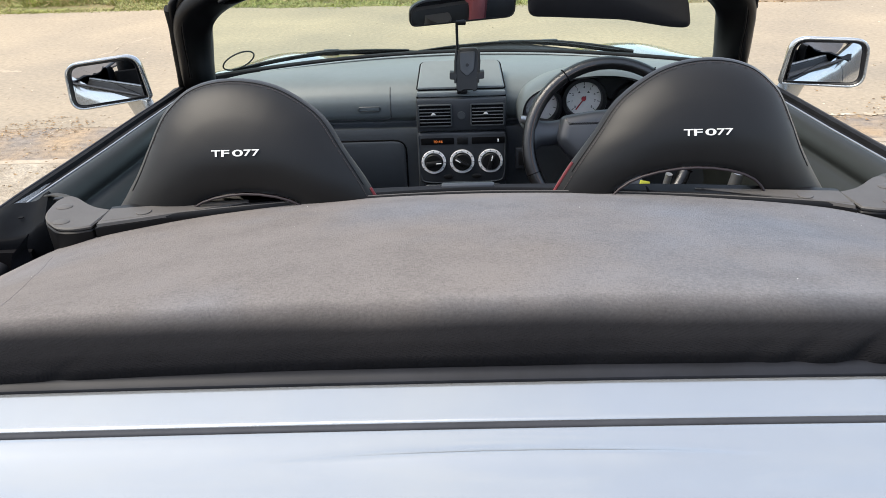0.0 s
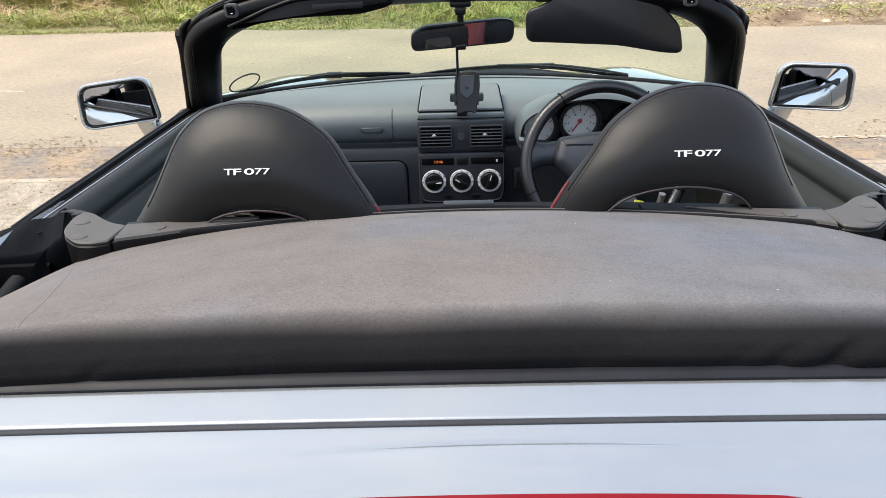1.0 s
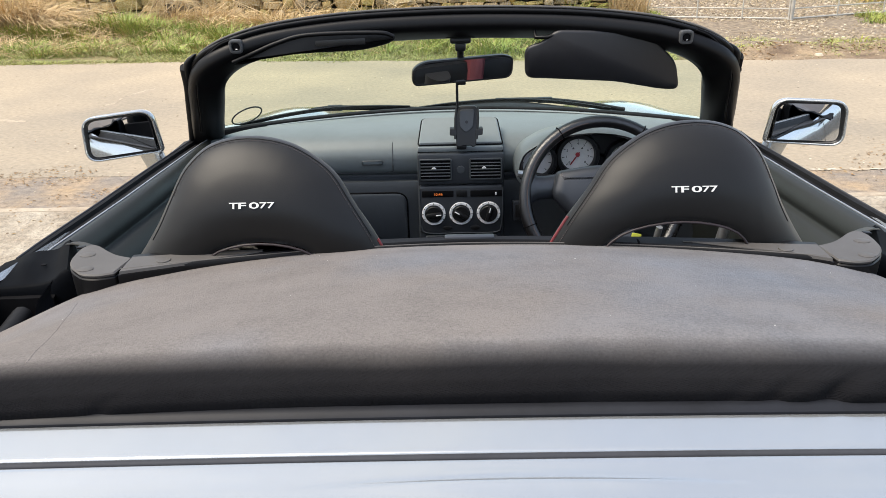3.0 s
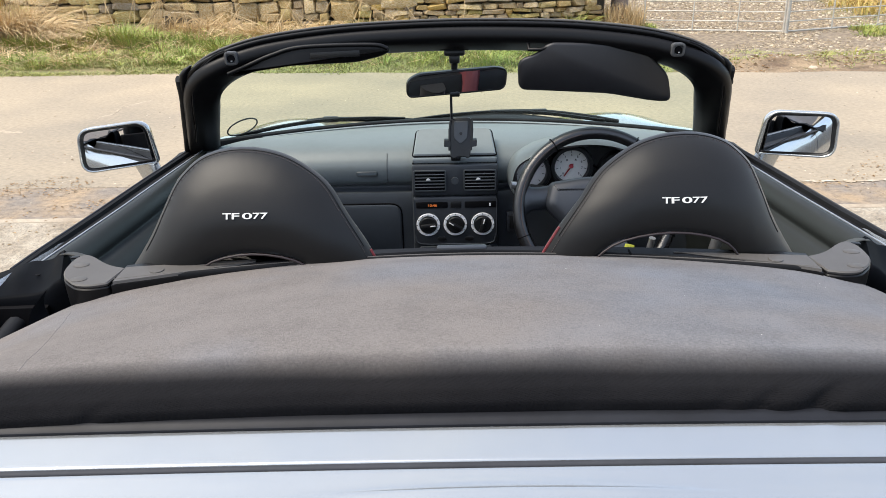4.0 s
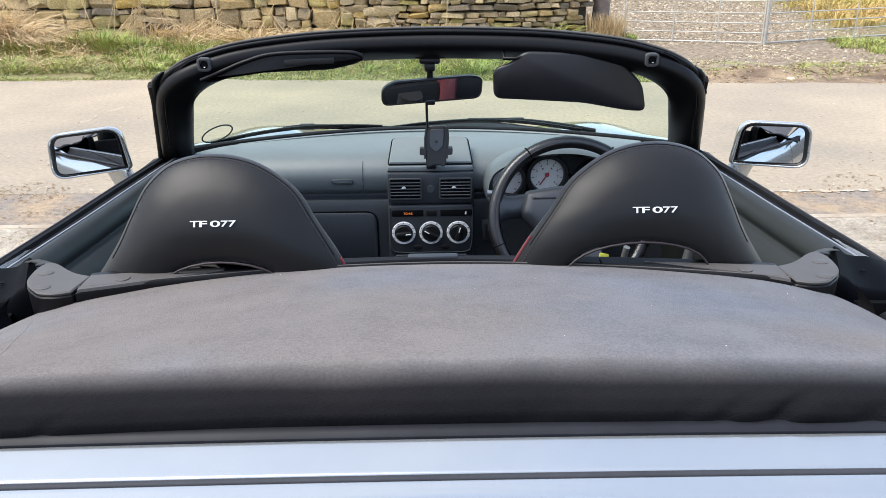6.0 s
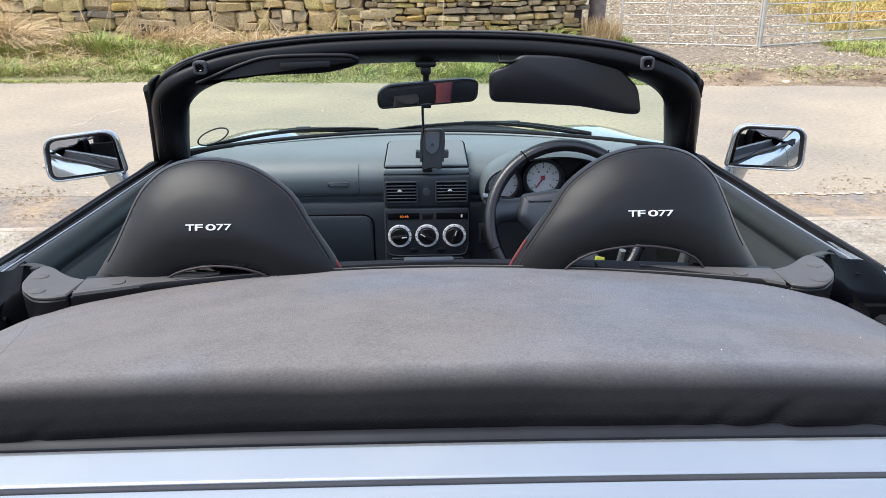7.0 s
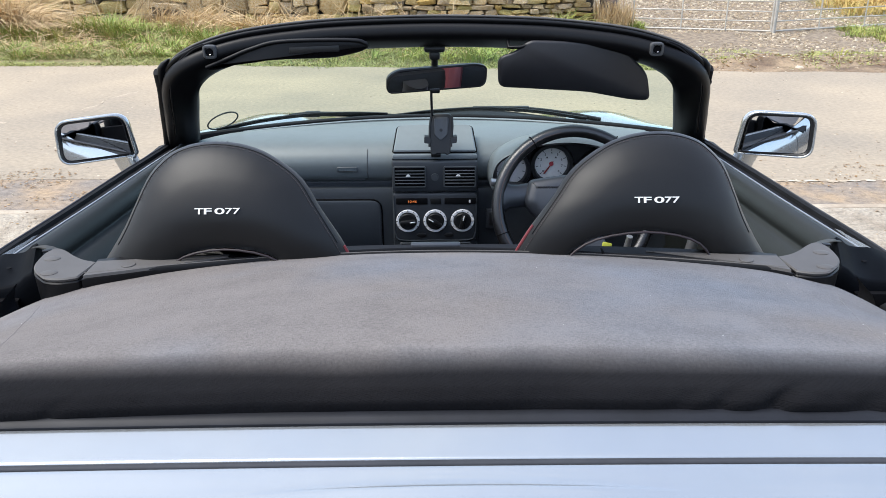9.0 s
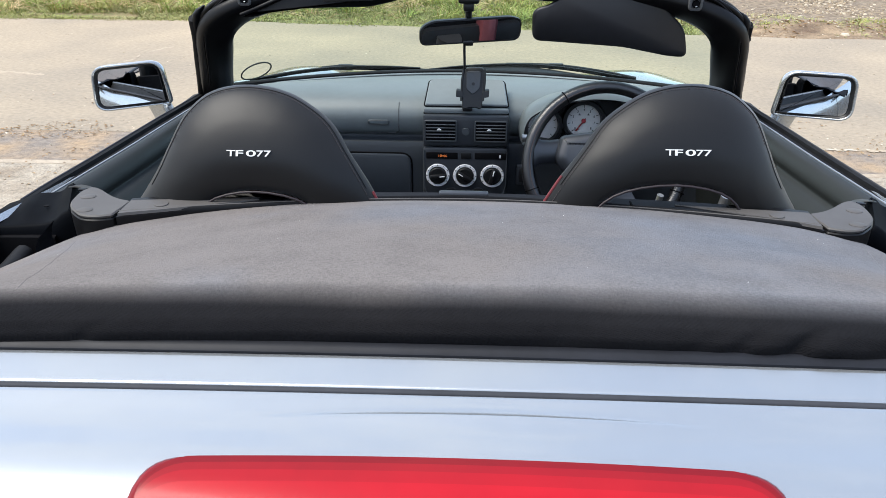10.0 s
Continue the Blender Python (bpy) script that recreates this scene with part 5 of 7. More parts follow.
def build_console():
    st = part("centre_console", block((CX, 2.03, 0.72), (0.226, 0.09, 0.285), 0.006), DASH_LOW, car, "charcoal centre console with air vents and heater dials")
    # sloping storage lid above
    lid = rounded([(-0.108, 0.0), (0.108, 0.0), (0.100, 0.150), (-0.100, 0.150)], [0.006, 0.006, 0.02, 0.02], 6)
    nrm = Vector((0, -0.36, 0.93)).normalized()
    slope = Vector((0, 0.93, 0.36)).normalized()
    o = Vector((CX, 2.003, 0.8835))
    part("storage_lid", pillow(lid, [(-0.02, 0), (0.004, 0.0), (0.007, 0.003)], lambda u, v, d: o + Vector((u, 0, 0)) + slope * v * 0.8 + nrm * d), PAD, car, "grey storage lid on the dashboard")
    part("lid_gap", tube([o + Vector((u, 0, 0)) + slope * v * 0.8 + nrm * 0.002 for u, v in inset(lid, -0.002)], 0.0017, closed=True), DARK, st)
    part("lid_base", block((CX, 2.05, 0.862), (0.212, 0.12, 0.040), 0.006), DASH, st)
    part("lid_front", block((CX, 1.9905, 0.8765), (0.220, 0.012, 0.0135), 0.004), PAD, st, "grey lip below the storage lid")
    part("lip_gap", block((CX, 1.9925, 0.8695), (0.222, 0.010, 0.004), 0.001), DARK, st)
    # vent panel
    vp = part("vent_panel", block((CX, 1.982, 0.8275), (0.222, 0.02, 0.083), 0.006), CONSOLE, car, "black air vent panel")
    for x0 in (-0.0715, 0.0585):
        v = part("air_vent", annulus_box((x0, 1.9705, 0.8275), 0.085, 0.057, 0.005), HOOD, car, "louvred air vent")
        part("vent_throat", block((x0, 1.9712, 0.8275), (0.079, 0.003, 0.051), 0.001), DARK, v)
        # slat edges' highlights are put into a paler colour than the vent's
        for k in range(5):
            part("slat", block((x0, 1.9685, 0.8105 + 0.0085 * k), (0.077, 0.004, 0.0019), 0.0006), VENT, v)
        for k in range(3):
            part("vane", block((x0 - 0.02 + 0.02 * k, 1.9702, 0.8275), (0.0014, 0.0012, 0.048), 0.0004), DARK, v)
        part("vent_tab", pillow([(-0.006, -0.002), (0.006, -0.002), (0.002, 0.003), (-0.002, 0.003)], [(0, 0), (-0.008, 0.0005)], lambda a, b, d: (x0 - 0.004 + a, 1.9685 + 0.6 * d, 0.832 + b)), RING, v, "small white direction tab")
    part("blank_button", disc((CX, 1.973, 0.826), (0, -1, 0), 0.010, 0.003), HOOD, vp)
    # heater panel
    hp = part("heater_panel", block((CX, 1.982, 0.7155), (0.222, 0.02, 0.134), 0.008), CONSOLE, car, "heater control panel")
    part("panel_rim", tube(smooth_path([(CX - 0.1085, 1.9725, 0.775), (CX - 0.1085, 1.9725, 0.70), (CX - 0.106, 1.9725, 0.670), (CX - 0.090, 1.9725, 0.6515), (CX, 1.9725, 0.6505), (CX + 0.090, 1.9725, 0.6515), (CX + 0.106, 1.9725, 0.670), (CX + 0.1085, 1.9725, 0.70), (CX + 0.1085, 1.9725, 0.775)], 6), 0.0016, up=(0, 1, 0)), HOOD, hp, "moulded edge of the panel")
    part("clock_window", block((-0.0675, 1.9715, 0.7605), (0.083, 0.004, 0.017), 0.002), DARK, hp, "clock window")
    words("clock_digits", "10:46", 0.0068, pose(-0.0655, 1.9690, 0.7605, 90, 0, 0), ORANGE, hp, 0.0002, 0.022, "lit orange clock digits")
    part("hazard_switch", block((-0.0045, 1.9715, 0.7610), (0.028, 0.006, 0.017), 0.002), TRIM, hp)
    part("blank_window", block((0.0600, 1.9715, 0.7605), (0.083, 0.004, 0.017), 0.002), DARK, hp)
    part("light_symbol", block((0.085, 1.969, 0.7605), (0.004, 0.001, 0.008), 0.0003), RING, hp)
    for k, (x0, a) in enumerate(((-0.0785, 6), (-0.0065, 148), (0.0660, 76))):
        d = part("dial", annulus((x0, 1.973, 0.7065), (0, -1, 0), 0.0238, 0.0312, 0.006), RING, car, "white-ringed heater dial")
        part("knob", disc((x0, 1.973, 0.7065), (0, -1, 0), 0.0225, 0.012, 32), TRIM, d, "black rotary knob")
        part("knob_bar", block((x0, 1.958, 0.7065), (0.040, 0.010, 0.012), 0.004, (0, -a, 0)), TRIM, d)
        part("pointer", block((x0 + 0.0125 * math.cos(radians(a)), 1.9525, 0.7065 + 0.0125 * math.sin(radians(a))), (0.014, 0.0015, 0.0028), 0.0005, (0, -a, 0)), RING, d, "white pointer")
        for q in range(9):
            b = radians(-30 + 30 * q)
            part("tick", block((x0 + 0.029 * math.cos(b), 1.9655, 0.7065 + 0.029 * math.sin(b)), (0.004, 0.001, 0.0012), 0, (0, -math.degrees(b), 0)), INK, d)
    for x0 in (-0.043, 0.030):
        part("push_button", pillow([(0.012 * math.cos(t), 0.0065 * math.sin(t)) for t in np.linspace(0, math.tau, 20, endpoint=False)], [(0, 0), (-0.004, 0), (-0.005, 0.002)], lambda u, v, d: (x0 + u, 1.972 + d, 0.6665 + v)), TRIM, hp)
    radio = part("radio", block((CX, 1.985, 0.611), (0.186, 0.02, 0.060), 0.004), TRIM, car, "black radio at the foot of the console")
    part("radio_frame", annulus_box((CX, 1.974, 0.611), 0.192, 0.066, 0.005), HOOD, radio, "grey moulded radio surround")
    for k in range(6):
        part("radio_key", block((CX - 0.075 + 0.03 * k, 1.974, 0.6325), (0.016, 0.002, 0.003), 0.0006), RING if k in (0, 1) else GREY_TRIM, radio)
    part("tunnel", block((CX, 1.62, 0.40), (0.24, 0.74, 0.30), 0.03), CARPET, car, "carpeted centre tunnel")


build_console()


# -- instruments --
def instruments():
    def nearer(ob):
        """Scales the binnacle towards the camera's eye, so it keeps its place in view before the dashboard."""
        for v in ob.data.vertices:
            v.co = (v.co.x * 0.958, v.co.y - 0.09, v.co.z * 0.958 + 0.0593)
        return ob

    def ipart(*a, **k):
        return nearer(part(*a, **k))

    arch = [(0.176, 0.742), (0.152, 0.762), (0.140, 0.795), (0.142, 0.835), (0.160, 0.872), (0.205, 0.902), (0.262, 0.922), (0.332, 0.931), (0.402, 0.926), (0.455, 0.908), (0.492, 0.872), (0.510, 0.82), (0.512, 0.745)]
    pts = [(p.x, p.y) for p in smooth_path([(a, b, 0) for a, b in arch], 4)]
    pts = [(u, 0.745 + (v - 0.745) * 0.89) for u, v in pts[::-1]]
    hood = bmesh.new()
    lv = [(2.30, 0.0, 0.060), (2.24, 0.0, 0.034), (2.19, 0.0, 0.018), (2.14, 0.0, 0.007), (2.10, 0.0, 0.0015), (2.07, 0.0, 0.0), (2.045, 0.004, 0.0), (2.035, 0.010, 0), (2.045, 0.017, 0), (2.10, 0.026, 0)]
    liner = bmesh.new()
    for shell, rows in ((hood, lv[:8]), (liner, lv[7:])):
        ring_loft(shell, [[(u, y, v - dz) for u, v in inset(pts, k)] for y, k, dz in rows], closed=False, caps=False)
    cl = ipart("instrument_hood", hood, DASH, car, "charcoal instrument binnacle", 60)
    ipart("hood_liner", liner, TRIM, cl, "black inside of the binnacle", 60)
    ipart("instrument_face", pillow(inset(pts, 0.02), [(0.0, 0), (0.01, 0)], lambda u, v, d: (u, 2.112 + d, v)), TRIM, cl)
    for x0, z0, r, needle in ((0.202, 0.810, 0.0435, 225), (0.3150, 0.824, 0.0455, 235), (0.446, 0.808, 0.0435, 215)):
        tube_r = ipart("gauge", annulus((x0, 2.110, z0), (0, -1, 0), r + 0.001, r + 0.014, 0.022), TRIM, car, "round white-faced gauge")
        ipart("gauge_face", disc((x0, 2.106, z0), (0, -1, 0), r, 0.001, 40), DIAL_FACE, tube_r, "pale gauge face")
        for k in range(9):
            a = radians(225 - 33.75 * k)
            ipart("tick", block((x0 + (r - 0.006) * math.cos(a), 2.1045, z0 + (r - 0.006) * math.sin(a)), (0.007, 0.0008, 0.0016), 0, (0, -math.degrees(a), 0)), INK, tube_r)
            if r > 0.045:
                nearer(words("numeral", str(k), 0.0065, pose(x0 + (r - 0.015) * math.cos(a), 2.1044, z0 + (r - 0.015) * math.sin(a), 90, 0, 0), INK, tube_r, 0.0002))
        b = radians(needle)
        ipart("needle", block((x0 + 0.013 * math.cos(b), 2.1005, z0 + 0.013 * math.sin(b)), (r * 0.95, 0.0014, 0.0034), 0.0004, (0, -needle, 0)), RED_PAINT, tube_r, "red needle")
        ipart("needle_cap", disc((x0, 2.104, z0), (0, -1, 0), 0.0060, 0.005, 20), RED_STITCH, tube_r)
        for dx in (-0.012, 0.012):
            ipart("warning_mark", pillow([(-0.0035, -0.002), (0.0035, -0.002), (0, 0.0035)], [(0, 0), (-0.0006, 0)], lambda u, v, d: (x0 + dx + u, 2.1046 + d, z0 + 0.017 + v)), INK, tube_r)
    part("switch_panel", block((0.149, 2.006, 0.70), (0.036, 0.012, 0.056), 0.003), CONSOLE, car, "small switch panel beside the wheel")
    part("switch", block((0.149, 1.999, 0.70), (0.020, 0.004, 0.038), 0.002), TRIM, cl)


instruments()


# -- steering wheel --
def steering_wheel():
    c, tilt, R = Vector((0.330, 1.80, 0.799)), radians(22), 0.1845
    ux, uy = Vector((1, 0, 0)), Vector((0, math.sin(tilt), math.cos(tilt)))
    nz = Vector((0, -math.cos(tilt), math.sin(tilt)))
    at = lambda u, v, d: c + ux * u + uy * v + nz * d
    n = 72
    bm = bmesh.new()
    rings = []
    for t in np.linspace(0, math.tau, n, endpoint=False):
        e = ux * math.cos(t) + uy * math.sin(t)
        grip = 1.0 + 0.10 * (max(0, math.cos(2 * (t - 0.4))) ** 6)
        r = 0.0150 * grip
        rings.append([c + e * (R + r * math.cos(q)) + nz * (r * math.sin(q)) for q in np.linspace(0, math.tau, 12, endpoint=False)])
    vs = [[bm.verts.new(p) for p in r] for r in rings]
    for i in range(n):
        a, b = vs[i], vs[(i + 1) % n]
        for k in range(12):
            bm.faces.new((a[k], a[(k + 1) % 12], b[(k + 1) % 12], b[k]))
    w = part("steering_wheel", bm, WHEEL_LEATHER, car, "black leather three-spoke steering wheel", 60)
    for t in (radians(58), radians(122), radians(200), radians(340)):
        e = ux * math.cos(t) + uy * math.sin(t)
        part("rim_seam", tube([c + e * (R + 0.0166 * math.cos(q)) + nz * 0.0166 * math.sin(q) for q in np.linspace(0, math.tau, 14, endpoint=False)], 0.0012, up=(0.3, 0.9, 0.3), closed=True), DARK, w)
    seam = [c + (ux * math.cos(t) + uy * math.sin(t)) * (R - 0.004) + nz * 0.0152 for t in np.linspace(radians(100), radians(215), 40)]
    part("rim_stitching", tube(seam, 0.0011, up=nz), STITCH, w, "stitched seam of the wheel rim")
    hub = rounded([(-0.107, 0.064), (-0.122, 0.006), (-0.072, -0.050), (0.0, -0.085), (0.072, -0.050), (0.122, 0.006), (0.107, 0.064), (0.0, 0.080)], [0.012, 0.02, 0.03, 0.03, 0.03, 0.02, 0.012, 0.05], 7)
    part("horn_pad", pillow(hub, [(-0.05, 0.012), (-0.01, 0.0), (0.006, 0.001), (0.016, 0.010), (0.020, 0.025)], lambda u, v, d: at(u, v + 0.004, d - 0.01)), PAD_BLACK, w, "smooth black airbag pad")
    for s in (-1, 1):       # broad side spokes that flare into the rim
        rings = []
        for u, lo, hi, dd in ((0.092, 0.006, 0.064, -0.022), (0.112, 0.003, 0.061, -0.018), (0.132, 0.001, 0.057, -0.012), (0.152, 0.0, 0.057, -0.006), (0.166, -0.008, 0.064, -0.002), (0.178, -0.026, 0.076, 0.0)):
            mid, hh = (lo + hi) / 2, (hi - lo) / 2
            rings.append([at(s * u, mid + hh * k, dd + h) for k, h in ((-1, -0.006), (-0.85, 0.004), (-0.4, 0.009), (0.2, 0.011), (0.75, 0.007), (1, -0.005), (0, -0.010))])
        part("spoke", loft(rings), PAD_BLACK, w, "", 60)
    for ang, w0, w1 in ((238, 0.030, 0.022), (302, 0.030, 0.022)):
        a = radians(ang)
        e, f = (math.cos(a), math.sin(a)), (-math.sin(a), math.cos(a))
        rings = []
        for t in np.linspace(0, 1, 6):
            r0 = 0.055 + (R - 0.058) * t
            hw = w0 + (w1 - w0) * math.sin(t * math.pi / 2)
            if t > 0.8:
                hw *= 1.25
            dd = -0.028 + 0.022 * t
            rings.append([at(e[0] * r0 + f[0] * hw * k, e[1] * r0 + f[1] * hw * k, dd + h) for k, h in ((-1, -0.006), (-0.9, 0.005), (0, 0.008), (0.9, 0.005), (1, -0.006), (0, -0.009))])
        part("spoke", loft(rings), PAD_BLACK, w, "", 50)
    part("column_shroud", tube([at(0, 0, -0.03), at(0, -0.005, -0.2), at(0, -0.01, -0.30)], squircle(0.055, 0.05, 16)), TRIM, w)
    st = part("indicator_stalk", tube([(0.30, 1.95, 0.79), (0.22, 1.94, 0.812), (0.165, 1.93, 0.822)], 0.0065), TRIM, car, "indicator stalk")
    part("stalk_tip", tube(smooth_path([(0.170, 1.93, 0.821), (0.155, 1.928, 0.8235), (0.136, 1.926, 0.826)], 3), squircle(0.0085, 0.0095, 14, 0.9)), ALU, st, "silver stalk tip")


steering_wheel()


# -- seats --
SEAT_X = 0.3365
HALF = [(0.240, 0.74), (0.226, 0.82), (0.209, 0.88), (0.196, 0.925), (0.183, 0.955), (0.168, 0.990), (0.147, 1.032), (0.118, 1.078), (0.095, 1.103), (0.069, 1.1225), (0.042, 1.133), (0.018, 1.1375)]


def seat_lean(v):
    """Where the seat's rear face stands at the height v: it rolls forward towards the top."""
    line = [(0.4, 1.20), (0.8, 1.135), (0.95, 1.122), (1.0, 1.126), (1.04, 1.137), (1.09, 1.158), (1.15, 1.186), (1.25, 1.2327)]
    return sum(lerp_table(v + k, line) for k in np.linspace(-0.032, 0.032, 9)) / 9


def build_seat(side):
    """One seat, on the left (-1) or right (1) of the car, with x counted from its own middle."""
    inner = -side
    e = part("seat", pillow(rounded([(-0.24, 1.30), (0.24, 1.30), (0.235, 1.80), (0.15, 1.84), (-0.15, 1.84), (-0.235, 1.80)], 0.05, 5), [(0.30, 0.02), (0.36, 0.0), (0.44, 0.0), (0.47, 0.02), (0.478, 0.06)], lambda u, v, d: (u, v, d + 0.08 * (v - 1.4))), LEATHER, car, "black leather seat with red inserts", 60)
    half = [(p.x, p.y) for p in smooth_path([(a, b, 0) for a, b in HALF], 3)]
    outline = half + [(0.0, 1.1385)] + [(-u, v) for u, v in half[::-1]]
    dip, nw = (-0.014, 0.88) if side < 0 else (-0.003, 1.0)
    notch = [(p.x * nw, p.y + dip) for p in smooth_path([(-0.150, 0.80, 0), (-0.138, 0.88, 0), (-0.115, 0.935, 0), (-0.075, 0.966, 0), (0, 0.978, 0), (0.075, 0.966, 0), (0.115, 0.935, 0), (0.138, 0.88, 0), (0.150, 0.80, 0)], 3)]
    shape = outline + [(-0.16, 0.74)] + notch + [(0.16, 0.74)]
    def at(u, v, d):
        u = u * (0.965 if u * side > 0 else 1.0 + 0.085 * math.exp(-((v - 1.085) / 0.045) ** 2)) - inner * -(0.03 if side < 0 else 0.11) * max(0, 1.09 - v)
        if u * side > 0.1:      # the outer bolster swells low down
            u += side * 0.027 * min(1, max(0, (1.02 - v) / 0.11)) ** 2
        y = seat_lean(v) + 0.06 * u * u
        eye_scale = 0.873 * (y - 1.13)      # scaled with depth from the camera's eye, so the outline holds in view
        z = v - eye_scale * (1.413 - v)
        eye_scale += 0.4 * max(0, d - 0.03)
        return (u + eye_scale * (u + side * SEAT_X), y + d, z - 0.32 * max(0, d) * min(1, max(0, (v - 0.96) / 0.08)))
    def sag(k):
        """How far the cover has rolled back at the distance k from its edge."""
        return 0.042 * (1 - math.sqrt(max(0, 1 - (1 - min(1, k / 0.090)) ** 2)))
    lv = [(sag(k) + 0.0050, k + 0.0035) for k in (0.022, 0.015, 0.009, 0.004, 0.001)] + [(0.046, 0.0030), (0.051, 0.002), (0.060, 0.006), (0.070, 0.016)]
    part("backrest", pillow(shape, lv, at), LEATHER, e, "black leather backrest with arched opening", 50)
    # bulge of the rear face, held by the seam

    arch = [Vector(q) for q in notch]
    rim = np.array([tuple(Vector(a).lerp(Vector(b), t)) for a, b in zip(outline, outline[1:]) for t in np.linspace(0, 1, 20, endpoint=False)])
    hem = np.array([tuple(a.lerp(b, t))[:2] for a, b in zip(arch, arch[1:]) for t in (0, 0.25, 0.5, 0.75)])

    def inside(x, z):
        return z < float(np.interp(x, [q.x for q in arch], [q.y for q in arch])) if abs(x) < 0.15 * nw else False

    def depth(x, z):
        """How far the rear cover lies behind the seat's plane."""
        far = float(np.hypot(rim[:, 0] - x, rim[:, 1] - z).min())
        hole = float(np.hypot(hem[:, 0] - x, hem[:, 1] - z).min())
        k = min(1, far / 0.13) ** 1.2 * max(0, math.sin(math.pi * min(1, max(0, z - 0.88) / 0.25)))
        d = min(1, hole / 0.07)
        return min(0.042, sag(far) + 0.22 * sag(hole * 3.5)) - 0.010 * k * d * d * (3 - 2 * d) - 0.0002

    def face(u, v):
        z = 0.88 + 0.2575 * math.sin(v * math.pi / 2) ** 0.9
        w = float(np.interp(z, [b for _, b in half], [a for a, _ in half])) - 0.0005
        x = math.sin((2 * u - 1) * math.pi / 2) * w
        if abs(x) < 0.15 * nw:
            z = max(z, float(np.interp(x, [q.x for q in arch], [q.y for q in arch])) + 0.0005)
        return at(x, z, depth(x, z))
    panel = sheet(face, 60, 52)
    bmesh.ops.dissolve_degenerate(panel, dist=1e-5, edges=panel.edges)
    part("back_panel", panel, LEATHER, e, "", 80)
    # stitching along the edge
    line = inset(outline, 0.0088)
    line = [q for q in line if q[1] > (1.04 if q[0] * side > 0 else 0.92)]
    st = bmesh.new()
    run, gap = 0.0, 0.0050
    for a, b in zip(line, line[1:]):
        a, b = Vector(a), Vector(b)
        ln = (b - a).length
        if ln < 1e-6:
            continue
        k = run
        while k < ln:
            p, q = a.lerp(b, k / ln), a.lerp(b, min(1, (k + 0.0035) / ln))
            p3, q3 = Vector(at(p.x, p.y, depth(p.x, p.y) - 0.0016)), Vector(at(q.x, q.y, depth(q.x, q.y) - 0.0016))
            if (q3 - p3).length > 0.0012:
                tube([p3, q3], [(-0.00045, -0.0003), (0.00045, -0.0003), (0.0003, 0.0005), (-0.0003, 0.0005)], up=(0, -1, 0.3), bm=st)
            k += gap
        run = k - ln
    ob = part("stitching", st, STITCH, e, "row of dark stitching", 0)
    part("seam_groove", tube([at(u, v, depth(u, v) - 0.0002) for u, v in inset(outline, 0.0060) if v > 0.96], 0.0010, up=(0, -1, 0)), FRAME_VINYL, e)
    edge = [at(u, v, -0.0012) for u, v in notch]
    part("opening_piping", tube(edge, 0.0020, up=(0, 1, 0)), PIPING, e, "dark red stitched edge round the opening")
    if side < 0:      # rucked black lining behind the opening
        def lining(u, v):
            x = (2 * u - 1) * 0.15
            z = 0.83 + 0.140 * v
            return at(x, z + 0.004 * noise.noise((x * 30, 1, 0)), 0.030 + 0.006 * math.sin(x * 70 + 9 * v) + 0.004 * noise.noise((x * 25, v * 5, 2)))
        part("lining", sheet(lining, 30, 8, 0.004), CARPET, e, "rucked black cloth behind the opening", 60)
    # red side piping low on the bolsters
    for s in (-1, 1):
        if s == inner:
            pip = [at(s * (u - 0.001), v, 0.034) for u, v in half if v < (0.978 if side > 0 else 0.955)]
            part("bolster_piping", tube(pip, squircle(0.0026, 0.0020, 10, 0.9), up=(0, 1, 0)), BOLSTER_RED, e, "red leather bolster edge")
        # side bolster and wing seam
        bol = []
        for v in np.linspace(0.44, 0.78, 10):
            w = float(np.interp(v, [b for _, b in half], [a for a, _ in half]))
            bol.append([(s * (w - 0.075 + 0.040 * math.cos(q)), seat_lean(v) + 0.12 + 0.06 * math.sin(q), v) for q in np.linspace(0, math.tau, 12, endpoint=False)])
        part("bolster", loft(bol), LEATHER, e, "side bolster", 60)
    # red centre of the backrest's front
    fr = rounded([(-0.034, 0.50), (0.026, 0.50), (0.020, 0.70), (0.028, 0.85), (-0.022, 0.85), (-0.030, 0.70)], 0.03, 5)
    part("backrest_insert", pillow(fr, [(0.075, 0), (0.125, 0), (0.135, 0.012)], at), RED_LEATHER, e, "red leather insert")
    hd = rounded([(-0.025, 0.99), (0.025, 0.99), (0.018, 1.09), (-0.018, 1.09)], 0.03, 5)
    part("headrest_insert", pillow(hd, [(0.065, 0), (0.085, 0), (0.090, 0.012)], at), RED_LEATHER, e, "red leather headrest insert")
    part("cushion_insert", pillow(rounded([(-0.12, 1.36), (0.12, 1.36), (0.12, 1.80), (-0.12, 1.80)], 0.03, 5), [(0.44, 0), (0.485, 0), (0.49, 0.015)], lambda u, v, d: (u, v, d + 0.08 * (v - 1.4))), LEATHER, e)
    lower = rounded([(-0.22, 0.36), (0.22, 0.36), (0.225, 0.80), (-0.225, 0.80)], 0.04, 5)
    part("lower_back", pillow(lower, [(0.012, 0.01), (0.02, 0.0), (0.10, 0.0), (0.11, 0.02)], at), LEATHER, e)
    part("seat_base", block((0, 1.56, 0.27), (0.40, 0.46, 0.10), 0.02), CARPET, e)
    # embroidery on the rear face
    q, q2 = Vector(face(0.5, 0.368)), Vector(face(0.5, 0.388))
    slope = math.degrees(math.atan2(q2.y - q.y, q2.z - q.z))
    base = Matrix.Translation(q + Vector((0, -0.0008, 0))) @ pose(0, 0, 0, 90 - slope, 0, 0)
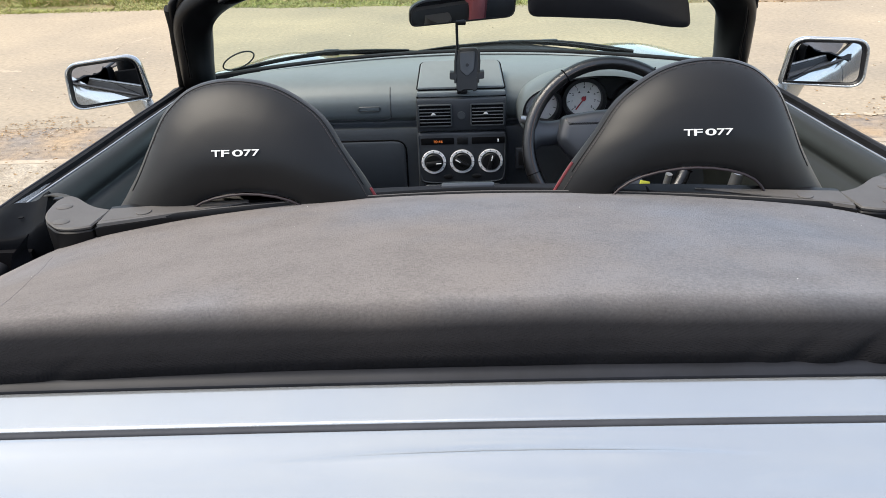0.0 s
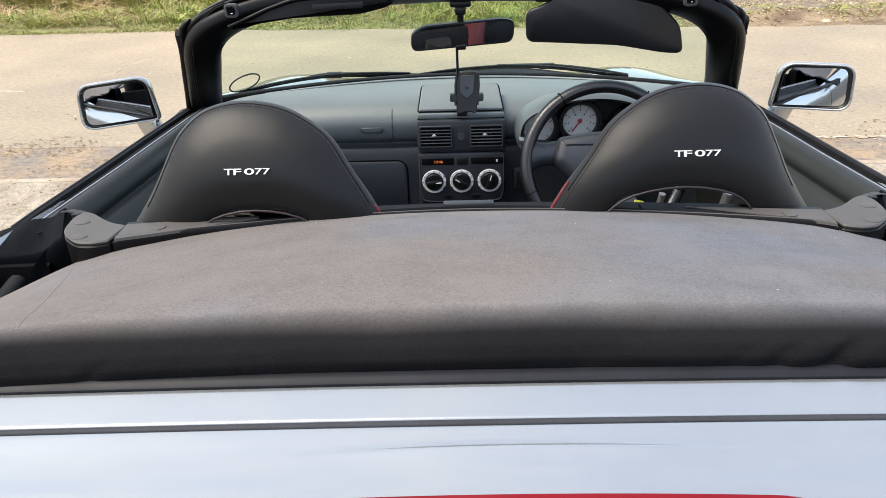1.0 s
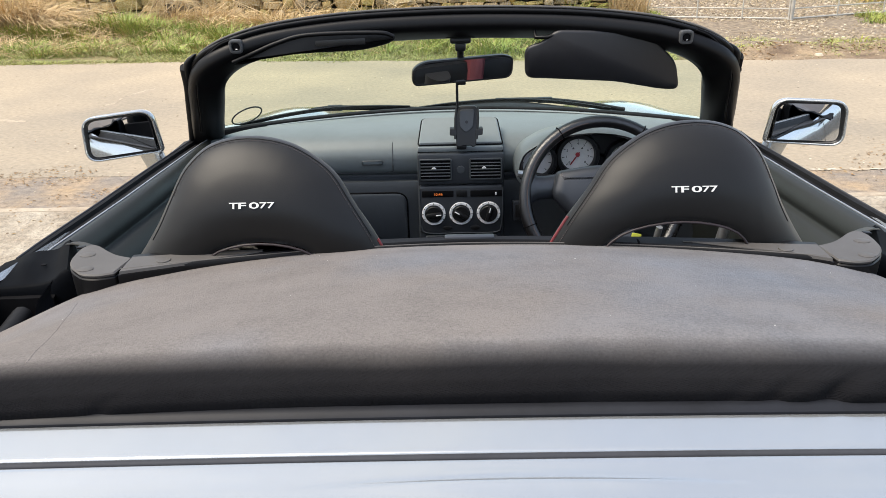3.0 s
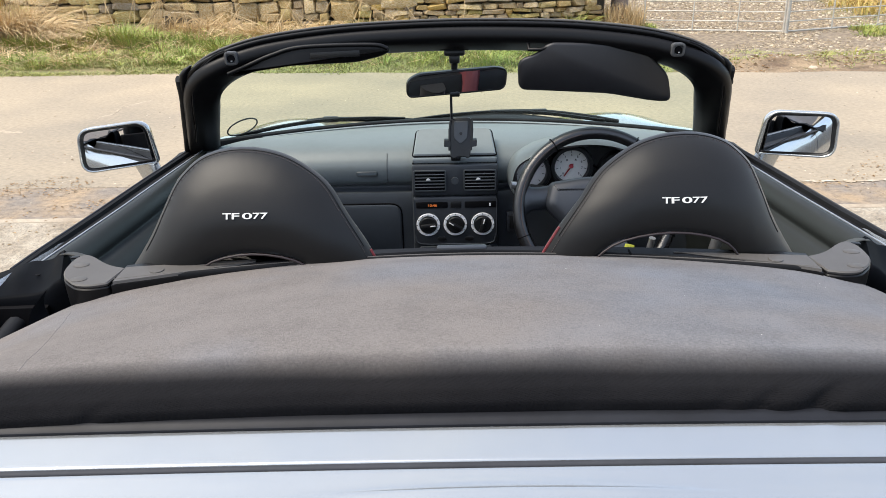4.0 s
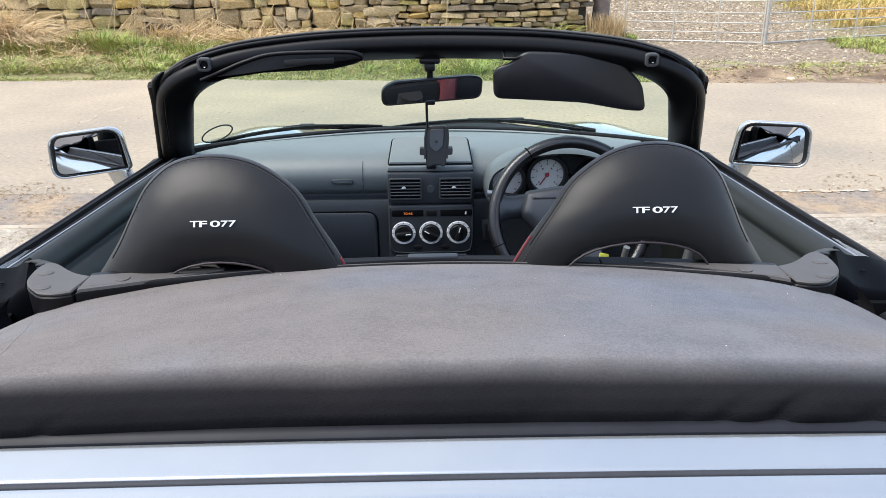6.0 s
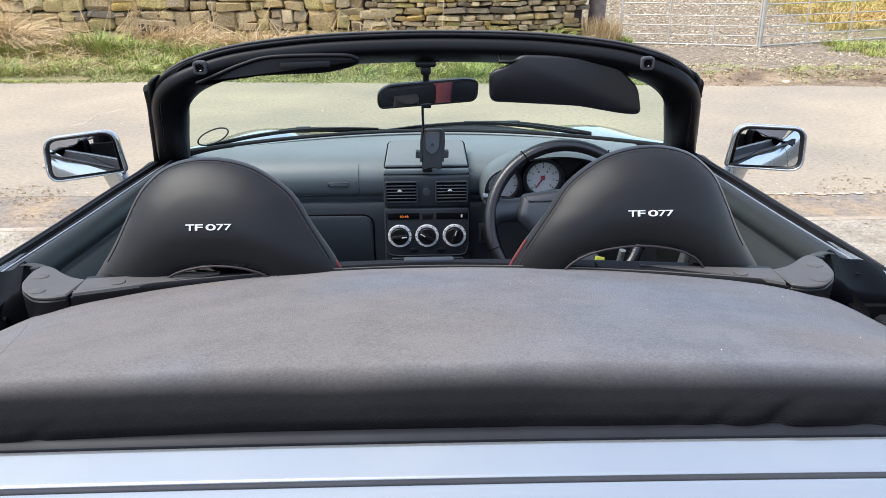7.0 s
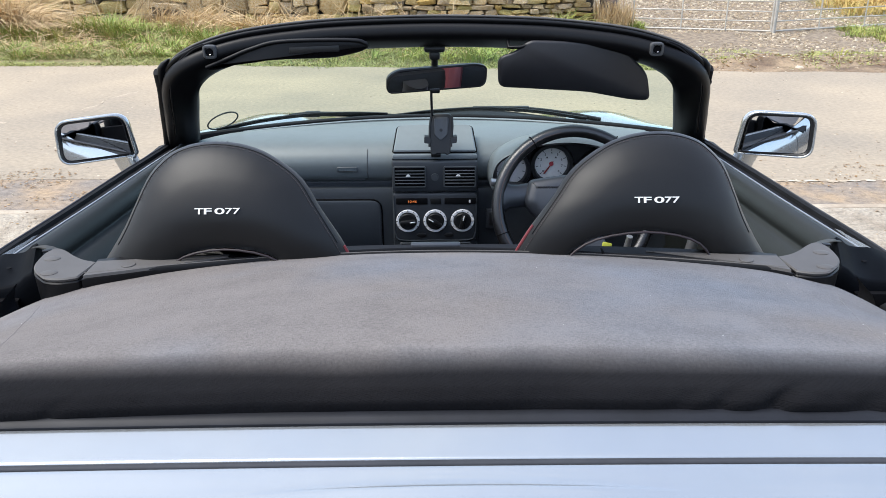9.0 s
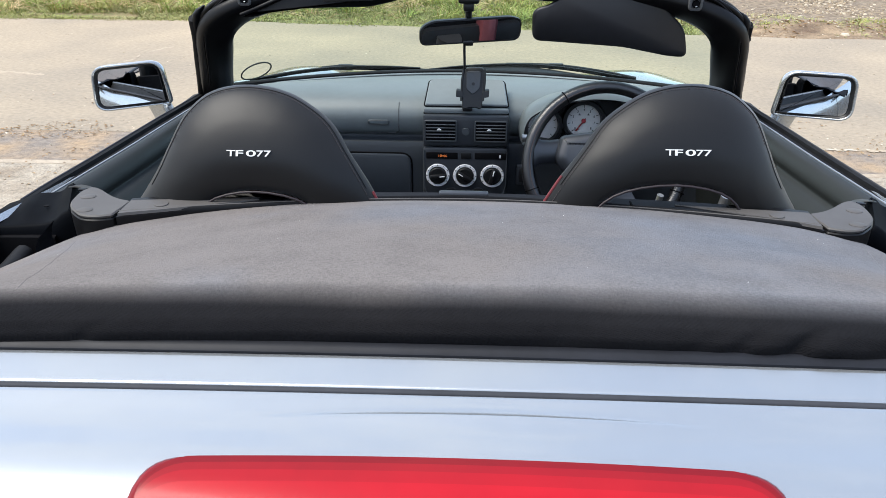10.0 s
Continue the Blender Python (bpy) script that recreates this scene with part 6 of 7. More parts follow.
    for ch, mid, wide, high in (("T", -0.0272, 0.0134, 0.0094), ("F", -0.0137, 0.0116, 0.0094), ("0", 0.0040, 0.0150, 0.0094), ("7", 0.0180, 0.0108, 0.0094), ("7", 0.0296, 0.0108, 0.0094)):
        words("letter", ch, high, base @ Matrix.Translation((mid + (0.004 if side > 0 else 0), 0.0006 if side > 0 else 0, 0)) @ Matrix.Shear("XY", 4, (0.10, 0)), THREAD, e, 0.0008, wide, "white embroidered letter")
    return e


left_seat, right_seat = build_seat(-1), build_seat(1)
left_seat.location, right_seat.location = (-SEAT_X, 0, -0.003), (SEAT_X, 0.006, 0.007)
part("warning_tag", block((0.394, 1.70, 0.738), (0.024, 0.006, 0.014), 0.003, (-20, 15, 8)), HIVIS, car, "yellow tag under the steering column")
for x0, w in ((0.434, 0.016), (0.585, 0.026)):
    part("pedal_bar", tube([(x0, 1.72, 0.66), (x0 + 0.012, 1.70, 0.76)], w * 0.5, up=(0, 1, 0)), ALU, car, "bright metal bar in the footwell")
both(lambda s: part("seat_belt_guide", tube(smooth_path([(s * 0.53, 1.20, 0.90), (s * 0.55, 1.24, 0.86), (s * 0.56, 1.26, 0.78)], 4), squircle(0.02, 0.004, 10)), TRIM, car))


# ---- loose things in the car ----
def phone_holder():
    h = thing("phone_holder", (0.01, 2.0, 0.88), "black plastic phone holder standing on the dashboard lid", "phone holder")
    c = Vector((0.010, 1.975, 0.938))
    lean = lambda u, v, d: (c.x + u + 0.05 * v, c.y + d + 0.28 * v, c.z + v)
    body = rounded([(-0.024, -0.048), (-0.012, -0.050), (-0.008, -0.046), (0.013, -0.046), (0.017, -0.050), (0.026, -0.048), (0.029, 0.02), (0.026, 0.050), (-0.024, 0.050), (-0.029, 0.02)],
                   [0.004, 0.003, 0.003, 0.003, 0.003, 0.004, 0.01, 0.012, 0.012, 0.01], 4)
    part("cradle", pillow(body, [(0.014, 0.002), (0.010, 0.0), (0.001, 0.0), (-0.001, 0.002)], lean), TRIM, h, "back of the phone cradle", 40)
    part("pad", pillow(rounded([(-0.017, 0.0), (0.0, -0.014), (0.017, 0.0), (0.019, 0.042), (-0.019, 0.042)], 0.006, 4), [(0.001, 0), (-0.003, 0), (-0.004, 0.001)], lean), CONSOLE, h)
    part("eye", disc(lean(0.0, 0.012, -0.004), (0, -1, 0.28), 0.004, 0.0008, 16), TRIM, h)
    for s in (-1, 1):
        part("side_clamp", pillow(rounded([(s * 0.024, -0.022), (s * 0.042, -0.020), (s * 0.042, -0.004), (s * 0.024, -0.006)], 0.003, 4), [(0.02, 0), (-0.002, 0), (-0.003, 0.001)], lean), TRIM, h)
        part("edge_rail", tube([lean(s * 0.0275, -0.03, 0.0), lean(s * 0.029, 0.02, 0.0), lean(s * 0.0265, 0.046, 0.0)], 0.003), TRIM, h)
    part("foot", block((-0.003, 1.988, 0.884), (0.026, 0.03, 0.012), 0.004), TRIM, h)
    part("ball_joint", disc(lean(-0.006, -0.03, 0.012), (0, 1, 0), 0.011, 0.02, 20), TRIM, h)
    part("arm", tube([(-0.012, 1.995, 0.985), (-0.013, 1.94, 1.035), (-0.013, 1.915, 1.062), (-0.006, 1.91, 1.085)], 0.0032), SEAL, h, "thin grey metal arm")
    part("arm_clip", block((-0.004, 1.902, 1.064), (0.024, 0.014, 0.010), 0.003, (20, 0, 0)), TRIM, h)


phone_holder()


def tax_disc_holder():
    """A clear round permit holder stuck low on the screen."""
    c = Vector((-0.612, 2.235, 0.9205))
    n = Vector((-0.45, 0.52, 0.73)).normalized()
    a = Vector((1, 0.25, 0.30)).normalized()
    a = (a - n * a.dot(n)).normalized()
    b = n.cross(a)
    ring = [c + a * 0.045 * math.cos(t) + b * 0.040 * math.sin(t) for t in np.linspace(0, math.tau, 40, endpoint=False)]
    h = thing("permit_holder", tuple(c), "clear round permit holder with black rim on windscreen", "permit holder")
    part("rim", tube(ring, 0.0022, up=n, closed=True), INK, h)


tax_disc_holder()


# ---- beyond the lane: verge, wall, gate ----
def wall_y(x):
    return 12.35 + 0.10 * max(0, x - 0.3) ** 2


def tuft(rnd, verts, faces, x, y, n, height, spread, width, arch, lean=(0.0, 0.0), base=None):
    """A tuft of thin blades that rise from one foot and arch over outwards; lean: the way that the whole tuft has fallen."""
    z = ground_height(x, y) if base is None else base
    for _ in range(n):
        a = rnd.uniform(0, math.tau)
        r = spread * rnd.random() ** 0.7
        px, py = x + r * math.cos(a), y + r * math.sin(a)
        d = a + rnd.gauss(0, 0.7)
        h = height * rnd.uniform(0.45, 1.1)
        bend = arch * rnd.uniform(0.3, 1.2)
        dx, dy = math.cos(d) * bend + lean[0] * rnd.uniform(0.5, 1.2), math.sin(d) * bend + lean[1] * rnd.uniform(0.5, 1.2)
        w = width * rnd.uniform(0.7, 1.3)
        sx, sy = -math.sin(d) * w, math.cos(d) * w
        far = math.hypot(dx, dy)
        k = len(verts)
        for t, q in ((0.0, 1.0), (0.4, 0.95), (0.75, 0.7)):
            cx, cy, cz = px + dx * h * t * t, py + dy * h * t * t, z - 0.015 + h * (t - 0.42 * min(1.6, far) * t * t)
            verts += [(cx - sx * q, cy - sy * q, cz), (cx + sx * q, cy + sy * q, cz + w * 0.5)]
        verts.append((px + dx * h, py + dy * h, z - 0.015 + h * (1 - 0.42 * min(1.6, far) * 1.1)))
        faces += [(k, k + 1, k + 3, k + 2), (k + 2, k + 3, k + 5, k + 4), (k + 4, k + 5, k + 6)]


def stem(verts, faces, p0, p1, w):
    """A thin straight three-sided stalk."""
    p0, p1 = Vector(p0), Vector(p1)
    t = (p1 - p0).normalized()
    side = t.cross((0, 1, 0)).normalized() * w
    front = Vector((0, -w, 0))
    k = len(verts)
    verts += [tuple(q) for q in (p0 - side, p0 + side, p0 + front, p1 - side * 0.5, p1 + side * 0.5, p1 + front * 0.5)]
    faces += [(k, k + 2, k + 5, k + 3), (k + 2, k + 1, k + 4, k + 5), (k + 1, k, k + 3, k + 4)]


def stuff(ob, label, category):
    return tagged(ob, label, category, kind="stuff")


def grass_verge():
    rnd = random.Random(11)
    v, f = [], []
    for _ in range(9000):     # mown-short turf beside the lane, thinning at its edge
        x = rnd.uniform(-9.5, 2.5)
        s = rnd.random() ** 1.3
        y = road_far(x) - 0.08 + 1.0 * s + 0.10 * noise.noise((x * 1.9, 3, 0))
        if noise.noise((x * 1.6, y * 2.2, 7)) < -0.42 + 0.2 * (s < 0.06):
            continue
        tuft(rnd, v, f, x, y, rnd.randint(4, 7), 0.05 + 0.05 * s, 0.05, 0.0035, 1.0)
    for _ in range(5200):     # thin olive grass over the whole bank
        x = rnd.uniform(-9.5, 2.6)
        y = road_far(x) + 0.5 + (wall_y(x) - road_far(x) - 0.6) * rnd.random()
        if noise.noise((x * 1.2, y * 1.4, 17)) < -0.25:
            continue
        tuft(rnd, v, f, x, y, 5, rnd.uniform(0.07, 0.17), 0.07, 0.0035, 1.2)
    for _ in range(3000):     # ragged olive growth on the bank by the gateway
        x, y = rnd.uniform(2.5, 9.5), rnd.gauss(9.65, 0.5)
        if y < road_far(x) + 0.12 or noise.noise((x * 1.3, y * 1.7, 12)) < 0.02 + 0.10 * abs(y - 9.7):
            continue
        tuft(rnd, v, f, x, y, rnd.randint(2, 6), rnd.uniform(0.025, 0.08), 0.08, 0.0045, 1.4)
    stuff(raw("short_turf", v, f, TURF), "short olive-green turf along the lane edge", "grass")
    v, f = [], []
    for _ in range(900):      # lush green tufts in drifts
        x = rnd.uniform(-9.5, 2.6)
        y = road_far(x) + 0.45 + (wall_y(x) - road_far(x) - 0.75) * rnd.random() ** 1.1
        k = noise.noise((x * 0.75, y * 0.9, 7)) + 0.6 * noise.noise((x * 2.3, y * 2.3, 4))
        if k < -0.10:
            continue
        size = rnd.choice((0.5, 0.7, 0.9, 1.2)) * (0.8 + 0.8 * max(0, k))
        tuft(rnd, v, f, x, y, rnd.randint(26, 60), 0.24 * size, 0.13 * size, 0.0042, 0.95)
    for x, y, size in ((-4.55, 11.35, 1.5), (-4.25, 11.2, 1.3), (-4.85, 11.5, 1.2), (-3.7, 11.4, 1.0), (-5.9, 11.3, 1.1), (-5.55, 11.2, 0.9), (-1.2, 11.5, 1.1), (0.3, 11.7, 1.0)):
        for _ in range(5):
            tuft(rnd, v, f, x + rnd.gauss(0, 0.16), y + rnd.gauss(0, 0.12), 70, 0.28 * size, 0.13 * size, 0.0045, 0.9)
    for _ in range(1500):     # tufts on the bank by the gateway
        x, y = rnd.uniform(2.4, 9), rnd.uniform(8.95, 10.7)
        k = noise.noise((x * 1.1, y * 1.3, 2))
        if k < 0.36 + 0.12 * abs(y - 9.7):
            continue
        tuft(rnd, v, f, x, y, 14, rnd.uniform(0.06, 0.12), 0.07, 0.004, 1.1)
    for _ in range(700):
        x, y = rnd.uniform(5.9, 11), rnd.uniform(10.9, 12.6)
        if x < 6.1 + 0.5 * noise.noise((x, y * 2, 5)):
            continue
        tuft(rnd, v, f, x, y, 16, rnd.uniform(0.08, 0.16), 0.10, 0.0045, 0.9)
    for _ in range(60):       # green leaves at the foot of the gate post
        tuft(rnd, v, f, rnd.uniform(2.95, 3.15), rnd.uniform(12.5, 12.9), 8, 0.20, 0.08, 0.006, 0.8)
    stuff(raw("grass", v, f, GRASS), "green verge grass growing below the stone wall", "grass")
    v, f = [], []
    for cx, dy, n, hh, fall in ((-6.5, 0.5, 26, 0.95, 0.5), (-6.05, 0.6, 30, 0.85, 0.8), (-5.75, 0.75, 16, 0.6, 1.0), (-4.0, 0.45, 8, 0.5, 0.4), (-3.4, 0.5, 12, 0.5, -0.3), (-2.4, 0.4, 9, 0.45, 0.5), (-0.9, 0.4, 7, 0.4, 0.2), (-5.0, 0.85, 7, 0.40, 0.6), (-3.3, 0.75, 14, 0.50, 0.5), (-2.6, 0.8, 10, 0.45, -0.4), (-1.7, 0.7, 9, 0.42, 0.4), (-7.2, 0.9, 14, 0.6, 0.5), (0.3, 0.7, 7, 0.38, 0.3)):     # the pale heaped tussocks
        for _ in range(n):
            x = cx + rnd.gauss(0, 0.16)
            tuft(rnd, v, f, x, wall_y(x) - dy + rnd.gauss(0, 0.14), 30, hh * rnd.uniform(0.6, 1.1), 0.12, 0.0045, 0.8, (fall, -0.55))
    for _ in range(3800):     # flattened thatch between the clumps, thickest by the wall
        x = rnd.uniform(-9.5, 2.6)
        s = rnd.random() ** 0.6
        y = road_far(x) + 0.25 + (wall_y(x) - road_far(x) - 0.35) * s
        if noise.noise((x * 0.75, y * 0.9, 7)) > 0.05 + 0.25 * s:
            continue
        z = ground_height(x, y) + rnd.uniform(0.01, 0.04 + 0.13 * s)
        a, ln = rnd.uniform(0, math.tau), rnd.uniform(0.05, 0.20)
        dx, dy, dz = ln * math.cos(a), ln * math.sin(a), rnd.uniform(-0.06, 0.08)
        stem(v, f, (x - dx, y - dy, z - dz), (x + dx, y + dy, z + dz), rnd.choice((0.002, 0.003, 0.0045)))
    for _ in range(420):
        x = rnd.uniform(-9.5, 2.6)
        y = road_far(x) + 0.4 + (wall_y(x) - road_far(x) - 0.5) * rnd.random() ** 0.7
        tuft(rnd, v, f, x, y, 12, 0.22, 0.12, 0.0035, 1.4)
    for _ in range(150):      # by the gate post
        x, y = rnd.uniform(2.5, 3.0), rnd.uniform(12.5, 13.1)
        tuft(rnd, v, f, x, y, 7, 0.5, 0.10, 0.004, 0.35)
    stuff(raw("dry_grass", v, f, STRAW), "dry straw-coloured grass and dead stalks by the wall", "grass")
    v, f = [], []
    for _ in range(6000):    # rough pasture behind the gate
        x, y = rnd.uniform(3, 22), rnd.uniform(14.2, 34)
        if x < 7.0 + 0.22 * (y - 14) + noise.noise((x, y, 0)) and y < 21.0:
            continue
        tuft(rnd, v, f, x, y, 12, 0.36, 0.24, 0.006, 1.2)
    stuff(raw("pasture", v, f, PASTURE), "ochre and green rough pasture behind the gate", "grass")
    v, f = [], []
    for x, top, n in ((-4.1, 0.58, 16), (-3.75, 0.46, 13), (-6.15, 0.85, 9), (-3.1, 0.35, 9), (-2.3, 0.42, 8), (-5.2, 0.5, 6), (-1.2, 0.5, 6)):     # broken stalks propped together
        y = wall_y(x) - 0.45
        apex = Vector((x, y, ground_height(x, y) + top))
        for _ in range(n):
            d = rnd.gauss(0, 0.45)
            foot = Vector((x + d, y + rnd.uniform(-0.35, 0.2), ground_height(x, y) + rnd.uniform(-0.02, 0.1)))
            tip = apex + (apex - foot) * rnd.uniform(-0.15, 0.35) + Vector((rnd.gauss(0, 0.05), 0, rnd.gauss(0, 0.03)))
            stem(v, f, foot, tip, rnd.choice((0.004, 0.005, 0.008)))
    for _ in range(46):       # single stalks leaning on the wall
        x = rnd.choice((rnd.uniform(-7.2, -5.4), rnd.uniform(-5.4, -3.2), rnd.uniform(-4.9, 0.6)))
        y = wall_y(x) - rnd.uniform(0.15, 0.7)
        a, ln = rnd.gauss(0.15, 0.45), rnd.uniform(0.5, 1.2)
        z = ground_height(x, y)
        stem(v, f, (x, y, z), (x + ln * math.sin(a), y + 0.1, z + ln * math.cos(a) * 0.85), rnd.choice((0.004, 0.005, 0.007)))
    stuff(raw("dead_stems", v, f, STRAW), "long pale dead stems leaning on the wall", "plant")


grass_verge()


def pebble(rnd, v, f, x, y, z, r, flat=1.0):
    """A small rough stone of nine corners, bedded in the ground."""
    k = len(v)
    turn = rnd.uniform(0, math.tau)
    for i in range(5):
        a = turn + i * math.tau / 5
        q = r * rnd.uniform(0.75, 1.25)
        v.append((x + q * math.cos(a), y + q * math.sin(a), z - 0.2 * r))
        v.append((x + 0.72 * q * math.cos(a), y + 0.72 * q * math.sin(a), z + r * flat * rnd.uniform(0.45, 0.75)))
    for i in range(5):
        a, b = k + 2 * i, k + 2 * ((i + 1) % 5)
        f.append((a, b, b + 1, a + 1))
    f.append(tuple(k + 2 * i + 1 for i in range(5)))


def gravel():
    rnd = random.Random(4)
    v, f = [], []
    n = 0
    while n < 19000:
        y = 9.3 + 12.0 * rnd.random() ** 1.1
        x = rnd.uniform(2.6, 7.4 + 0.2 * max(0, y - 13))
        if y < 12.2 and noise.noise((x * 0.9, y * 1.4, 31)) < (0.30 if y < 10.3 else 0.02):
            continue
        pebble(rnd, v, f, x, y, ground_height(x, y), rnd.choice((0.006, 0.008, 0.010, 0.013, 0.017, 0.024)) * (1 + 0.05 * max(0, y - 11)))
        n += 1
    for k in range(1300):
        x, y = rnd.uniform(2.6, 9), rnd.uniform(8.75, 11.6)
        pebble(rnd, v, f, x, y, ground_height(x, y), rnd.choice((0.02, 0.03, 0.045)) if k < 110 else rnd.choice((0.008, 0.012, 0.018)), 0.6)
    for x, y, r in ((4.9, 9.72, 0.11), (5.9, 9.55, 0.10), (4.35, 11.3, 0.07), (6.4, 9.9, 0.07), (5.4, 10.5, 0.05), (5.55, 9.35, 0.12), (6.05, 9.30, 0.09)):     # flat pale slabs on the bank
        pebble(rnd, v, f, x, y, ground_height(x, y), r, 0.3)
    stuff(raw("gravel", v, f, PEBBLE), "pale loose gravel on the track through the gate", "gravel")
    v, f = [], []
    for _ in range(1600):
        x = rnd.choice((-1, 1)) * rnd.uniform(1.0, 4.2)
        y = rnd.uniform(0.8, 4.1)
        pebble(rnd, v, f, x, y, 0.004, rnd.choice((0.003, 0.004, 0.006, 0.009)), 0.6)
    for _ in range(2600):     # crumbled debris along the lane's edge
        x = rnd.choice((-1, 1)) * rnd.uniform(0.9, 4.6)
        y = rnd.gauss(4.70, 0.20)
        if noise.noise((x * 2.1, y * 3.0, 8)) < -0.05:
            continue
        pebble(rnd, v, f, x, y, -0.001, rnd.choice((0.003, 0.004, 0.006, 0.008)), 0.6)
    for _ in range(2600):     # pale chips pressed into the lane
        x, y = rnd.uniform(-7, 7), rnd.uniform(4.8, 9.2)
        if noise.noise((x * 0.7, y * 1.1, 21)) < -0.1:
            continue
        pebble(rnd, v, f, x, y, -0.001, rnd.choice((0.004, 0.005, 0.007, 0.010)), 0.45)
    stuff(raw("loose_grit", v, f, PEBBLE), "loose grit scattered over the worn concrete", "gravel")
    v, f = [], []
    for _ in range(5200):     # leaf litter blown along the lane's edge
        x = rnd.choice((-1, -1, 1)) * rnd.uniform(0.9, 5.0)
        y = rnd.gauss(4.80, 0.34)
        if noise.noise((x * 1.5, y * 2.2, 14)) < 0.0:
            continue
        r, a, z = rnd.choice((0.006, 0.009, 0.013)), rnd.uniform(0, math.tau), 0.002 + rnd.uniform(0, 0.004)
        c, q = math.cos(a) * r, math.sin(a) * r
        k = len(v)
        v += [(x + c, y + q, z), (x - 0.5 * q, y + 0.5 * c, z + 0.35 * r), (x - c, y - q, z + 0.1 * r), (x + 0.5 * q, y - 0.5 * c, z + 0.3 * r)]
        f += [(k, k + 1, k + 2), (k, k + 2, k + 3)]
    for _ in range(2600):     # straw and leaves caught on the bank
        x, y = rnd.uniform(2.5, 9.5), rnd.gauss(9.3, 0.45)
        if y < road_far(x) - 0.1 or noise.noise((x * 1.7, y * 2.2, 19)) < -0.05:
            continue
        r, a, z = rnd.choice((0.010, 0.016, 0.028)), rnd.uniform(0, math.tau), ground_height(x, y) + 0.006
        c, q = math.cos(a) * r, math.sin(a) * r
        k = len(v)
        v += [(x + c, y + q, z), (x - 0.35 * q, y + 0.35 * c, z + 0.35 * r), (x - c, y - q, z + 0.1 * r), (x + 0.35 * q, y - 0.35 * c, z + 0.3 * r)]
        f += [(k, k + 1, k + 2), (k, k + 2, k + 3)]
    stuff(raw("leaf_litter", v, f, LITTER), "brown dead leaves blown along the lane edge", "leaves")


gravel()


def crack(name, pts, width, label):
    """A ragged seam of pale sand in the lane's surface."""
    rnd = random.Random(len(pts))
    rows = []
    for i, p in enumerate(smooth_path([(x, y, 0.0) for x, y in pts], 12)):
        w = width * rnd.uniform(0.3, 1.2)
        dx, dy = 0.02 * noise.noise((i * 0.7, 1, 0)), 0.035 * noise.noise((i * 0.6, 7, 0))
        rows.append([(p.x + dx, p.y + dy - w, 0.0), (p.x + dx, p.y + dy - 0.3 * w, 0.002), (p.x + dx, p.y + dy + 0.3 * w, 0.002), (p.x + dx, p.y + dy + w, 0.0)])
    tagged(part(name, loft(rows, False, False), SAND, smooth=30), label, "road crack", kind="structure")


crack("road_crack", [(-3.1, 6.95), (-3.02, 7.15), (-3.06, 7.35), (-2.98, 7.6), (-2.9, 7.75)], 0.05, "ragged sandy crack across the lane surface")
crack("road_crack", [(-4.4, 6.45), (-3.9, 6.5), (-3.5, 6.4)], 0.03, "short sandy crack in the lane surface")


def gate_leaf(name, a, b, zb, stays, label):
    """A tubular steel field gate from a to b (plan points), bottom rail at zb."""
    a, b = Vector((*a, 0)), Vector((*b, 0))
    mid = (a + b) / 2
    g = thing(name, (mid.x, mid.y, 0.0), label, "gate", "field gates")
    along = b - a
    for k, dz in enumerate((0, 0.14, 0.28, 0.425, 0.60, 0.80, 1.05)):
        z = zb + dz
        part("rail", tube([a + Vector((0, 0, z)), b + Vector((0, 0, z))], 0.0135 if k in (0, 6) else 0.009), GALV, g)
    for t in (0.0, *stays, 1.0):
        p = a + along * t
        part("upright", tube([p + Vector((0, -0.012, zb - 0.02)), p + Vector((0, -0.012, zb + 1.07))], 0.0155 if t in (0.0, 1.0) else 0.0105, up=(0, 1, 0)), GALV, g)
    return g


gate_leaf("metal_gate", (3.08, 12.85), (5.006, 12.20), 0.035, (0.36, 0.68), "galvanised tubular steel field gate, closed")
gate_leaf("metal_gate", (5.064, 12.20), (8.7, 13.65), 0.035, (0.22, 0.46, 0.72), "galvanised tubular steel field gate, closed")
post = thing("gate_post", (5.035, 12.17, 0), "galvanised steel post between two field gates", "post")
part("shaft", tube([(5.035, 12.17, -0.2), (5.035, 12.17, 1.3)], squircle(0.019, 0.019, 14), up=(0, 1, 0)), GALV, post)
wood_post = thing("wooden_post", (2.72, 13.0, 0), "weathered brown wooden post at the wall's end", "post")
rows = []
for z in np.linspace(-0.1, 1.5, 9):
    rows.append([(2.72 + (0.135 + 0.02 * noise.noise((q * 1.5, z * 2, 0))) * math.cos(q), 13.0 + 0.12 * math.sin(q), z) for q in np.linspace(0, math.tau, 16, endpoint=False)])
part("shaft", loft(rows), WOOD, wood_post)


# -- dry-stone wall --
def stone_meshes(n, rnd):
    """A handful of rough chamfered stones of unit size."""
    out = []
    for k in range(n):
        bm = bmesh.new()
        bmesh.ops.create_cube(bm, size=1)
        bmesh.ops.bevel(bm, geom=bm.edges[:], offset=0.15, segments=1, affect="EDGES")
        for v in bm.verts:
            v.co += Vector((rnd.uniform(-0.10, 0.10), rnd.uniform(-0.12, 0.12), rnd.uniform(-0.10, 0.10)))
        me = bpy.data.meshes.new("stone")
        bm.to_mesh(me)
        bm.free()
        me.materials.append(STONE)
        me.polygons.foreach_set("use_smooth", [True] * len(me.polygons))
        me.set_sharp_from_angle(angle=radians(38))
        out.append(me)
    return out


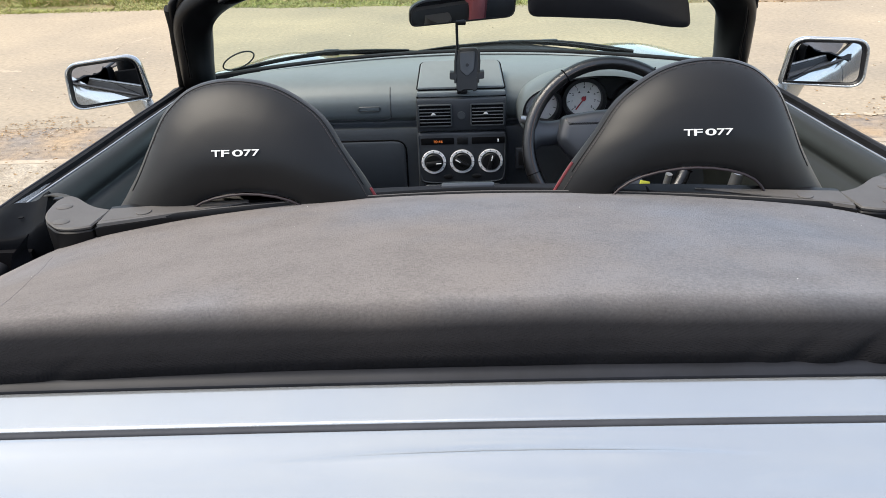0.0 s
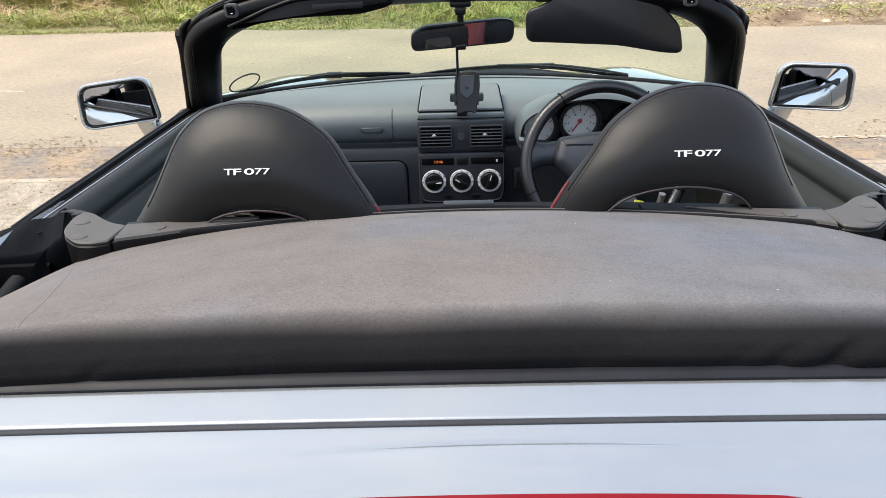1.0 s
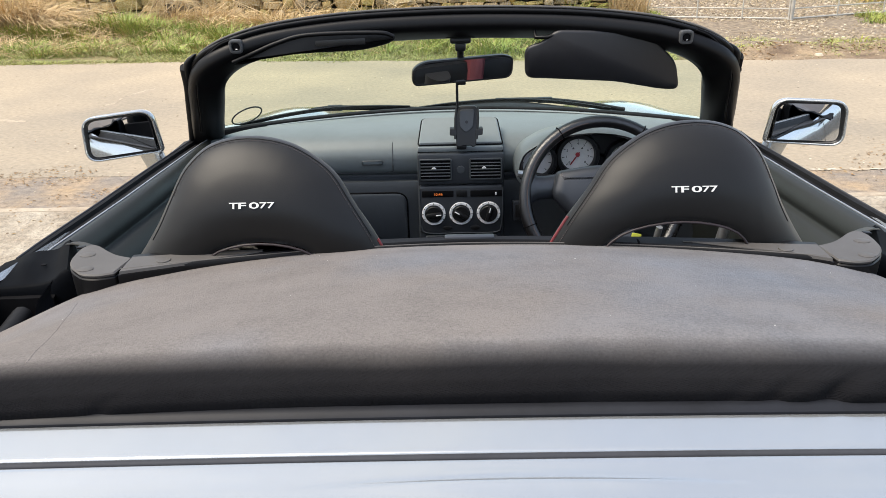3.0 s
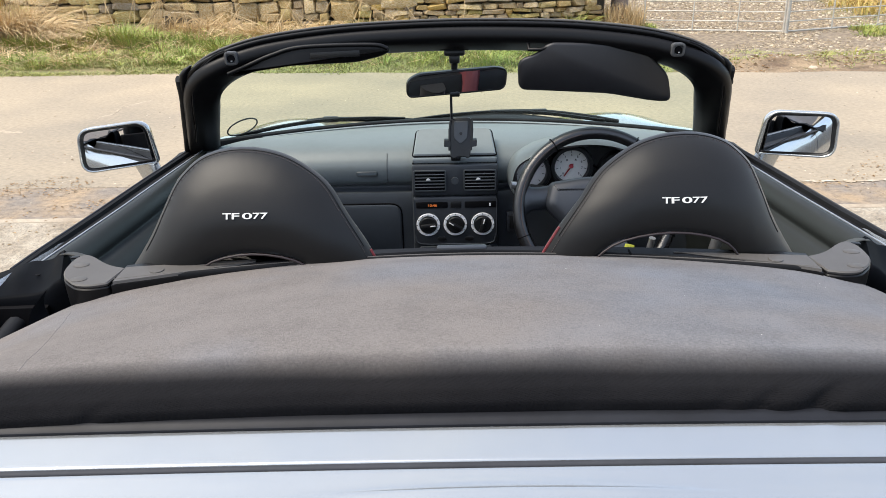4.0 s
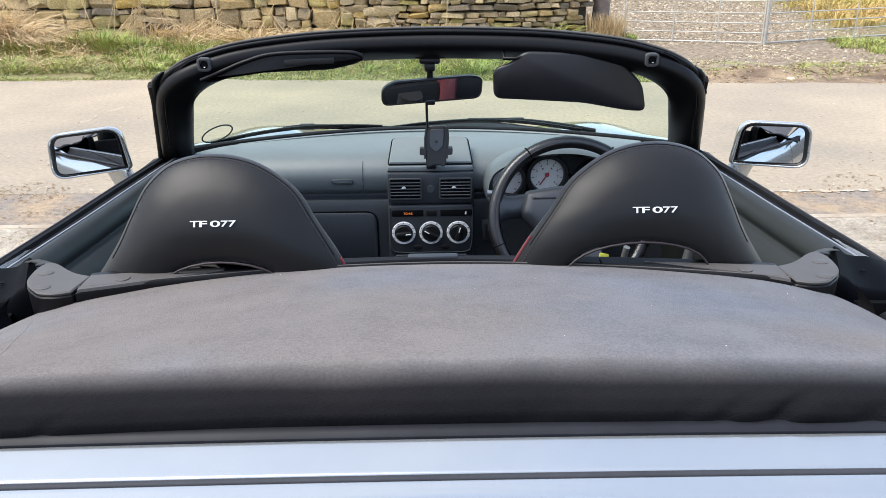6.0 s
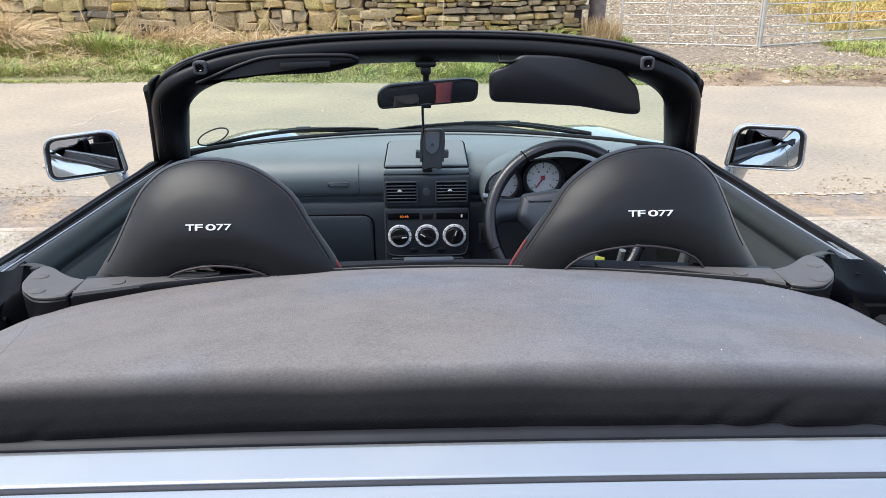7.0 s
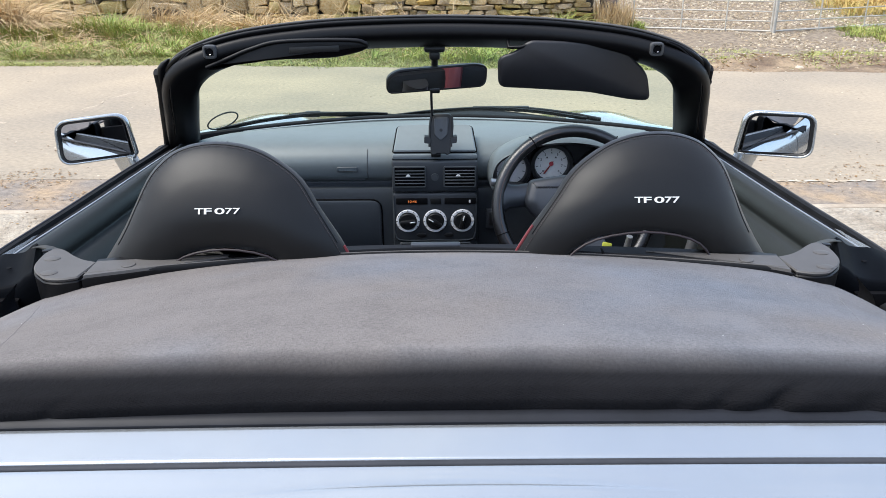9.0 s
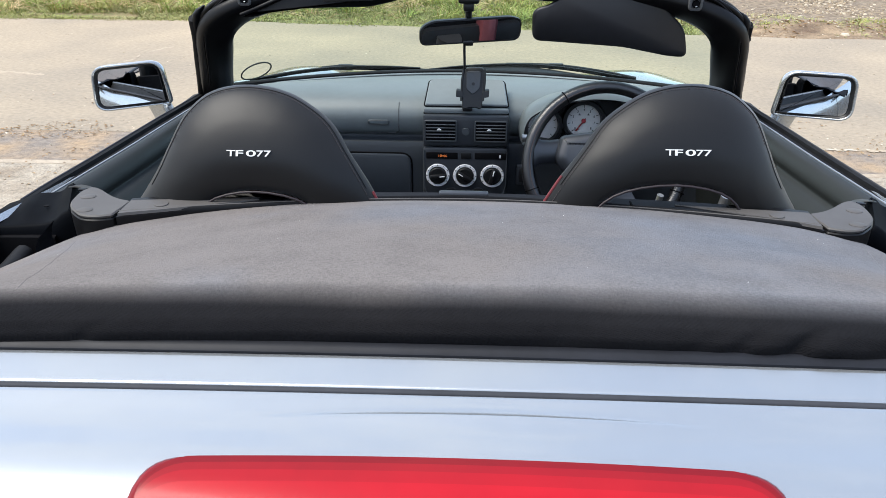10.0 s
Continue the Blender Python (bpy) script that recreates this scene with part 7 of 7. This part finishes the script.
def stone_wall():
    rnd = random.Random(21)
    kinds = stone_meshes(28, rnd)
    core = []
    for x in np.linspace(-14, 2.46, 60):
        y = wall_y(x) + 0.06
        core.append([(x, y, -0.2), (x, y, 1.42), (x, y + 0.45, 1.42), (x, y + 0.45, -0.2)])
    wall = tagged(part("wall_roadside", loft(core), EARTH_CORE, smooth=30), "dry-stone field wall of weathered brown sandstone", "wall", kind="structure")
    places = []

    def run(x0, x1, hmin, hmax, wmin, wmax):
        z = 0.0
        while z < 1.45:
            h = rnd.uniform(hmin, hmax)
            x = x0 - rnd.uniform(0, wmax)
            while x < x1:
                w = rnd.uniform(wmin, wmax) * (0.75 + 0.5 * h / hmax)
                hh = h * rnd.uniform(0.74, 1.05)
                if rnd.random() < 0.14 and h > 0.11:     # two thin stones in place of one
                    places.append((x + w / 2, z + h * 0.25, w, h * 0.47))
                    places.append((x + w / 2, z + h * 0.74, w, h * 0.47))
                else:
                    places.append((x + w / 2, z + h / 2 + rnd.uniform(-0.008, 0.008), w, hh))
                x += w + rnd.uniform(0.004, 0.016)
            z += h + rnd.uniform(0.002, 0.01)
    def rubble(x0, x1):
        """Uneven blocks: bands broken into single stones, stacks and pairs."""
        z = 0.0
        while z < 1.45:
            band = rnd.uniform(0.27, 0.35)
            x = x0 - rnd.uniform(0, 0.3)
            while x < x1:
                w, lift, pick = rnd.uniform(0.20, 0.50), rnd.uniform(-0.022, 0.022), rnd.random()
                if pick < 0.24:
                    cuts = [0, 1]
                elif pick < 0.74:
                    cuts = [0, rnd.uniform(0.36, 0.64), 1]
                else:
                    cuts = [0, rnd.uniform(0.25, 0.4), rnd.uniform(0.58, 0.75), 1]
                for a, b in zip(cuts, cuts[1:]):
                    h = (b - a) * band
                    s = rnd.uniform(0.35, 0.65) if w > 0.30 and h < 0.2 and rnd.random() < 0.6 else 1
                    for u, v in ((0, s), (s, 1)) if s < 1 else ((0, 1),):
                        places.append((x + w * (u + v) / 2, z + lift + (a + b) / 2 * band, w * (v - u) - 0.006, h * rnd.uniform(0.93, 1.03)))
                x += w + rnd.uniform(0.002, 0.012)
            z += band + rnd.uniform(0.0, 0.008)
    rubble(-8.2, -0.9)
    run(-0.75, 2.62, 0.055, 0.11, 0.09, 0.30)
    run(-14, -8.3, 0.13, 0.24, 0.25, 0.6)
    near = [p for p in places if -7.6 < p[0] and p[1] < 0.86]
    near.sort(key=lambda p: p[1])
    single = set(near[:300])
    verts, faces = [], []
    for x, z, w, h in places:
        if x + w / 2 > 2.55:
            continue
        me = rnd.choice(kinds)
        turn = math.atan2(wall_y(x + 0.1) - wall_y(x - 0.1), 0.2)
        m = Matrix.Translation((x, wall_y(x) + rnd.uniform(-0.02, 0.025), z)) @ pose(0, 0, 0, rnd.uniform(-5, 5), rnd.uniform(-6, 6), math.degrees(turn)) @ Matrix.Diagonal((w * 1.03, 0.22, h * 1.03, 1))
        if (x, z, w, h) in single:
            ob = new("stone", me)
            ob.parent = wall
            ob.matrix_basis = m
        else:
            k = len(verts)
            verts += [tuple(m @ v.co) for v in me.vertices]
            faces += [tuple(k + i for i in p.vertices) for p in me.polygons]
    ob = raw("upper_stones", verts, faces, STONE_REST, wall, "upper courses of weathered sandstone", 38)
    ob["kind"] = "stuff"


stone_wall()
